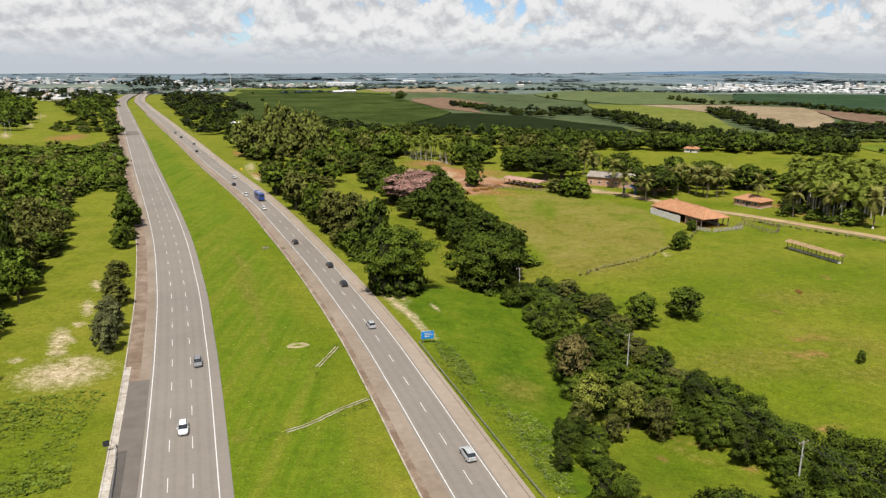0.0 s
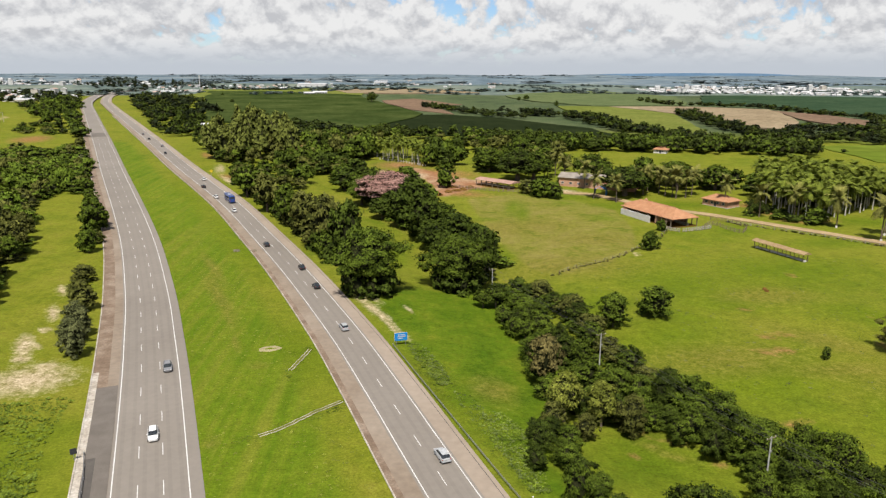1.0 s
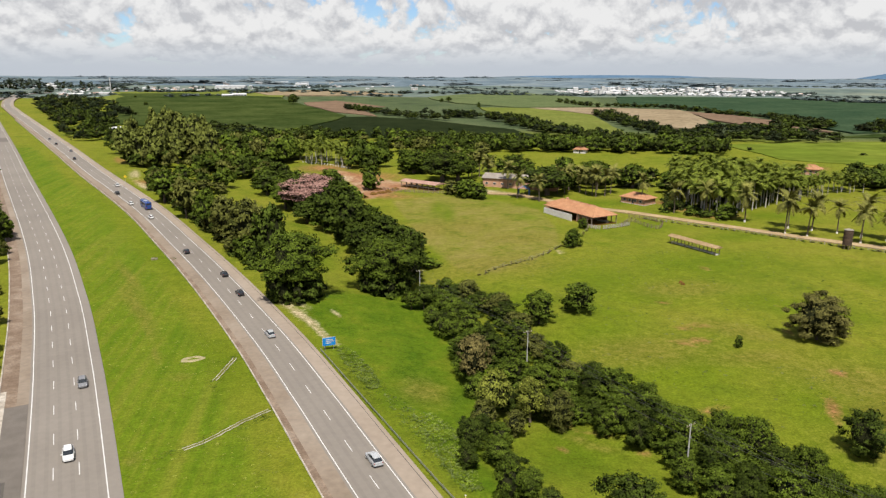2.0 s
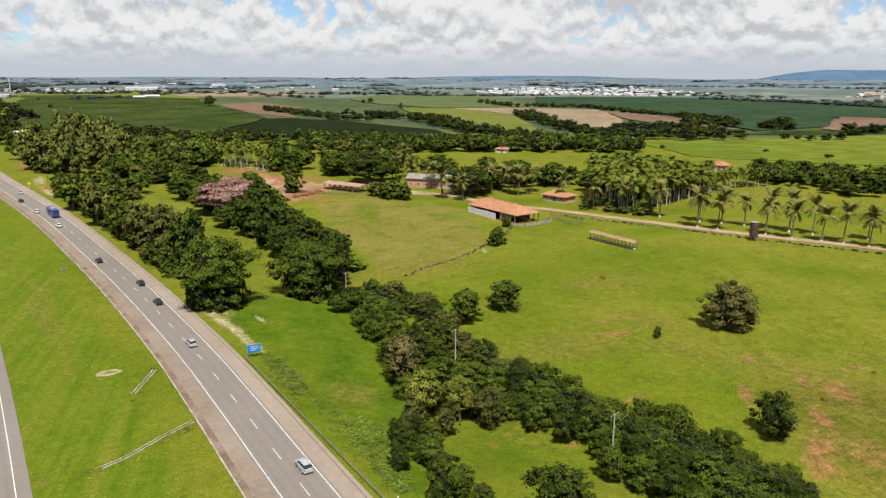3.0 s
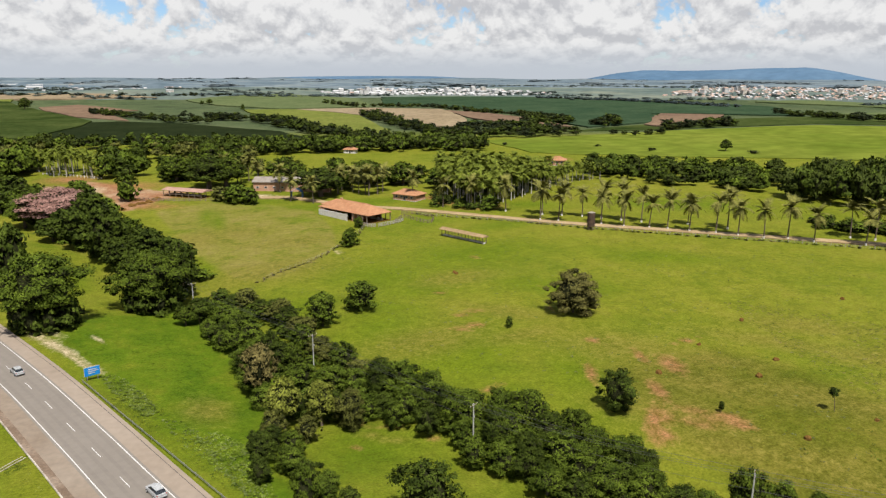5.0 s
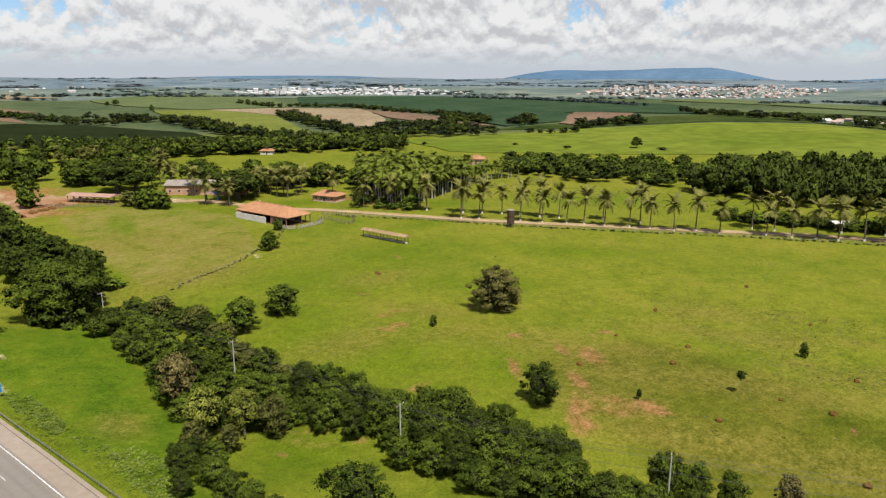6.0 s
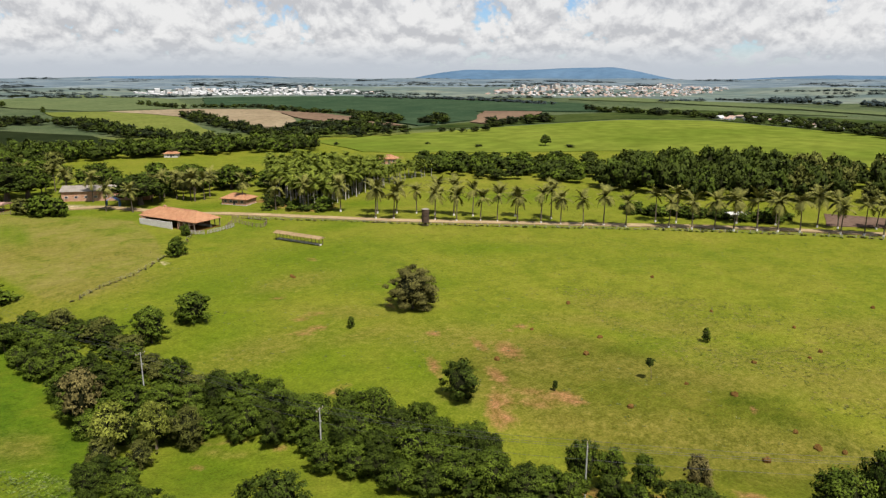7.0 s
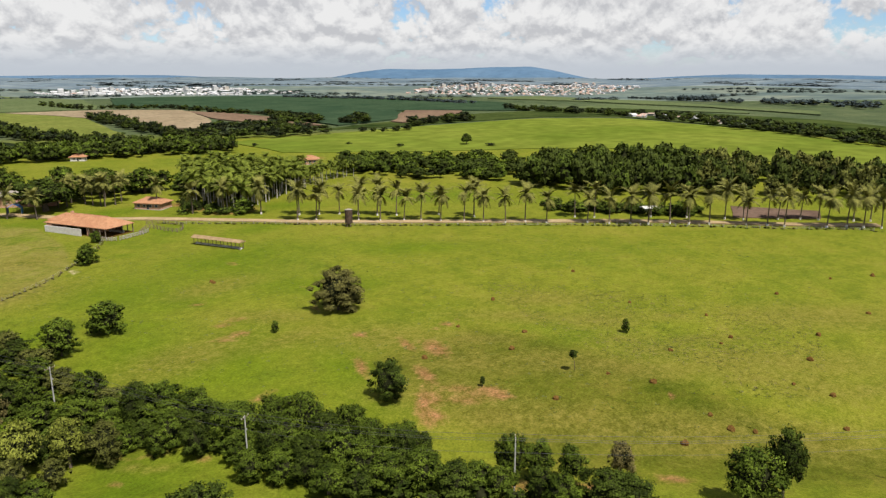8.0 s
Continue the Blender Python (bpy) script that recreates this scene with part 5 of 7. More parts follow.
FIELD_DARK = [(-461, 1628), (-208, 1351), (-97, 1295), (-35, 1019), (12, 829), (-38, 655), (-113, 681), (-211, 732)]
FIELD_SHADE = [(-126, 766), (-46, 808), (36, 824), (92, 778), (161, 651), (171, 574), (77, 580), (-36, 607), (-111, 670)]
FIELD_BROWN = [(-54, 1164), (2, 1222), (69, 1036), (19, 1020), (42, 832), (-6, 922)]
FIELD_TAN_STRIP = [(-163, 1438), (-82, 1524), (46, 1495), (126, 1403), (-17, 1358), (-128, 1351)]
FIELD_PALE = [(164, 1328), (304, 1529), (425, 1608), (443, 1204), (375, 971), (243, 982), (185, 1114)]
FIELD_BRIGHT = [(195, 983), (270, 961), (304, 825), (248, 592), (210, 557), (184, 657), (192, 805)]
FIELD_TAN = [(263, 963), (366, 947), (445, 886), (383, 697), (333, 618), (299, 663), (310, 803)]
FIELD_LONG_BROWN = [(440, 876), (465, 808), (458, 684), (427, 562), (409, 630), (399, 717)]
FIELD_TEAL = [(510, 1263), (800, 1220), (859, 1034), (856, 914), (520, 555), (435, 558), (483, 722), (479, 928), (421, 1042)]
FIELD_TEAL_EAST = [(860, 925), (864, 683), (719, 530), (623, 654), (613, 661)]
FIELD_PLOUGHED = [(622, 655), (656, 586), (598, 544), (487, 515), (491, 535)]
FIELD_PALE_EAST = [(958, 805), (992, 629), (996, 424), (920, 257), (989, 277), (1121, 586), (1136, 818)]
FIELD_PALE_FAR = [(782, 545), (854, 491), (889, 327), (932, 350), (949, 546)]
FIELD_PURPLE = [(308, 118), (323, 86), (308, 81), (289, 108)]
FIELD_NORTH = [(-502, 1718), (-313, 1789), (-94, 1424), (-91, 1235), (-197, 1122), (-353, 1173)]
FIELD_HILL = [(294, 505), (339, 506), (474, 479), (598, 429), (651, 368), (632, 277), (606, 197), (580, 153), (514, 70), (415, 55), (448, 194),
    (430, 262), (354, 346), (281, 419)]
FIELD_EAST_DARK = [(396, 535), (523, 546), (635, 533), (874, 495), (826, 220), (718, 102), (541, 75), (597, 158), (646, 283), (669, 378), (612, 439),
    (482, 487)]
# crop green taken darker to stand in for a cloud's shade
DEEP = crop_mat("crop green darkened for cloud shade", (0.022, 0.038, 0.010), (0.070, 0.090, 0.026))
# scrub colour with the passing cloud's shade painted in
SCRUBBY = crop_mat("scrub darkened for cloud shade", (0.013, 0.020, 0.008), (0.024, 0.032, 0.013), 0.05)
TAN = crop_mat("stubble", (0.225, 0.172, 0.108), (0.30, 0.238, 0.155))
BROWN = crop_mat("ploughed soil", (0.15, 0.10, 0.070), (0.22, 0.15, 0.10))
PALE = crop_mat("pale green crop", (0.088, 0.118, 0.050), (0.125, 0.150, 0.066))
# extra blue in this crop colour imitates haze over the far fields
BRIGHT = crop_mat("bright green crop", (0.112, 0.140, 0.028), (0.165, 0.178, 0.044))
# cane colour lowered to take in the cloud shade over these fields
TEAL = crop_mat("blue-green cane", (0.026, 0.052, 0.028), (0.050, 0.080, 0.042))
PURPLE = crop_mat("ploughed dark red soil", (0.105, 0.068, 0.050), (0.175, 0.118, 0.088), 0.08)
field(FIELD_DARK, DEEP, "wide green crop field darkened for cloud shade", 1.0)
field(FIELD_SHADE, SCRUBBY, "rough scrub land darkened in colour for cloud shade", 0.5)
field(FIELD_BROWN, BROWN, "brown ploughed field")
field(FIELD_TAN_STRIP, TAN, "pale harvested stubble field", 1.4)
field(FIELD_PALE, PALE, "pale green crop field", 0.8)
field(FIELD_BRIGHT, BRIGHT, "bright yellow-green crop field", 0.8)
field(FIELD_TAN, TAN, "tan harvested stubble field", 1.2)
field(FIELD_LONG_BROWN, BROWN, "long brown ploughed field", 0.8)
field(FIELD_TEAL, TEAL, "blue-green cane field", 0.6)
field(FIELD_TEAL_EAST, TEAL, "blue-green cane field beyond the hill", 0.9)
field(FIELD_PLOUGHED, BROWN, "brown ploughed field beyond the hill", 1.3)
field(FIELD_PALE_EAST, PALE, "pale green field before the far town", 1.0)
field(FIELD_PALE_FAR, PALE, "pale green field beyond the hill", 0.8)
field(FIELD_PURPLE, PURPLE, "dark red ploughed plot behind the palms", 0.06)
field(FIELD_EAST_DARK, DEEP, "dark green low ground beyond the hill", 0.15)
field(FIELD_HILL, crop_mat("hill pasture", (0.105, 0.145, 0.018), (0.175, 0.200, 0.032), 0.008), "bright green field on a rounded hill", 0.1)
field(FIELD_NORTH, BRIGHT, "green field below the northern town", 0.8)

WOOD_LINE_A = [(13, 992), (58, 875), (84, 813), (116, 773)]
WOOD_LINE_B = [(115, 852), (158, 796), (183, 740), (192, 643), (206, 573), (225, 530)]
WOOD_LINE_C = [(307, 814), (294, 694), (282, 587), (287, 533)]
WOOD_LINE_D = [(382, 969), (443, 926), (460, 798), (477, 736), (475, 657)]
WOOD_LINE_E = [(782, 1137), (832, 1044), (821, 865), (817, 808), (806, 706)]
WOOD_LINE_F = [(728, 566), (702, 466), (694, 392), (708, 345), (681, 288), (648, 237), (634, 190), (588, 96)]
WOOD_LINE_G = [(667, 335), (642, 272), (612, 224), (593, 178), (559, 91)]
WOOD_LINE_H = [(342, 1084), (355, 990), (358, 962)]
WOOD_LINE_I = [(270, 515), (295, 472), (341, 418), (371, 363), (398, 302)]
WOOD_LINE_J = [(-531, 1868), (-214, 1489), (-28, 1468), (133, 1472), (374, 1512)]
WOOD_LINE_K = [(-894, 1457), (-784, 1463), (-654, 1430), (-617, 1739)]
WOOD_LINE_L = [(349, 530), (365, 501)]
WOOD_LINE_M = [(414, 490), (425, 476)]
WOOD_LINE_N = [(420, 466), (451, 456)]
WOOD_LINE_O = [(1248, 575), (1228, 535), (1206, 509)]
WOOD_LINE_P = [(1195, 470), (1200, 420), (1180, 358), (1150, 300), (1120, 240)]
WOOD_LINE_Q = [(1290, 700), (1262, 640), (1240, 590)]
WOOD_DARK_A = [(319, 604), (386, 647), (409, 539), (377, 489), (319, 515), (285, 538)]
WOOD_DARK_B = [(447, 689), (490, 668), (445, 588), (408, 608)]
WOOD_DARK_C = [(459, 580), (518, 612), (476, 554), (432, 539)]
WOOD_DARK_D = [(482, 505), (567, 500), (542, 472), (461, 481)]
WOOD_DARK_F = [(-173, 682), (-114, 692), (-54, 629), (-49, 562), (-149, 584)]
WOOD_NORTH = [(-444, 1147), (-336, 1116), (-226, 835), (-346, 907)]
WOOD_FAR_NORTH = [(-821, 1848), (-829, 2196), (-545, 1918), (-524, 1844), (-726, 1632)]
WOOD_WEST = [(-924, 1434), (-731, 1405), (-513, 1129), (-455, 1000), (-521, 915), (-582, 899)]
far_wood = Woodland()
far_wood.along(WOOD_LINE_A, 3.4, 9, (4, 8), (8, 13)).along(WOOD_LINE_B, 2.6, 14, (5, 10), (9, 14)).along(WOOD_LINE_C, 3.0, 10, (5, 10), (9, 14))
far_wood.along(WOOD_LINE_D, 6, 6, (5, 8), (10, 14)).along(WOOD_LINE_H, 9, 4, (6, 9), (9, 13)).along(WOOD_LINE_I, 55, 14, (2, 4.5), (5, 10))
far_wood.along(WOOD_LINE_L, 7, 5, (7, 10), (9, 13)).along(WOOD_LINE_M, 7, 5, (4, 6), (8, 11)).along(WOOD_LINE_N, 7, 5, (4, 6), (8, 11))
for area, n in ((WOOD_DARK_A, 60), (WOOD_DARK_B, 40), (WOOD_DARK_C, 24), (WOOD_DARK_D, 30), (WOOD_DARK_F, 110)):
    far_wood.over(area, n, (5, 9), (11, 17))
hazy_wood, near_hazy = Woodland(SPARSE_TEMPLATES), Woodland()
far_wood.along(WOOD_LINE_F, 5, 14, (5, 9), (10, 16)).along(WOOD_LINE_G, 5, 14, (4, 8), (9, 14))
far_wood.done("woodland", ["far", "wood", "dark"], "belts of far trees darkened in colour for cloud shade")
hazy_wood.along(WOOD_LINE_J, 10, 30, (4, 8), (14, 24)).along(WOOD_LINE_K, 10, 30, (5, 9), (14, 24))
for area, n in ((WOOD_NORTH, 80), (WOOD_WEST, 100)):
    near_hazy.over(area, n, (7, 13), (12, 19))
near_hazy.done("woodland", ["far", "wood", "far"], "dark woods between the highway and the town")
hazy_wood.over(WOOD_FAR_NORTH, 60, (9, 16), (13, 20))
# these woods get their haze from the leaf colour
pale_haze_wood = Woodland(SPARSE_TEMPLATES)
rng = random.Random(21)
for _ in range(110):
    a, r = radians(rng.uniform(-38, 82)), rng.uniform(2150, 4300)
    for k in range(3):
        pale_haze_wood.tree((r + 10 * k) * math.sin(a + 0.012 * k), (r + 10 * k) * math.cos(a + 0.012 * k), rng.uniform(7, 13), rng.uniform(50, 110))
pale_haze_wood.done("woodland", ["pale_haze"], "hazy blue-grey woods on the far plain")
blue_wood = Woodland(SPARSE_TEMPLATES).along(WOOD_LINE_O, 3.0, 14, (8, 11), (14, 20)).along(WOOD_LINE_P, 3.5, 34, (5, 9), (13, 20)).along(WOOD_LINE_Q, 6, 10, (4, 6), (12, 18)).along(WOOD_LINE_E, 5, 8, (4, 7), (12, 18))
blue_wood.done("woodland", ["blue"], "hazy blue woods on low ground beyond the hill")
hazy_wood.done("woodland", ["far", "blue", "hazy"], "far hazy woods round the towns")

TOWN_WEST = [(-1119, 1698), (-862, 1481), (-536, 1170), (-482, 1043), (-526, 979), (-854, 1292)]
TOWN_WEST_FAR = [(-1645, 2500), (-1053, 2311), (-666, 1967), (-620, 1788), (-803, 1761), (-1119, 1698)]
TOWN_NORTH = [(-670, 1888), (-345, 1970), (-287, 1712), (-489, 1718), (-439, 1235)]
TOWN_WHITE = [(539, 1760), (780, 2025), (925, 1795), (988, 1609), (960, 1335), (784, 1275), (623, 1304), (524, 1575)]
TOWN_NORTH_FAR = [(-466, 2532), (-158, 3004), (290, 2401), (216, 1593), (-63, 1593), (-360, 1946)]
TOWN_RED = [(1085, 1152), (1368, 1343), (2015, 1594), (2162, 1334), (1850, 971), (1554, 883), (1136, 818), (1040, 930)]
VILLAGE = [(717, 405), (763, 365), (673, 237), (623, 228), (658, 299), (679, 377)]
WALL_WHITE = material("white town walls", [(0.52, 0.52, 0.51), (0.66, 0.66, 0.65)], scale=0.02, fine=10)
WALL_CREAM = material("cream town walls", [(0.52, 0.47, 0.41), (0.62, 0.57, 0.50)], scale=0.02, fine=10)
# roof red is dulled to stand in for distance haze
ROOF_TOWN = material("town roof tiles dulled for haze", [(0.40, 0.27, 0.21), (0.50, 0.36, 0.29)], scale=0.05, fine=10)
ROOF_PALE = material("pale sheet roofs", [(0.48, 0.48, 0.49), (0.60, 0.60, 0.61)], scale=0.03, fine=10)


far_rng = random.Random(21)
hedges = Woodland(SPARSE_TEMPLATES)
for _ in range(50):
    a, r = radians(far_rng.uniform(-34, 84)), far_rng.uniform(1250, 2500)
    x, y, t = r * math.sin(a), r * math.cos(a), far_rng.choice((a + 1.57, a + 1.57, a + 0.8)) + far_rng.uniform(-0.3, 0.3)
    d = far_rng.uniform(40, 170)
    hedges.along([(x - d * math.sin(t), y - d * math.cos(t)), (x, y), (x + d * math.sin(t), y + d * math.cos(t))], 12, 10, (4, 7), (14, 22))
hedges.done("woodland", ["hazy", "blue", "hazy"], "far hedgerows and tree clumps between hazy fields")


def house_block(pts, fcs, slots, x, y, z, w, d, h, turn, wall, roof, pitch):
    c, s = math.cos(turn), math.sin(turn)
    k = len(pts)
    corner = [(-w / 2, -d / 2), (w / 2, -d / 2), (w / 2, d / 2), (-w / 2, d / 2)]
    for zz in (z - 1.5, z + h):
        pts += [(x + a * c - b * s, y + a * s + b * c, zz) for a, b in corner]
    e = 0.4
    eave = [(-w / 2 - e, -d / 2 - e), (w / 2 + e, -d / 2 - e), (w / 2 + e, d / 2 + e), (-w / 2 - e, d / 2 + e)]
    pts += [(x + a * c - b * s, y + a * s + b * c, z + h - 0.1) for a, b in eave]
    pts += [(x + a * c, y + a * s, z + h + pitch) for a in (-w / 2 - e, w / 2 + e)]
    fcs += [[k, k + 1, k + 5, k + 4], [k + 1, k + 2, k + 6, k + 5], [k + 2, k + 3, k + 7, k + 6], [k + 3, k, k + 4, k + 7]]
    fcs += [[k + 8, k + 9, k + 13, k + 12], [k + 10, k + 11, k + 12, k + 13], [k + 9, k + 10, k + 13], [k + 11, k + 8, k + 12]]
    slots += [wall] * 4 + [roof, roof, wall, wall]


def town(area, count, label, white=0.7, red=0.35, big=0.1, tall=0.08, seed=1):
    rng = random.Random(seed)
    pts, fcs, slots = [], [], []
    xs, ys = [p[0] for p in area], [p[1] for p in area]
    n = tries = 0
    while n < count and tries < count * 80:
        tries += 1
        x, y = rng.uniform(min(xs), max(xs)), rng.uniform(min(ys), max(ys))
        if not inside(x, y, area):
            continue
        n += 1
        w, d, h = rng.uniform(4.5, 7.5), rng.uniform(4.5, 7), rng.uniform(1.8, 3.0)
        if rng.random() < big:
            w, d, h = rng.uniform(14, 28), rng.uniform(10, 15), rng.uniform(3.0, 4.6)
        elif rng.random() < tall:
            w, d, h = rng.uniform(8, 11), rng.uniform(8, 11), rng.uniform(7, 13)
        house_block(pts, fcs, slots, x, y, height(x, y), w, d, h, rng.uniform(-0.3, 0.3) + rng.choice((0, 1.57)), 0 if rng.random() < white else 1, 2 if rng.random() < red else 3, rng.uniform(0.8, 2.2))
    me = mesh_of("distant_town", pts, fcs, WALL_WHITE)
    for m in (WALL_CREAM, ROOF_TOWN, ROOF_PALE):
        me.materials.append(m)
    me.polygons.foreach_set("material_index", slots)
    tagged(new("distant_town", me), label, "town", kind="stuff")


town(TOWN_WEST, 300, "pale houses of a town beyond the highway", 0.6, 0.35, 0.05, 0.08, 1)
town(TOWN_WEST_FAR, 260, "far white houses and halls on the skyline", 0.85, 0.15, 0.25, 0.15, 2)
town(TOWN_NORTH, 90, "low pale houses at the edge of a town", 0.75, 0.3, 0.12, 0.0, 3)
town(TOWN_WHITE, 620, "bright white houses of a far town", 0.92, 0.08, 0.08, 0.03, 4)
town(TOWN_NORTH_FAR, 70, "scattered pale buildings among far trees", 0.8, 0.2, 0.2, 0.0, 5)
town(TOWN_RED, 700, "reddish roofs and pale walls of a far town", 0.55, 0.6, 0.04, 0.03, 6)
town(VILLAGE, 40, "small pale houses among trees beyond the hill", 0.7, 0.4, 0.02, 0.0, 7)
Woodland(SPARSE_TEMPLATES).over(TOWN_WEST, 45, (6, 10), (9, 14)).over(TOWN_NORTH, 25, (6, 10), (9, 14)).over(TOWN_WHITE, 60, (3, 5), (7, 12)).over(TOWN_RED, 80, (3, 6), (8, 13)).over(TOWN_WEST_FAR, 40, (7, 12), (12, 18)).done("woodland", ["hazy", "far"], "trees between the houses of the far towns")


def far_plain(r0, r1, count, start, mat, label):
    """Far country in low swells, a ring of land out towards the horizon."""
    angles = np.radians(np.arange(-60, 100, 0.5))
    radii = np.geomspace(r0, r1, count)
    x, y = np.outer(radii, np.sin(angles)), np.outer(radii, np.cos(angles))
    r = np.hypot(x, y)
    z = ground(x, y) + smooth(r, r0, r0 * 1.05) * start - 1.0
    z += smooth(r, 2200, 3200) * 2.2 * (2 + np.sin(x / 330 + y / 500) + np.sin(y / 240 - x / 610 + 2))
    n, k = z.shape
    verts = np.stack([x.ravel(), y.ravel(), z.ravel()], 1)
    faces = [[i * k + j, (i + 1) * k + j, (i + 1) * k + j + 1, i * k + j + 1] for i in range(n - 1) for j in range(k - 1)]
    tagged(new("backdrop", mesh_of("backdrop", verts, faces, mat, True)), label, "backdrop", kind="structure")


def far_ridge(name, bearing0, bearing1, near, top, label, mat, seed, edge=0.3):
    """A long far hill: a broad back with shallow gullies."""
    n, k = 120, 16
    verts = []
    for j in range(k):
        for i in range(n):
            u = i / (n - 1)
            a = radians(bearing0 + (bearing1 - bearing0) * u)
            rise = smooth(np.array(u), 0, edge) * smooth(np.array(1 - u), 0, edge * 0.9)
            v = j / (k - 1)
            r = near + 420 * v
            crest = top * rise * (0.93 + 0.10 * math.sin(u * 9 + seed) + 0.05 * noise.noise(Vector((u * 14, seed, 0))))
            gully = 1 - 0.25 * (1 - v) * abs(noise.noise(Vector((u * 30, seed, v * 2))))
            verts.append((r * math.sin(a), r * math.cos(a), 15 + (crest + 10) * smooth(np.array(v), 0, 0.95) ** 0.8 * gully))
    faces = [[j * n + i, j * n + i + 1, (j + 1) * n + i + 1, (j + 1) * n + i] for j in range(k - 1) for i in range(n - 1)]
    tagged(new(name, mesh_of(name, verts, faces, mat, True)), label, "hill", kind="structure")


# aerial haze is painted into the colours of this far land
far_plain(1330, 2150, 30, 1.9, material("far fields with haze painted in", [(0.080, 0.112, 0.115), (0.130, 0.165, 0.145), (0.205, 0.222, 0.175)], scale=0.005, fine=7, rough=1.0, spec=0.0), "far green fields before the towns, haze in colour")
far_plain(2050, 4970, 50, 3.2, material("far country with blue haze painted in", [(0.085, 0.122, 0.148), (0.140, 0.182, 0.215), (0.225, 0.256, 0.255)], scale=0.006, fine=5, rough=1.0, spec=0.0), "far country towards the horizon, blue haze in colour")
# the ridge's blue is haze put into its base colour
RIDGE = material("far forested ridge with blue haze painted in", [(0.078, 0.142, 0.225), (0.112, 0.185, 0.275)], scale=0.004, fine=6, rough=1.0, spec=0.0, contrast=0.08)
far_ridge("backdrop", 35.5, 60.0, 4450, 88, "long forested ridge on the horizon, blue haze in colour", RIDGE, 1.2, 0.32)
far_ridge("backdrop", 5.0, 36.0, 4500, 34, "low hills on the horizon painted in pale blue haze", RIDGE, 2.7, 0.4)
far_ridge("backdrop", 56.0, 88.0, 4300, 38, "low hills on the horizon painted in grey-blue haze", RIDGE, 4.1, 0.4)

# ---- farm, road furniture, vehicles ----
ROOF_TILE = material("clay roof tiles", [(0.36, 0.16, 0.08), (0.47, 0.25, 0.13)], scale=0.5, fine=6, rough=0.85, bump=0.4)
ROOF_OLD = material("faded pink roof sheets", [(0.36, 0.20, 0.15), (0.45, 0.29, 0.23)], scale=0.4, fine=6, rough=0.85)
ROOF_BROWN = material("weathered brown tiles", [(0.25, 0.165, 0.078), (0.40, 0.285, 0.150)], scale=0.5, fine=6, rough=0.9)
ROOF_GREY = material("grey fibre cement roof", [(0.24, 0.205, 0.17), (0.34, 0.30, 0.26)], scale=0.4, fine=6, rough=0.9)
BRICK = material("red brick wall", [(0.46, 0.23, 0.135), (0.60, 0.37, 0.25)], scale=0.6, fine=8, rough=0.9)
WOOD = material("weathered wood", [(0.16, 0.11, 0.075), (0.27, 0.21, 0.16)], scale=0.8, fine=8, rough=0.9)
GREY_WOOD = material("grey fence wood", [(0.30, 0.27, 0.24), (0.42, 0.39, 0.35)], scale=0.8, fine=8, rough=0.9)
DARK_VOID = material("dark shutters", [(0.03, 0.03, 0.035), (0.05, 0.05, 0.06)], scale=1, rough=0.6)
CONCRETE = material("pole concrete", [(0.38, 0.37, 0.35), (0.50, 0.49, 0.46)], scale=1.0, fine=8, rough=0.9)
STEEL = material("galvanised steel", [(0.38, 0.38, 0.38), (0.50, 0.50, 0.50)], scale=1.0, fine=6, rough=0.5, metal=0.6)
RUST = material("rusty tank plates", [(0.055, 0.035, 0.025), (0.12, 0.075, 0.05)], scale=0.9, fine=6, rough=0.85)
BLUE_SIGN = material("blue sign face", [(0.01, 0.22, 0.62), (0.015, 0.26, 0.70)], scale=0.5, rough=0.4)
TARP = material("blue tarpaulin", [(0.02, 0.20, 0.66), (0.03, 0.27, 0.78)], scale=0.8, rough=0.5)
CABLE = material("black cable", [(0.04, 0.04, 0.04), (0.06, 0.06, 0.06)], scale=1, rough=0.6)
SOIL = material("red mound soil", [(0.115, 0.062, 0.017), (0.190, 0.106, 0.032)], scale=1.2, fine=6, rough=1.0, bump=0.5, spec=0.0)


def box(bm, cx, cy, cz, sx, sy, sz, turn=0.0):
    m = Matrix.Translation((cx, cy, cz)) @ Matrix.Rotation(turn, 4, "Z") @ Matrix.Diagonal((sx, sy, sz, 1))
    return bmesh.ops.create_cube(bm, size=1, matrix=m)["verts"]


def slab(name, mat, parent, *dims, label="", bevel=0.0):
    bm = bmesh.new()
    box(bm, *dims)
    if bevel:
        bmesh.ops.bevel(bm, geom=bm.edges[:], offset=bevel, segments=2, affect="EDGES", profile=0.6)
    return part(name, bm, mat, parent, label)


def roof_mesh(long, wide, rise, hip0, hip1, thick=0.18, gable=0.0):
    """A hipped or gabled roof over a plan, eaves at z = 0, as a closed shell with ridge-to-eave ribs."""
    bm = bmesh.new()
    a, b = long / 2, wide / 2
    r0, r1 = -a + hip0, a - hip1
    rows = []
    for dz in (0, -thick):
        rows.append([bm.verts.new(p) for p in ((-a, -b, dz), (a, -b, dz), (a, b, dz), (-a, b, dz), (r0, 0, rise + dz), (r1, 0, rise + dz))])
    for k, v in enumerate(rows):
        for f in ((0, 1, 5, 4), (1, 2, 5), (2, 3, 4, 5), (3, 0, 4)):
            q = [v[i] for i in f]
            bm.faces.new(q if k == 0 else q[::-1])
    for i in range(4):
        j = (i + 1) % 4
        bm.faces.new((rows[0][j], rows[0][i], rows[1][i], rows[1][j]))
    return bm


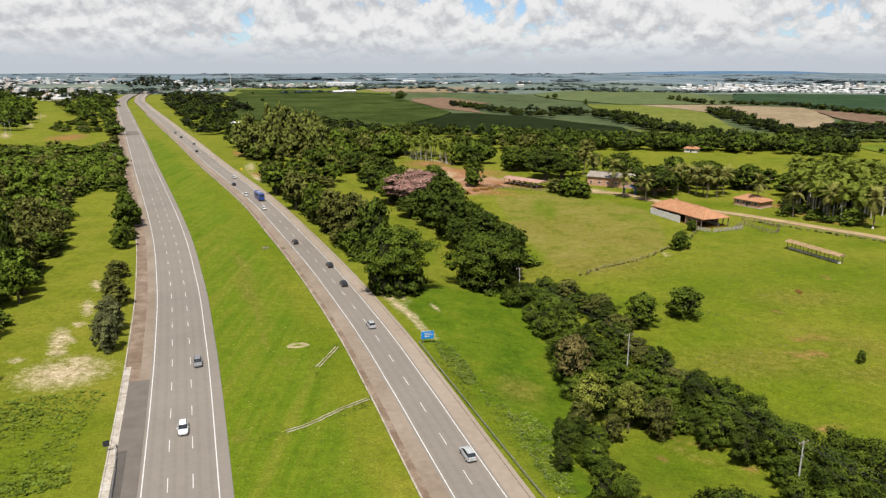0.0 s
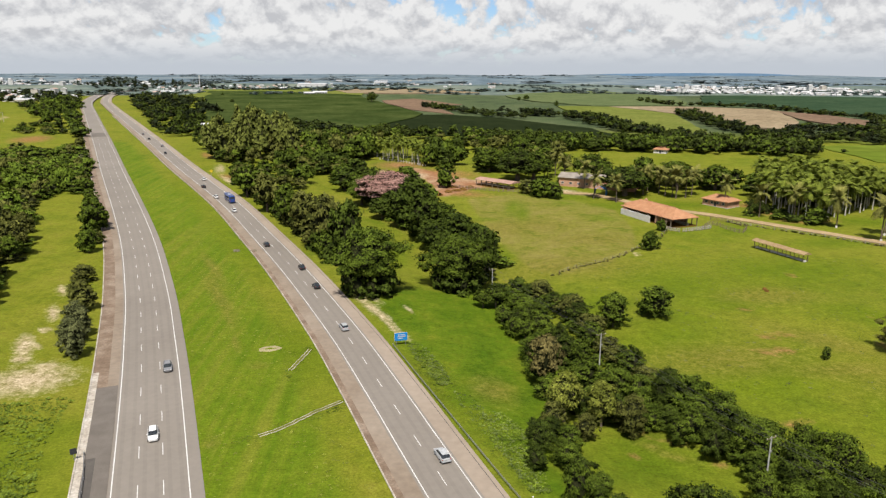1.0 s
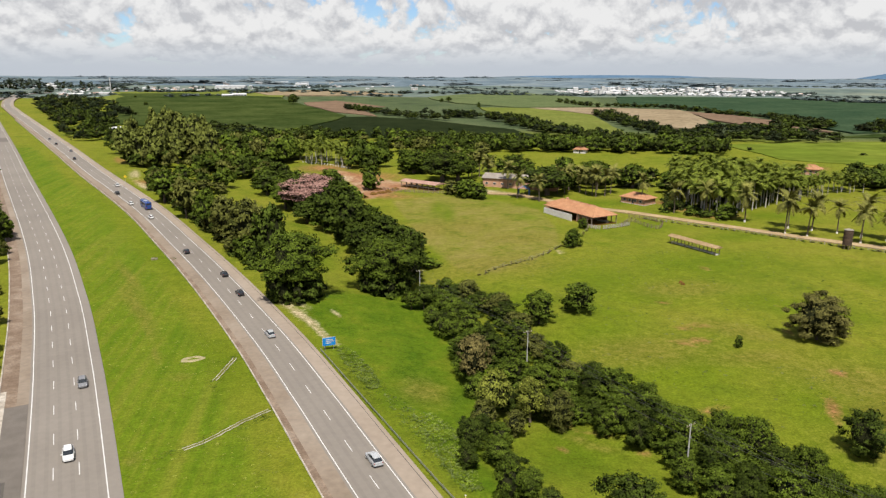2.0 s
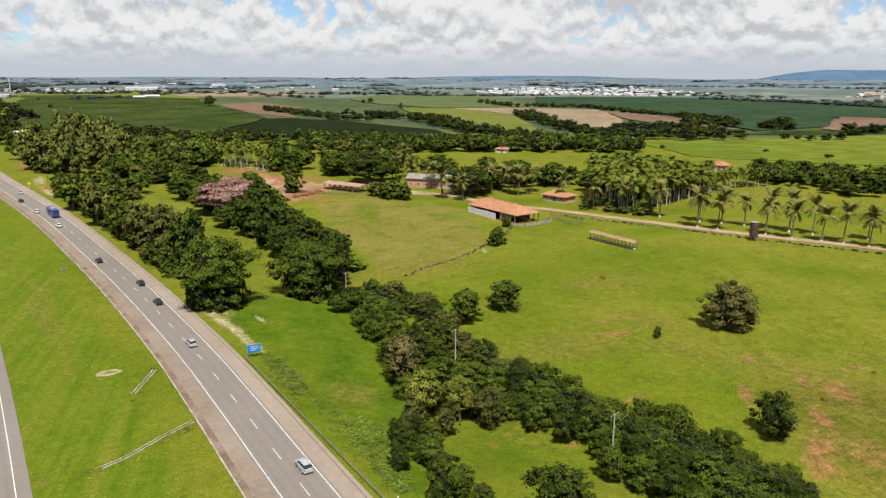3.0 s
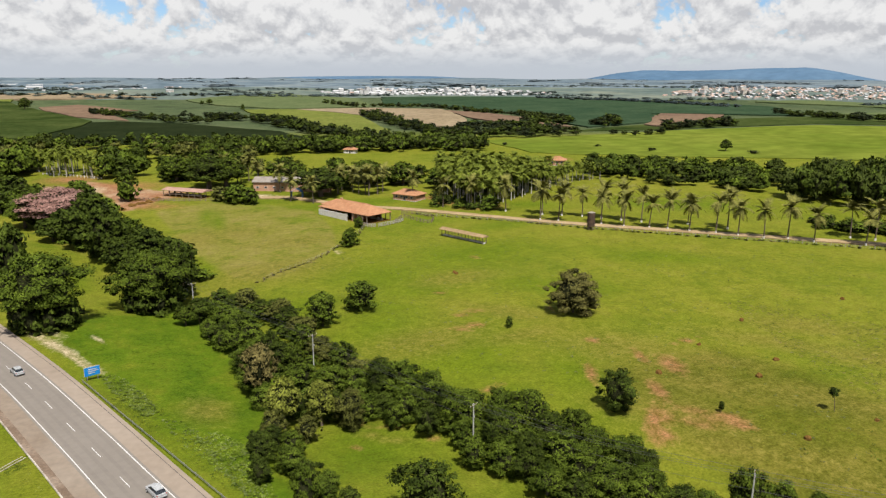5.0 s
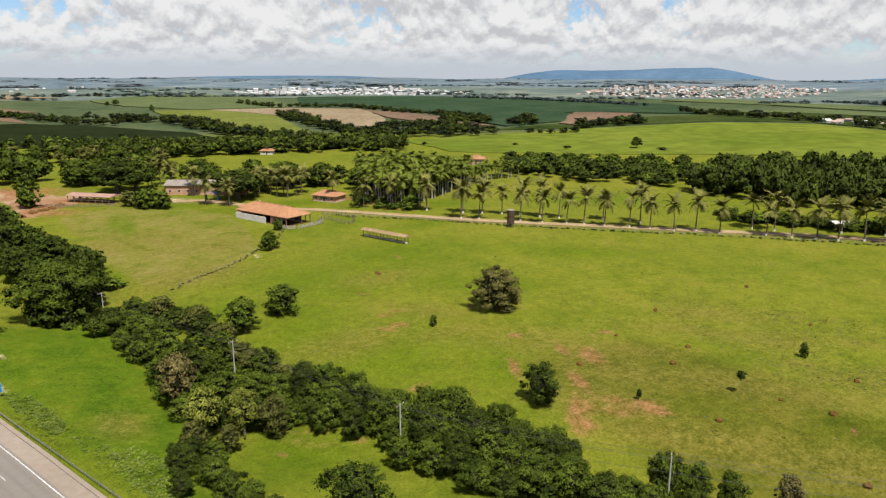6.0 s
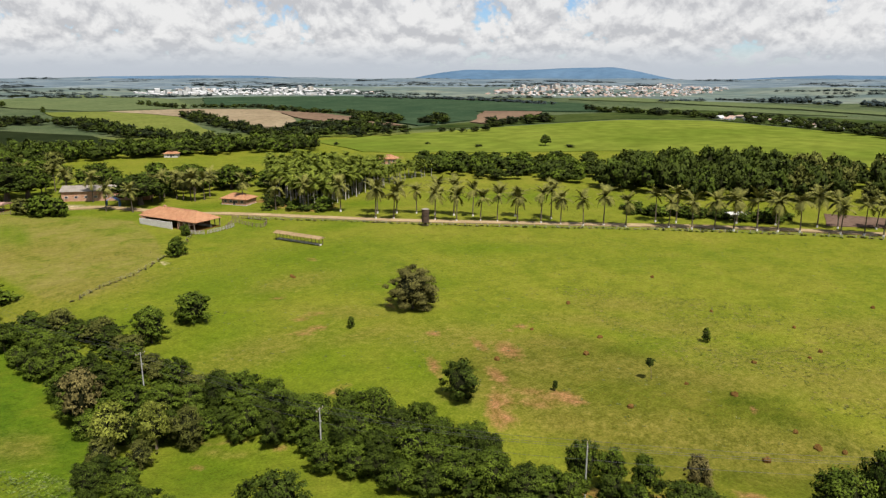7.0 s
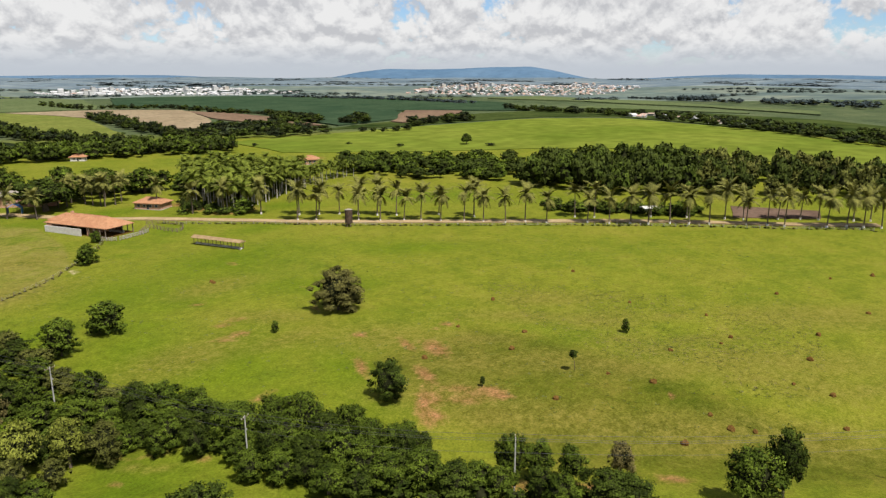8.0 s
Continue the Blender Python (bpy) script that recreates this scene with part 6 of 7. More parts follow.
def ridge_cap(long, rise, hip0, hip1):
    bm = bmesh.new()
    limb(bm, (-long / 2 + hip0, 0, rise + 0.04), (long / 2 - hip1, 0, rise + 0.04), 0.16, 0.16, 8)
    return bm


def tile_rows(long, wide, rise, hip0, hip1, pitch=0.9):
    """The raised rolls of clay tiles that run from ridge to eaves."""
    bm = bmesh.new()
    a, b = long / 2, wide / 2
    x = -a + 0.4
    while x < a - 0.3:
        s = min(1.0, (x + a) / max(hip0, 0.01), (a - x) / max(hip1, 0.01))
        for side in (-1, 1):
            limb(bm, (x, side * b, 0.02), (x, side * b * (1 - s), rise * s + 0.02), 0.07, 0.07, 4)
        x += pitch
    return bm


def place(root, x, y, turn, sink=0.0):
    root.matrix_basis = pose(x, y, height(x, y) - sink, 0, 0, turn)
    return root


def build_stable():
    root = place(new("farm_shed"), 98.4, 272.8, -69.5)
    roof = part("roof", roof_mesh(32, 13.0, 3.0, 7, 6), ROOF_TILE, root, "orange clay tile hipped roof")
    roof.location = (-2.5, 0, 3.5)
    part("ridge_cap", ridge_cap(32, 3.0, 7, 6), ROOF_TILE, roof)
    tagged(part("tiling", tile_rows(32, 13.0, 3.0, 7, 6, 0.6), ROOF_TILE, roof), kind="stuff")
    low = part("roof", roof_mesh(9, 11, 2.0, 4, 4), ROOF_TILE, root, "smaller clay tile roof over the end room")
    low.location = (-14.0, 0.5, 4.3)
    tagged(part("tiling", tile_rows(9, 11, 2.0, 4, 4), ROOF_TILE, low), kind="stuff")
    slab("wall", WHITEWASH, root, -7.5, -7.4, 1.1, 18.5, 0.25, 3.2, label="long stained whitewashed wall")
    slab("wall", BRICK, root, -17.3, 0, 1.5, 0.25, 12.4, 3.0, label="brick end wall")
    slab("wall", BRICK, root, -15.8, -6.3, 1.5, 2.9, 0.25, 3.0)
    slab("wall", BRICK, root, -5.0, 6.3, 1.5, 24.5, 0.25, 3.0)
    slab("wall", BRICK, root, 3.4, 0, 1.5, 0.25, 12.4, 3.0)
    slab("floor_slab", SOIL, root, -2.5, 0, -0.15, 30.0, 12.6, 0.5)
    for x in (4.5, 7.2, 9.9, 12.6):
        for y in (-6.3, 6.3):
            slab("post", WOOD, root, x, y, 1.7, 0.28, 0.28, 3.5)
    for x in (-12, -6, 0):
        slab("post", WOOD, root, x, -6.9, 1.5, 0.22, 0.22, 3.0)
    slab("beam", WOOD, root, 8.6, -6.3, 3.35, 8.8, 0.2, 0.22)
    slab("beam", WOOD, root, 8.6, 6.3, 3.35, 8.8, 0.2, 0.22)
    slab("chimney_stack", BRICK, root, -11.2, 0.6, 6.4, 0.9, 0.9, 1.3)
    slab("manger", GREY_WOOD, root, 8.4, 2.5, 0.6, 7, 0.9, 0.8)
    tagged(root, "long open farm shed with orange clay tile roof and whitewashed wall", "shed")


def build_house(x, y, turn, long, wide, high, rise, roof_mat, wall_mat, label, windows=4, hip=4.0, door=True, window_mat=None):
    root = place(new("farm_house"), x, y, turn)
    roof = part("roof", roof_mesh(long + 1.6, wide + 1.6, rise, hip, hip), roof_mat, root)
    roof.location = (0, 0, high)
    part("ridge_cap", ridge_cap(long + 1.6, rise, hip, hip), roof_mat, roof)
    tagged(part("tiling", tile_rows(long + 1.6, wide + 1.6, rise, hip, hip), roof_mat, roof), kind="stuff")
    for cy in (-wide / 2, wide / 2):
        slab("wall", wall_mat, root, 0, cy, high / 2 - 0.2, long, 0.22, high + 0.4)
    for cx in (-long / 2, long / 2):
        slab("wall", wall_mat, root, cx, 0, high / 2 - 0.2, 0.22, wide - 0.24, high + 0.4)
    for i in range(windows):
        cx = -long / 2 + long * (i + 0.7) / (windows + 0.4)
        w = slab("window", WHITEWASH, root, cx, -wide / 2 - 0.12, high * 0.58, 1.5, 0.10, 1.2)
        slab("pane", window_mat or DARK_VOID, w, cx, -wide / 2 - 0.17, high * 0.58, 1.2, 0.06, 0.95)
    if door:
        slab("door", DARK_VOID, root, 0.2, -wide / 2 - 0.13, 1.0, 1.1, 0.08, 2.1)
    slab("plinth", CONCRETE, root, 0, 0, -0.15, long + 0.5, wide + 0.5, 0.5)
    return tagged(root, label, "house")


def build_barn():
    root = place(new("brick_barn"), 92.1, 349.5, -29.5)
    long, wide, high, rise = 38.0, 10.0, 4.6, 1.9
    roof = part("roof", roof_mesh(long + 1.4, wide + 1.6, rise, 0.01, 0.01), ROOF_GREY, root, "grey fibre cement gable roof")
    roof.location = (0, 0, high)
    part("ridge_cap", ridge_cap(long + 1.4, rise, 0.01, 0.01), ROOF_GREY, roof)
    tagged(part("sheeting", tile_rows(long + 1.4, wide + 1.6, rise, 0.01, 0.01, 1.4), ROOF_GREY, roof), kind="stuff")
    for cy in (-wide / 2, wide / 2):
        slab("wall", BRICK, root, 0, cy, high / 2 - 0.2, long, 0.25, high + 0.4)
    for cx in (-long / 2, long / 2):
        bm = bmesh.new()
        q = []
        for dx in (-0.12, 0.12):
            q.append([bm.verts.new((cx + dx, y, z)) for y, z in ((-wide / 2 + 0.13, -0.4), (wide / 2 - 0.13, -0.4), (wide / 2 - 0.13, high), (0, high + rise * 0.86), (-wide / 2 + 0.13, high))])
        bm.faces.new(q[0][::-1])
        bm.faces.new(q[1])
        for i in range(5):
            bm.faces.new((q[0][i], q[0][(i + 1) % 5], q[1][(i + 1) % 5], q[1][i]))
        part("wall", bm, BRICK, root)
    for i in range(9):
        x = -17 + i * 4.2
        w = slab("window", WHITEWASH, root, x, -wide / 2 - 0.14, 1.9, 1.5, 0.1, 1.1)
        slab("pane", DARK_VOID, w, x, -wide / 2 - 0.19, 1.9, 1.2, 0.06, 0.85)
    slab("awning", ROOF_OLD, root, 9, -wide / 2 - 1.4, 2.6, 9.5, 2.6, 0.12, label="pale lean-to roof")
    for x in (5, 9, 13):
        slab("post", WOOD, root, x, -wide / 2 - 2.5, 1.3, 0.18, 0.18, 2.6)
    tagged(root, "long red brick barn with grey sheet roof and small windows", "barn")


def build_open_shed():
    root = place(new("cattle_shed"), 41.5, 353.5, -47)
    roof = part("roof", roof_mesh(24, 8.5, 0.9, 0.01, 0.01, 0.12), ROOF_OLD, root, "faded pinkish sheet roof")
    roof.location = (0, 0, 3.0)
    tagged(part("sheeting", tile_rows(24, 8.5, 0.9, 0.01, 0.01, 1.2), ROOF_OLD, roof), kind="stuff")
    for i in range(7):
        for y in (-3.7, 0.0, 3.7):
            slab("post", WOOD, root, -11 + i * 3.65, y, 1.5, 0.22, 0.22, 3.0 + (0.8 if y == 0 else 0))
    for y in (-3.7, 3.7):
        slab("rail", WOOD, root, 0, y, 1.2, 22.4, 0.10, 0.16)
    slab("manger", GREY_WOOD, root, 0, 1.6, 0.5, 18, 0.8, 0.8)
    slab("floor_slab", SOIL, root, 0, 0, -0.1, 23, 8, 0.4)
    tagged(root, "open cattle shed with faded pinkish roof beside bare red yard", "shed")


def build_feeder():
    root = place(new("feed_trough"), 119.0, 219.0, -71)
    roof = part("roof", roof_mesh(21.5, 3.4, 0.7, 0.01, 0.01, 0.1), ROOF_BROWN, root, "narrow weathered brown tile roof")
    roof.location = (0, 0, 2.6)
    tagged(part("tiling", tile_rows(21.5, 3.4, 0.7, 0.01, 0.01, 0.7), ROOF_BROWN, roof), kind="stuff")
    for i in range(7):
        for y in (-1.0, 1.0):
            slab("post", WOOD, root, -10 + i * 3.33, y, 1.1, 0.16, 0.16, 3.0)
    bm = bmesh.new()
    for y in (-0.45, 0.45):
        box(bm, 0, y, 0.36, 20, 0.10, 0.34)
    box(bm, 0, 0, 0.22, 20, 0.9, 0.10)
    for x in (-9.9, -3.3, 3.3, 9.9):
        box(bm, x, 0, 0.2, 0.25, 1.0, 0.5)
    part("trough", bm, WHITEWASH, root, "long pale feed trough")
    slab("rail", WOOD, root, 0, -1.0, 1.15, 20.4, 0.06, 0.08)
    slab("rail", WOOD, root, 0, 1.0, 1.15, 20.4, 0.06, 0.08)
    tagged(root, "long roofed cattle feed trough standing on the pasture", "feed trough")


def build_tank():
    x, y = 169.2, 209.7
    root = place(new("water_tank"), x, y, 20)
    bm = bmesh.new()
    bmesh.ops.create_cone(bm, cap_ends=True, segments=24, radius1=1.45, radius2=1.45, depth=5.2, matrix=Matrix.Translation((0, 0, 4.0)))
    part("barrel", bm, RUST, root)
    for z in (1.5, 2.8, 4.1, 5.4, 6.55):
        bm = bmesh.new()
        bmesh.ops.create_cone(bm, cap_ends=True, segments=24, radius1=1.5, radius2=1.5, depth=0.12, matrix=Matrix.Translation((0, 0, z)))
        part("hoop", bm, RUST, root)
    bm = bmesh.new()
    bmesh.ops.create_cone(bm, cap_ends=True, segments=24, radius1=1.55, radius2=0.5, depth=0.35, matrix=Matrix.Translation((0, 0, 6.85)))
    part("lid", bm, ROOF_GREY, root, "weathered pale lid")
    for i in range(6):
        a = i * math.pi / 3
        slab("leg", WOOD, root, 1.2 * math.cos(a), 1.2 * math.sin(a), 0.6, 0.2, 0.2, 1.8)
    tagged(root, "dark rusty water tank standing beside the farm road", "water tank")


build_stable()
build_house(135.2, 303.2, -58, 12.5, 8.5, 2.8, 2.0, ROOF_TILE, BRICK, "small brick house with orange hipped tile roof")
build_barn()
build_open_shed()
build_feeder()
build_tank()
build_house(168, 478, -35, 8.5, 5.5, 2.6, 1.5, ROOF_TILE, WHITEWASH, "small white house with red tile roof in a meadow", 2, 2.4)
build_house(263, 362, -40, 10, 8, 3.2, 2.2, ROOF_TILE, BRICK, "house with orange tile roof above the palms", 3)
build_house(-72.9, 479.6, -30, 14, 8, 4.0, 2.4, ROOF_TILE, BRICK, "reddish house half hidden among trees", 3)
hall = build_house(276.5, 139.5, -32, 6.0, 3.5, 2.0, 0.5, WHITEWASH, WHITEWASH, "low white hut behind the palm row", 2, 0.01)
build_house(-193.9, 650.8, 20, 4, 4, 4.0, 0.8, WHITEWASH, WHITEWASH, "small white building among trees beside the highway", 2, 2.0)
tent = place(new("blue_tent"), 88, 328.8, -25)
bm = bmesh.new()
limb(bm, (0, -2.0, 2.3), (0, 2.0, 2.3), 0.06, 0.06)
for s in (-1, 1):
    q = [bm.verts.new(p) for p in ((0, -2.1, 3.0), (0, 2.1, 3.0), (s * 2.4, 2.1, 1.9), (s * 2.4, -2.1, 1.9), (s * 2.5, 2.1, 0.1), (s * 2.5, -2.1, 0.1))]
    bm.faces.new((q[0], q[1], q[2], q[3]))
    bm.faces.new((q[3], q[2], q[4], q[5]))
part("canopy", bm, TARP, tent)
for x in (-2.3, 2.3):
    for y in (-2.0, 2.0):
        slab("pole", STEEL, tent, x, y, 1.0, 0.08, 0.08, 2.0)
tent.matrix_basis = tent.matrix_basis @ Matrix.Diagonal((1.1, 1.1, 1.5, 1))
tagged(tent, "blue tarpaulin shelter beside the dirt road", "tent")

# fences
CROSS_FENCE = [(94.5, 258), (92, 251), (77.5, 232), (63.6, 217.4), (50, 209), (41, 202)]
ROAD_FENCE = [(123.6, 269.1), (136.5, 254.8), (148.9, 240.2), (163, 220.9), (177.8, 203.8), (192.9, 187.7), (209, 173), (225, 158.3), (239.6, 142.9),
    (253.5, 127.5), (267.8, 108.6), (283.2, 85.7), (296.1, 68), (301.1, 56.3)]
Woodland(SPARSE_TEMPLATES).along(CROSS_FENCE, 1.5, 0.6, (0.2, 0.6), (0.7, 1.5), True).done("scrub", ["brown", "olive", "brown"], "dry brown weeds along the paddock fence")
Woodland(SPARSE_TEMPLATES).along(ROAD_FENCE, 2.2, 0.8, (0.3, 0.9), (1.2, 2.6), True).done("scrub", ["olive", "brown", "weed"], "low weedy growth along the road fence")
CORRAL = [(108.7, 257.6), (115.8, 265.5), (117.8, 257), (120.6, 250.5), (126.3, 259.5), (123.6, 269.1), (118.2, 273.5)]


def tube(points, r, sides=5):
    """One unbroken round bar through points."""
    bm = bmesh.new()
    rings = []
    for i, p in enumerate(points):
        d = Vector(points[min(i + 1, len(points) - 1)]) - Vector(points[max(i - 1, 0)])
        q = d.to_track_quat("Z", "Y")
        rings.append([bm.verts.new(Vector(p) + q @ Vector((r * math.cos(j * 2 * math.pi / sides), r * math.sin(j * 2 * math.pi / sides), 0))) for j in range(sides)])
    for a, b in zip(rings, rings[1:]):
        for j in range(sides):
            bm.faces.new((a[j], a[(j + 1) % sides], b[(j + 1) % sides], b[j]))
    bm.faces.new(rings[0][::-1])
    bm.faces.new(rings[-1])
    return bm


def fence(points, step, tall, rails, mat, label, thick=0.14, rail=0.05):
    """Posts at even steps with rails or wires from post to post."""
    line = spline(points, step)
    root = new("fence")
    x0, y0 = line[0]
    root.location = (x0, y0, height(x0, y0))
    post = bmesh.new()
    box(post, 0, 0, tall / 2 - 0.2, thick, thick, tall + 0.4)
    me = None
    tops = []
    for x, y in line:
        if me is None:
            ob = part("post", post, mat, root)
            me = ob.data
        else:
            ob = part("post", me, mat, root)
        z = height(x, y) - root.location.z
        ob.location = (x - x0, y - y0, z)
        ob.rotation_euler = (random.uniform(-0.05, 0.05), random.uniform(-0.05, 0.05), random.uniform(0, 1.5))
        tops.append((x - x0, y - y0, z))
    for k in range(rails):
        up = tall * (k + 0.8) / (rails + 0.2)
        part("rail" if rail > 0.03 else "wire", tube([(a[0], a[1], a[2] + up) for a in tops], rail), mat if rail > 0.03 else STEEL, root)
    return tagged(root, label, "fence")


fence(CROSS_FENCE, 4.0, 1.2, 3, WOOD, "thin wire fence across the pasture", 0.12, 0.012)
fence(ROAD_FENCE, 4.5, 1.2, 3, GREY_WOOD, "wire fence with grey posts along the dirt road", 0.18, 0.02)
fence(CORRAL, 2.2, 1.6, 4, WOOD, "weathered wooden corral fence beside the shed", 0.18, 0.05)
fence([(99.5, 253.0), (104.5, 254.8), (109.5, 257.0), (113.5, 259.5)], 1.6, 1.5, 4, GREY_WOOD, "pale wooden rails at the open shed end", 0.18, 0.08)
fence([(93.6, 259.2), (96.0, 254.5), (99.3, 252.8)], 1.6, 1.5, 4, GREY_WOOD, "pale wooden rails in front of the shed", 0.18, 0.08)
fence([(20, 352), (30, 345), (45, 338), (55, 336)], 2.4, 1.5, 3, WOOD, "brown wooden fence round the red yard", 0.2, 0.07)

fence([(-22.5, 451.6), (-8.5, 439), (7.4, 420.1)], 2.6, 1.2, 1, WHITEWASH, "low fence of white posts behind the farm yard", 0.3, 0.04)

# poles and cables
POLES = [(4.6, 258.1), (21.5, 190.2), (38.6, 137.2), (54.1, 95.4), (78.3, 58.7)]


def pole(x, y, turn, tall=9.5):
    root = place(new("power_pole"), x, y, turn)
    bm = bmesh.new()
    limb(bm, (0, 0, -0.8), (0, 0, tall), 0.16, 0.10, 10)
    part("shaft", bm, CONCRETE, root)
    slab("crossarm", WOOD, root, 0, 0, tall - 0.35, 2.1, 0.09, 0.10)
    for dx in (-1.0, -0.35, 1.0):
        bm = bmesh.new()
        bmesh.ops.create_cone(bm, cap_ends=True, segments=8, radius1=0.05, radius2=0.03, depth=0.22, matrix=Matrix.Translation((dx, 0, tall - 0.15)))
        part("insulator", bm, WHITEWASH, root)
    slab("bracket", STEEL, root, 0.18, 0, tall - 2.6, 0.5, 0.08, 0.3)
    return tagged(root, "pale concrete power pole with a wooden crossarm", "power pole")


ends = POLES + [(122.0, 14.0)]
for i, (x, y) in enumerate(ends):
    ax, ay = ends[max(0, i - 1)]
    bx, by = ends[min(len(ends) - 1, i + 1)]
    pole(x, y, math.degrees(math.atan2(by - ay, bx - ax)) + 90)
for (ax, ay), (bx, by) in zip(ends, ends[1:]):
    d = Vector((bx - ax, by - ay)).normalized()
    for off, drop in ((-1.0, 0.02), (-0.35, 0.02), (1.0, 0.02), (0.0, 2.6)):
        points = []
        for i in range(13):
            u = i / 12
            z = (height(ax, ay) * (1 - u) + height(bx, by) * u) + 9.5 - drop - 1.6 * 4 * u * (1 - u) * 0.6
            points.append((ax + (bx - ax) * u - d.y * off, ay + (by - ay) * u + d.x * off, z))
        tagged(part("power_cable", tube(points, 0.022, 4), CABLE), "thin black cable hanging between power poles", "cable", "cables of the power line")

# sign, rails, gutters, drains
sign = place(new("road_sign"), -3.5, 150.3, 14)
slab("board", BLUE_SIGN, sign, 0, 0, 2.0, 2.9, 0.06, 1.8)
slab("border", PAINT, sign, 0, 0.05, 2.0, 3.0, 0.03, 1.9)
for i, (w, z, x) in enumerate(((1.6, 2.45, 0.1), (2.0, 2.05, 0.2), (1.2, 1.65, -0.1))):
    slab("text_bar", PAINT, sign, x, -0.045, z, w, 0.03, 0.16)
for x in (-1.0, 1.0):
    slab("leg", STEEL, sign, x, 0.1, 0.8, 0.10, 0.10, 2.2)
tagged(sign, "blue road sign with white lines on two steel legs", "road sign")


YELLOW = material("yellow sign face", [(0.72, 0.50, 0.03), (0.85, 0.62, 0.05)], scale=0.5, rough=0.4)
warning = place(new("road_sign"), -110.8, 386.4, 24)
bm = bmesh.new()
bmesh.ops.create_cube(bm, size=1, matrix=Matrix.Translation((0, 0, 2.7)) @ Matrix.Rotation(math.pi / 4, 4, "Y") @ Matrix.Diagonal((1.3, 0.05, 1.3, 1)))
part("board", bm, YELLOW, warning)
slab("leg", STEEL, warning, 0, 0.08, 1.2, 0.12, 0.12, 3.0)
tagged(warning, "yellow diamond warning sign on a steel post", "road sign")


def street_lamp(x, y, turn):
    root = place(new("street_lamp"), x, y, turn)
    bm = bmesh.new()
    limb(bm, (0, 0, -0.5), (0, 0, 9.5), 0.16, 0.10, 8)
    part("shaft", bm, CONCRETE, root)
    part("arm", tube([(0, 0, 9.3), (0.8, 0, 9.8), (1.9, 0, 9.9)], 0.07), STEEL, root)
    slab("lamp_head", CONCRETE, root, 2.1, 0, 9.85, 0.9, 0.35, 0.18, bevel=0.05)
    tagged(root, "tall slim street lamp beside a dirt lane", "street lamp", "lamps of the lane")


for x, y in ((-350.1, 570.1), (-356.9, 587.7), (-398.3, 708.7)):
    street_lamp(x, y, 200)


def guard_rail(points, label):
    line = spline(points, 2.0)
    root = new("guard_rail")
    x0, y0 = line[0]
    root.location = (x0, y0, height(x0, y0))
    bm = bmesh.new()
    rows = []
    side = sideways(line)
    for (x, y), (sx, sy) in zip(line, side):
        z = height(x, y) - root.location.z
        prof = ((0.0, 0.46), (-0.05, 0.55), (0.0, 0.62), (-0.05, 0.70), (0.0, 0.79))
        rows.append([bm.verts.new((x - x0 + sx * o, y - y0 + sy * o, z + h)) for o, h in prof] + [bm.verts.new((x - x0 + sx * 0.03, y - y0 + sy * 0.03, z + h)) for h in (0.79, 0.46)])
    for a, b in zip(rows, rows[1:]):
        for i in range(7):
            bm.faces.new((a[i], b[i], b[(i + 1) % 7], a[(i + 1) % 7]))
    part("beam", bm, STEEL, root)
    me = None
    for x, y in line[::2]:
        if me is None:
            ob = slab("post", STEEL, root, 0, 0, 0.25, 0.12, 0.12, 0.9)
            me = ob.data
        else:
            ob = part("post", me, STEEL, root)
        ob.location = (x - x0 + 0.12, y - y0, height(x, y) - root.location.z)
    tagged(root, label, "guard rail")


guard_rail([(-5.4, 149.5), (2.4, 126.3), (11.0, 100.6), (14.6, 90.0), (24.5, 62.0)], "steel guard rail along the highway shoulder")
guard_rail([(-53.5, 104.0), (-50.5, 97.0), (-46.5, 86.0), (-40.0, 68.0)], "steel guard rail beside the concrete gutter")
strip("gutter", west_line[:200], -10.9, -7.9, 0.05, GUTTER, "stained concrete gutter beside the highway", "gutter", thick=1.0)
strip("kerb", west_line[:200], -11.15, -10.9, 0.2, OLD_KERB, "pale concrete kerb of the highway gutter", "kerb", thick=1.2)
strip("gutter", east_line[:200], -8.05, -6.9, 0.09, GUTTER, "dirty concrete gutter along the grass median", "gutter", thick=1.0)
strip("joint", east_line[:150], 6.75, 6.87, 0.035, ASPHALT_NEW, "dark joint along the paved shoulder", "joint")
strip("kerb", east_line[:200], -8.28, -8.05, 0.14, OLD_KERB, "pale concrete edge of the median gutter", "kerb", thick=1.1)
strip("gutter_apron", west_line[0:23], -10.9, -9.8, 0.075, OLD_KERB, "pale concrete apron beside the highway shoulder", "apron")
strip("asphalt_patch", west_line[9:14], -9.7, -8.2, 0.09, ASPHALT_NEW, "small black asphalt repair on the shoulder", "asphalt patch")
strip("asphalt_patch", west_line[0:21], -9.8, -5.95, 0.08, ASPHALT_DARK, "dark resurfaced patch on the highway shoulder", "asphalt patch")
far_patch = int(np.argmin(np.abs(west_line[:, 1] - 590)))
strip("asphalt_patch", west_line[far_patch - 4:far_patch + 5], -5.2, 5.2, 0.045, ASPHALT_DARK, "dark resurfaced patch across the highway", "asphalt patch")
drain_a = spline([(-14, 122), (-18.9, 117.4), (-23.6, 111.9), (-27, 109.4)], 0.5)
drain_b = spline([(-23.7, 147.8), (-24.9, 142), (-26.3, 136.1)], 0.5)
DITCH = material("weedy ditch floor", [(0.105, 0.130, 0.016), (0.190, 0.175, 0.060)], scale=0.9, fine=8, rough=0.95, spec=0.0)
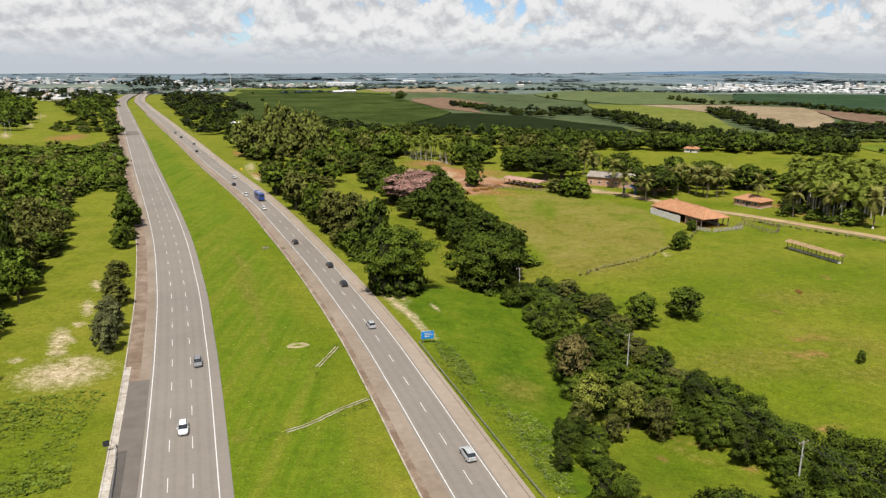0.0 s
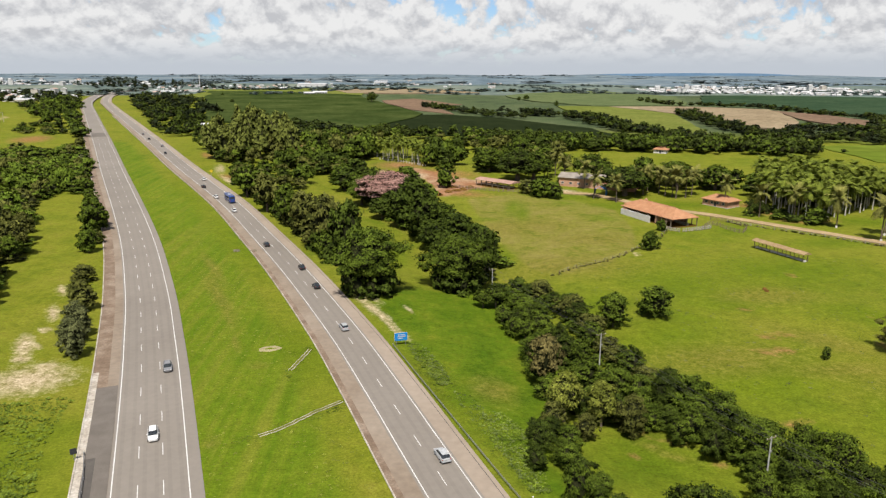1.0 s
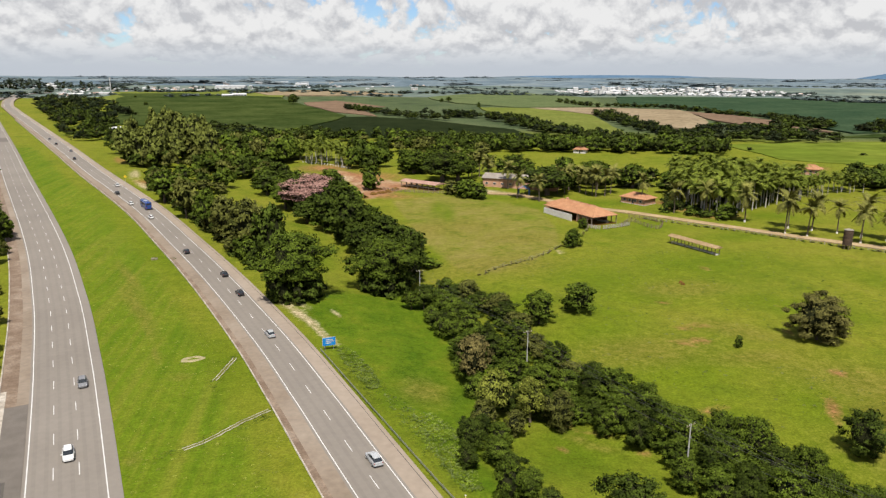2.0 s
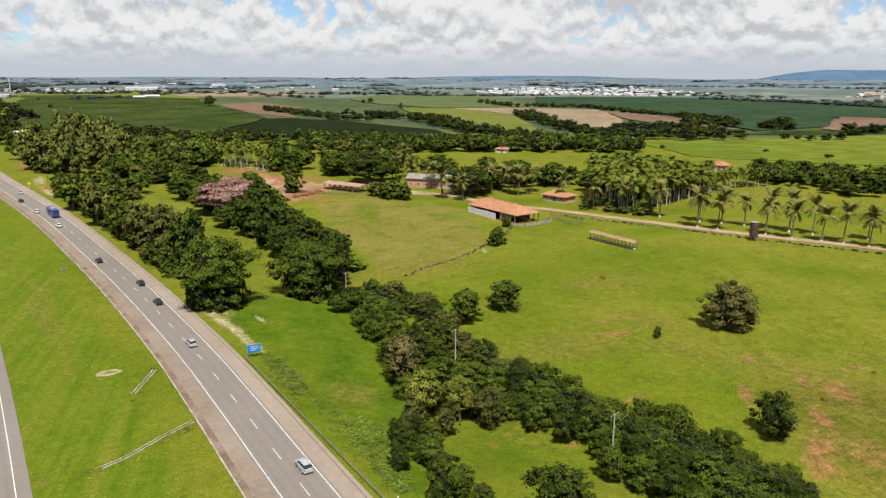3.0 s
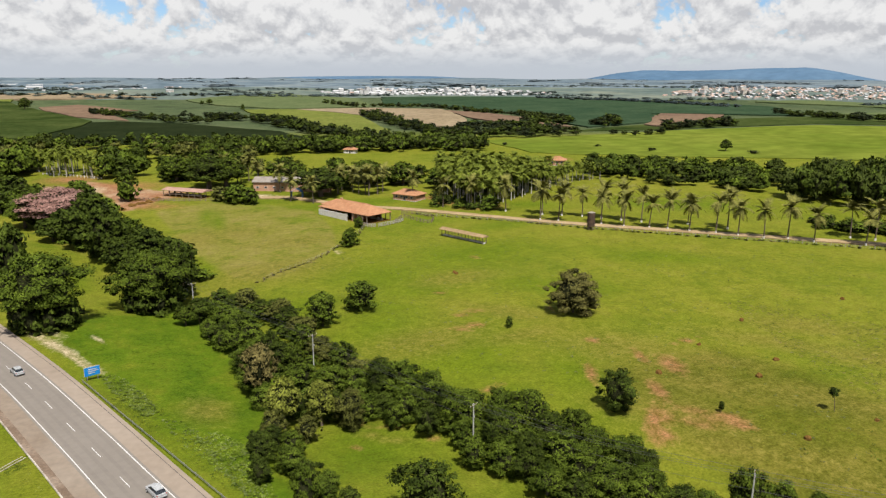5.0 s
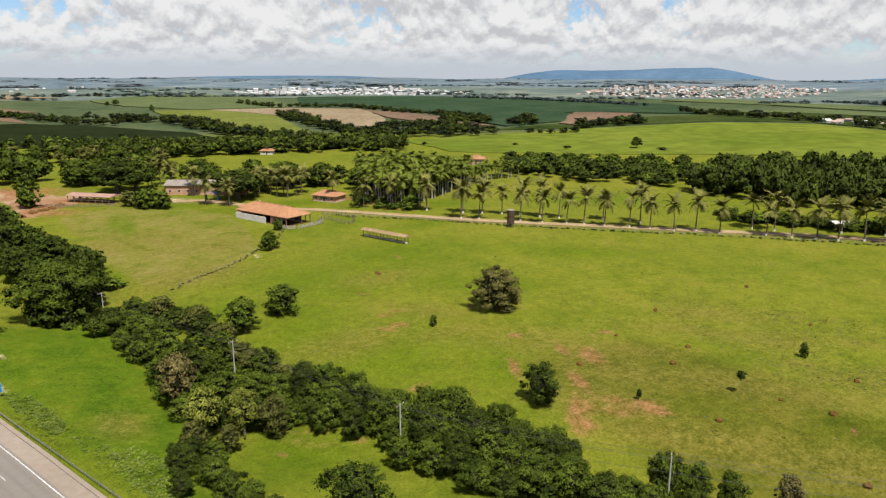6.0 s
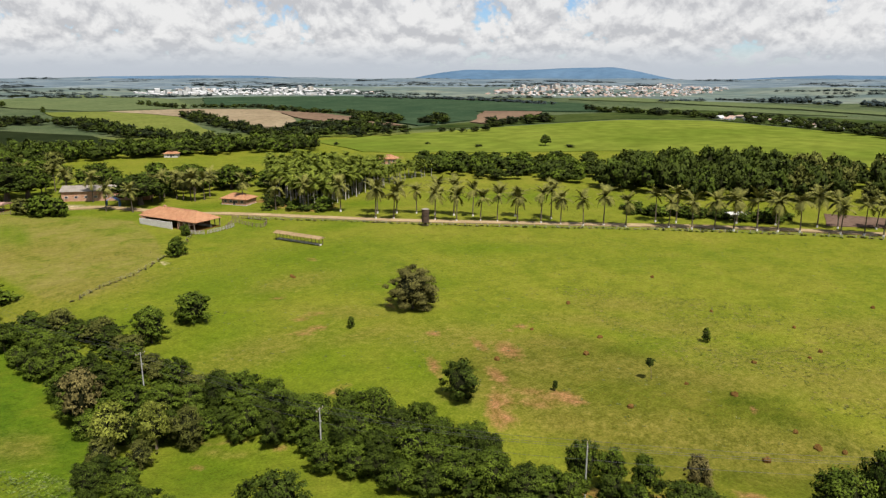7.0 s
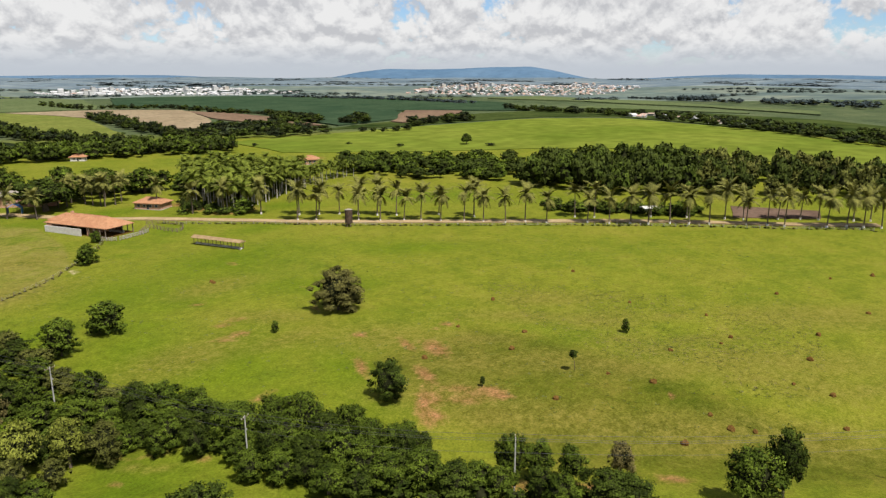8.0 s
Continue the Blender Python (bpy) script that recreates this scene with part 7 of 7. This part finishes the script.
for line in (drain_a, drain_b):
    worn = np.array([noise.noise(Vector((x * 0.9, y * 0.9, 0.0))) for x, y in line])
    for side in (-1, 1):
        rough = side * 0.36 + 0.16 * worn
        strip("drain_channel", line, rough - 0.06 + 0.06 * worn, rough + 0.07, 0.03, OLD_KERB, "stained concrete side of a drain channel", "drain", thick=0.4, reach=0.6)
    strip("drain_channel", line, -0.34 + 0.1 * worn, 0.34 + 0.1 * worn, -0.01, DITCH, "dirty floor of a drain channel", "drain", reach=0.6)
pit = place(new("eroded_pit"), -32.7, 148.5, 15)
bm = bmesh.new()
rings = []
for r, z in ((0.5, -0.12), (0.95, 0.02), (1.25, 0.26), (1.6, 0.20), (2.1, -0.05)):
    ring = []
    for i in range(28):
        a = i * 2 * math.pi / 28
        k = 1 + 0.28 * noise.noise(Vector((1.5 * math.cos(a), 1.5 * math.sin(a), 3.0 + r)))
        gap = 1.0 if 0.6 < a < 5.4 else 0.35
        ring.append(bm.verts.new((1.35 * r * k * math.cos(a), 0.75 * r * k * math.sin(a), z * gap + 0.05 * noise.noise(Vector((a * 4, r * 3, 0))))))
    rings.append(ring)
for a, c in zip(rings, rings[1:]):
    for i in range(28):
        bm.faces.new((a[i], a[(i + 1) % 28], c[(i + 1) % 28], c[i]))
bm.faces.new(rings[0][::-1])
bmesh.ops.recalc_face_normals(bm, faces=bm.faces)
part("rim", bm, material("pale washed soil", [(0.17, 0.17, 0.04), (0.36, 0.30, 0.17), (0.20, 0.20, 0.06)], scale=0.9, fine=6, rough=0.95, bump=0.4), pit)
tagged(pit, "small washed-out pit with a pale soil rim in the median", "pit")
for px, py in ((-55.1, 234.6), (-61, 235.2)):
    root = place(new("drain_box"), px, py, 20)
    for dims in ((0, -0.8, 0.1, 2.0, 0.2, 0.7), (0, 0.8, 0.1, 2.0, 0.2, 0.7), (-0.9, 0, 0.1, 0.2, 1.4, 0.7), (0.9, 0, 0.1, 0.2, 1.4, 0.7)):
        slab("side", MOSSY, root, *dims)
    slab("cover", MOSSY, root, 0, 0, 0.12, 1.6, 1.4, 0.2)
    tagged(root, "small mossy concrete drain box in the median grass", "drain box")
back_sign = place(new("back_sign"), -54.3, 102.5, 30)
slab("board", DARK_VOID, back_sign, 0, 0, 1.7, 1.0, 0.06, 1.0)
slab("leg", STEEL, back_sign, 0, 0.08, 0.7, 0.10, 0.10, 2.0)
tagged(back_sign, "dark back of a small road sign on a post", "road sign")
marker = place(new("marker_post"), 16.5, 88.5, 0)
bm = bmesh.new()
bmesh.ops.create_cone(bm, cap_ends=True, segments=10, radius1=0.16, radius2=0.10, depth=1.3, matrix=Matrix.Translation((0, 0, 0.6)))
part("shaft", bm, material("yellow marker", [(0.62, 0.50, 0.12), (0.72, 0.60, 0.2)]), marker)
slab("cap", PAINT, marker, 0, 0, 1.3, 0.24, 0.24, 0.12, bevel=0.03)
tagged(marker, "short pale yellow marker post beside the shoulder", "marker post")

# mounds
MOUNDS = [(120.4, 108.5), (129.1, 94.8), (118.5, 90.6), (170.6, 68.4), (142.4, 64.4), (159.6, 57.7), (154.2, 57.8), (158.2, 40),
    (226.6, 54.8), (238, 46.3), (200.2, 38.5), (175.2, 43.2), (125.1, 59.6), (122, 68.2), (106.1, 70.2), (122, 46.4),
    (120.6, 41.9), (122.9, 38.4), (135.4, 26.7), (110.9, 46.1), (142, 115.4), (180.3, 114.9), (166.2, 87.7), (201.1, 61.5),
    (143.9, 38.8), (144.8, 31.7), (96.6, 183.4), (96.5, 181.9), (101.2, 101), (128.7, 94.9)]
for x, y in MOUNDS:
    bm = bmesh.new()
    bmesh.ops.create_icosphere(bm, subdivisions=3, radius=1)
    off = Vector((random.uniform(0, 99), 0, 0))
    for v in bm.verts:
        v.co *= 1 + 0.35 * noise.noise(v.co * 1.7 + off)
        v.co.z = v.co.z * (1.25 if v.co.z > 0 else 0.5)
    ob = part("soil_mound", bm, SOIL)
    s = random.uniform(0.35, 0.65)
    ob.matrix_basis = pose(x, y, height(x, y), 0, 0, random.uniform(0, 360)) @ Matrix.Diagonal((s * 1.2, s, s, 1))
    tagged(ob, "red termite mound of bare soil on the pasture", "soil mound", "mounds on the pasture")

YARD_HEAPS = [(16, 340.3), (20, 343.1), (23.5, 345.9), (27.3, 351.9), (18.2, 352.1), (11.3, 333.7)]
for x, y in YARD_HEAPS:
    bm = bmesh.new()
    bmesh.ops.create_icosphere(bm, subdivisions=3, radius=1)
    for v in bm.verts:
        v.co *= 1 + 0.4 * noise.noise(v.co * 1.5 + Vector((x, y, 0)))
    ob = part("dirt_mound", bm, SOIL)
    ob.matrix_basis = pose(x, y, height(x, y), 0, 0, random.uniform(0, 360)) @ Matrix.Diagonal((2.6, 1.7, 1.0, 1))
    tagged(ob, "low mound of dark red soil in the farm yard", "dirt mound", "dirt mounds in the yard")
# vehicles
CARS_EAST = [(4, 101.4), (-17.4, 160.3), (-28.5, 193.5), (-35.5, 212.7), (-52.1, 241.3), (-76.7, 296.5), (-91.9, 324.7), (-104.5, 349.3),
    (-110.5, 370.6), (-164.4, 472.2), (-180, 512.5), (-204.8, 555.7), (-221.4, 589)]
CARS_WEST = [(-44.5, 109.6), (-51.5, 137.8)]
GLASS = material("car glass", [(0.02, 0.025, 0.03), (0.03, 0.035, 0.04)], rough=0.08, spec=0.6)
TYRE = material("tyre rubber", [(0.02, 0.02, 0.02), (0.03, 0.03, 0.03)], rough=0.9)
HEADLIGHT = material("headlight glass", [(0.6, 0.6, 0.62), (0.7, 0.7, 0.72)], rough=0.15, spec=0.6)
TAILLIGHT = material("tail light", [(0.35, 0.02, 0.02), (0.45, 0.03, 0.03)], rough=0.2, spec=0.6)
PAINTS = {n: material(n + " car paint", [c, tuple(min(1, v * 1.12 + 0.005) for v in c)], scale=0.4, rough=0.25, spec=0.6) for n, c in
          {"white": (0.74, 0.74, 0.73), "silver": (0.42, 0.43, 0.44), "grey": (0.20, 0.20, 0.21), "black": (0.025, 0.025, 0.028), "blue": (0.02, 0.06, 0.24)}.items()}


def loft(sections):
    """A closed body through cross-sections (x, half width, bottom, shoulder, top, half width at the top)."""
    bm = bmesh.new()
    rings = []
    for x, w, z0, z1, z2, wt in sections:
        rings.append([bm.verts.new(p) for p in ((x, -w * 0.92, z0), (x, -w, (z0 + z1) / 2), (x, -w * 0.97, z1), (x, -wt, z2), (x, wt, z2), (x, w * 0.97, z1), (x, w, (z0 + z1) / 2), (x, w * 0.92, z0))])
    for a, b in zip(rings, rings[1:]):
        for i in range(8):
            bm.faces.new((a[i], a[(i + 1) % 8], b[(i + 1) % 8], b[i]))
    bm.faces.new(rings[0])
    bm.faces.new(rings[-1][::-1])
    bmesh.ops.recalc_face_normals(bm, faces=bm.faces)
    return bm


def wheels(root, xs, half, radius, width):
    for x in xs:
        for s in (-1, 1):
            bm = bmesh.new()
            bmesh.ops.create_cone(bm, cap_ends=True, segments=16, radius1=radius, radius2=radius, depth=width, matrix=Matrix.Translation((x, s * half, radius)) @ Matrix.Rotation(math.pi / 2, 4, "X"))
            w = part("wheel", bm, TYRE, root)
            bm = bmesh.new()
            bmesh.ops.create_cone(bm, cap_ends=True, segments=12, radius1=radius * 0.6, radius2=radius * 0.5, depth=0.06, matrix=Matrix.Translation((x, s * (half + width / 2 + 0.01), radius)) @ Matrix.Rotation(-s * math.pi / 2, 4, "X"))
            part("rim", bm, STEEL, w)


def car(x, y, z, heading, paint, label):
    root = new("car")
    body = [(-2.1, 0.72, 0.38, 0.72, 0.86, 0.62), (-2.0, 0.84, 0.26, 0.76, 0.95, 0.76), (-1.2, 0.87, 0.22, 0.80, 0.98, 0.80), (0.3, 0.87, 0.22, 0.78, 0.95, 0.80),
            (0.9, 0.86, 0.22, 0.74, 0.92, 0.78), (1.75, 0.82, 0.24, 0.66, 0.76, 0.70), (2.1, 0.66, 0.32, 0.56, 0.62, 0.54)]
    part("body", loft(body), PAINTS[paint], root)
    cabin = [(-1.95, 0.70, 0.94, 0.98, 1.00, 0.66), (-1.45, 0.74, 0.93, 1.20, 1.40, 0.58), (-0.2, 0.75, 0.93, 1.22, 1.44, 0.60), (0.35, 0.74, 0.92, 1.16, 1.36, 0.58), (1.1, 0.72, 0.88, 0.92, 0.94, 0.68)]
    part("window_band", loft(cabin), GLASS, root, "dark car glass")
    roof = [(-1.5, 0.56, 1.36, 1.40, 1.43, 0.52), (-0.2, 0.61, 1.38, 1.45, 1.49, 0.56), (0.38, 0.58, 1.34, 1.37, 1.40, 0.54)]
    part("roof", loft(roof), PAINTS[paint], root)
    wheels(root, (-1.28, 1.30), 0.78, 0.31, 0.2)
    for s in (-1, 1):
        slab("headlight", HEADLIGHT, root, 1.92, s * 0.56, 0.60, 0.25, 0.28, 0.14, bevel=0.04)
        slab("tail_light", TAILLIGHT, root, -2.03, s * 0.66, 0.80, 0.14, 0.2, 0.2, bevel=0.03)
        slab("mirror", PAINTS[paint], root, 0.75, s * 0.95, 0.98, 0.14, 0.2, 0.13, bevel=0.03)
    slab("bumper", PAINTS[paint], root, -2.08, 0, 0.45, 0.16, 1.5, 0.2, bevel=0.05)
    root.matrix_basis = pose(x, y, z, 0, 0, heading)
    return tagged(root, label, "car", "cars on the highway")


def bus(x, y, z, heading):
    root = new("bus")
    part("body", loft([(-5.6, 1.15, 0.5, 2.9, 3.15, 0.95), (-5.4, 1.25, 0.4, 3.0, 3.3, 1.05), (5.3, 1.25, 0.4, 3.0, 3.3, 1.05), (5.6, 1.12, 0.5, 2.6, 3.0, 0.95)]), PAINTS["blue"], root)
    for s in (-1, 1):
        for i in range(7):
            slab("side_window", GLASS, root, -4.6 + i * 1.5, s * 1.24, 2.2, 1.3, 0.06, 0.8)
    slab("rear_window", GLASS, root, -5.58, 0, 2.4, 0.08, 1.8, 0.7)
    slab("windscreen", GLASS, root, 5.5, 0, 2.1, 0.14, 2.0, 1.0)
    slab("roof_hatch", PAINTS["silver"], root, 0, 0, 3.34, 2.2, 1.3, 0.16, bevel=0.04)
    wheels(root, (-3.6, 3.4), 1.1, 0.5, 0.3)
    for s in (-1, 1):
        slab("tail_light", TAILLIGHT, root, -5.6, s * 0.95, 1.0, 0.08, 0.2, 0.35)
        slab("headlight", HEADLIGHT, root, 5.6, s * 0.85, 0.9, 0.1, 0.35, 0.22)
    root.matrix_basis = pose(x, y, z, 0, 0, heading)
    tagged(root, "dark blue coach driving on the highway", "bus")


def deck_at(line, x, y):
    i = int(np.argmin(np.hypot(line[:, 0] - x, line[:, 1] - y)))
    return float(deck(line, 10.0)[i]) + 0.03


def heading_at(line, x, y):
    i = int(np.argmin(np.hypot(line[:, 0] - x, line[:, 1] - y)))
    i = max(1, min(len(line) - 2, i))
    return math.degrees(math.atan2(line[i + 1][1] - line[i - 1][1], line[i + 1][0] - line[i - 1][0]))


EAST_PAINT = ["silver", "silver", "black", "black", "black", "white", "white", "black", "white", "black", "grey", "black", "grey"]
for (x, y), p in zip(CARS_EAST, EAST_PAINT):
    car(x, y, deck_at(east_line, x, y), heading_at(east_line, x, y), p, p + " hatchback driving away on the highway")
for (x, y), p in zip(CARS_WEST, ["white", "grey"]):
    car(x, y, deck_at(west_line, x, y), heading_at(west_line, x, y) + 180, p, p + " hatchback coming along the highway")
bus(*(-83.7, 317.4), deck_at(east_line, *(-83.7, 317.4)), heading_at(east_line, *(-83.7, 317.4)))

# far landmarks
tower = place(new("water_tower"), *(-518.5, 1768.3), 0)
bm = bmesh.new()
limb(bm, (0, 0, -1), (0, 0, 26), 1.2, 1.1, 16)
limb(bm, (0, 0, 26), (0, 0, 31.6), 1.5, 1.5, 16)
part("shaft", bm, WALL_WHITE, tower)
slab("top_slab", WALL_WHITE, tower, 0, 0, 31.9, 3.4, 3.4, 0.5)
tagged(tower, "tall white water tower above the far town", "water tower")


def hall_at(x, y, turn, long, wide, high, label):
    root = place(new("warehouse"), x, y, turn)
    for cy in (-wide / 2, wide / 2):
        slab("wall", WALL_WHITE, root, 0, cy, high / 2 - 1, long, 0.4, high + 2)
    for cx in (-long / 2, long / 2):
        slab("wall", WALL_WHITE, root, cx, 0, high / 2 - 1, 0.4, wide - 0.5, high + 2)
    r = part("roof", roof_mesh(long + 1, wide + 1, 2.2, 0.01, 0.01, 0.3), ROOF_PALE, root)
    r.location = (0, 0, high)
    for i in range(5):
        slab("gate", DARK_VOID, root, -long * 0.4 + i * long * 0.2, -wide / 2 - 0.25, 1.6, 3.2, 0.12, 3.6)
    tagged(root, label, "warehouse")


hall_at(*(-267.1, 1908.7), -5, 75, 30, 7, "long white warehouse on the skyline")
hall_at(*(-103.1, 2232.2), -5, 40, 20, 6, "white warehouse far beyond the fields")
hall_at(*(-172.9, 1328.6), 10, 24, 12, 4, "white farm hall at the edge of the fields")
hall_at(*(-190.9, 1309.4), 20, 18, 9, 3.5, "low white farm shed at the edge of the fields")
hall_at(*(-185.3, 651.3), 40, 14, 10, 3.5, "pale workshop hall beside the highway wood")
Woodland().over([(-805, 1916.4), (-724.9, 1918.2), (-762.4, 2018), (-883.8, 2104.5)], 26, (13, 22), (14, 20)).done("woodland", ["far", "hazy"], "tall dark trees on the skyline beside the town")
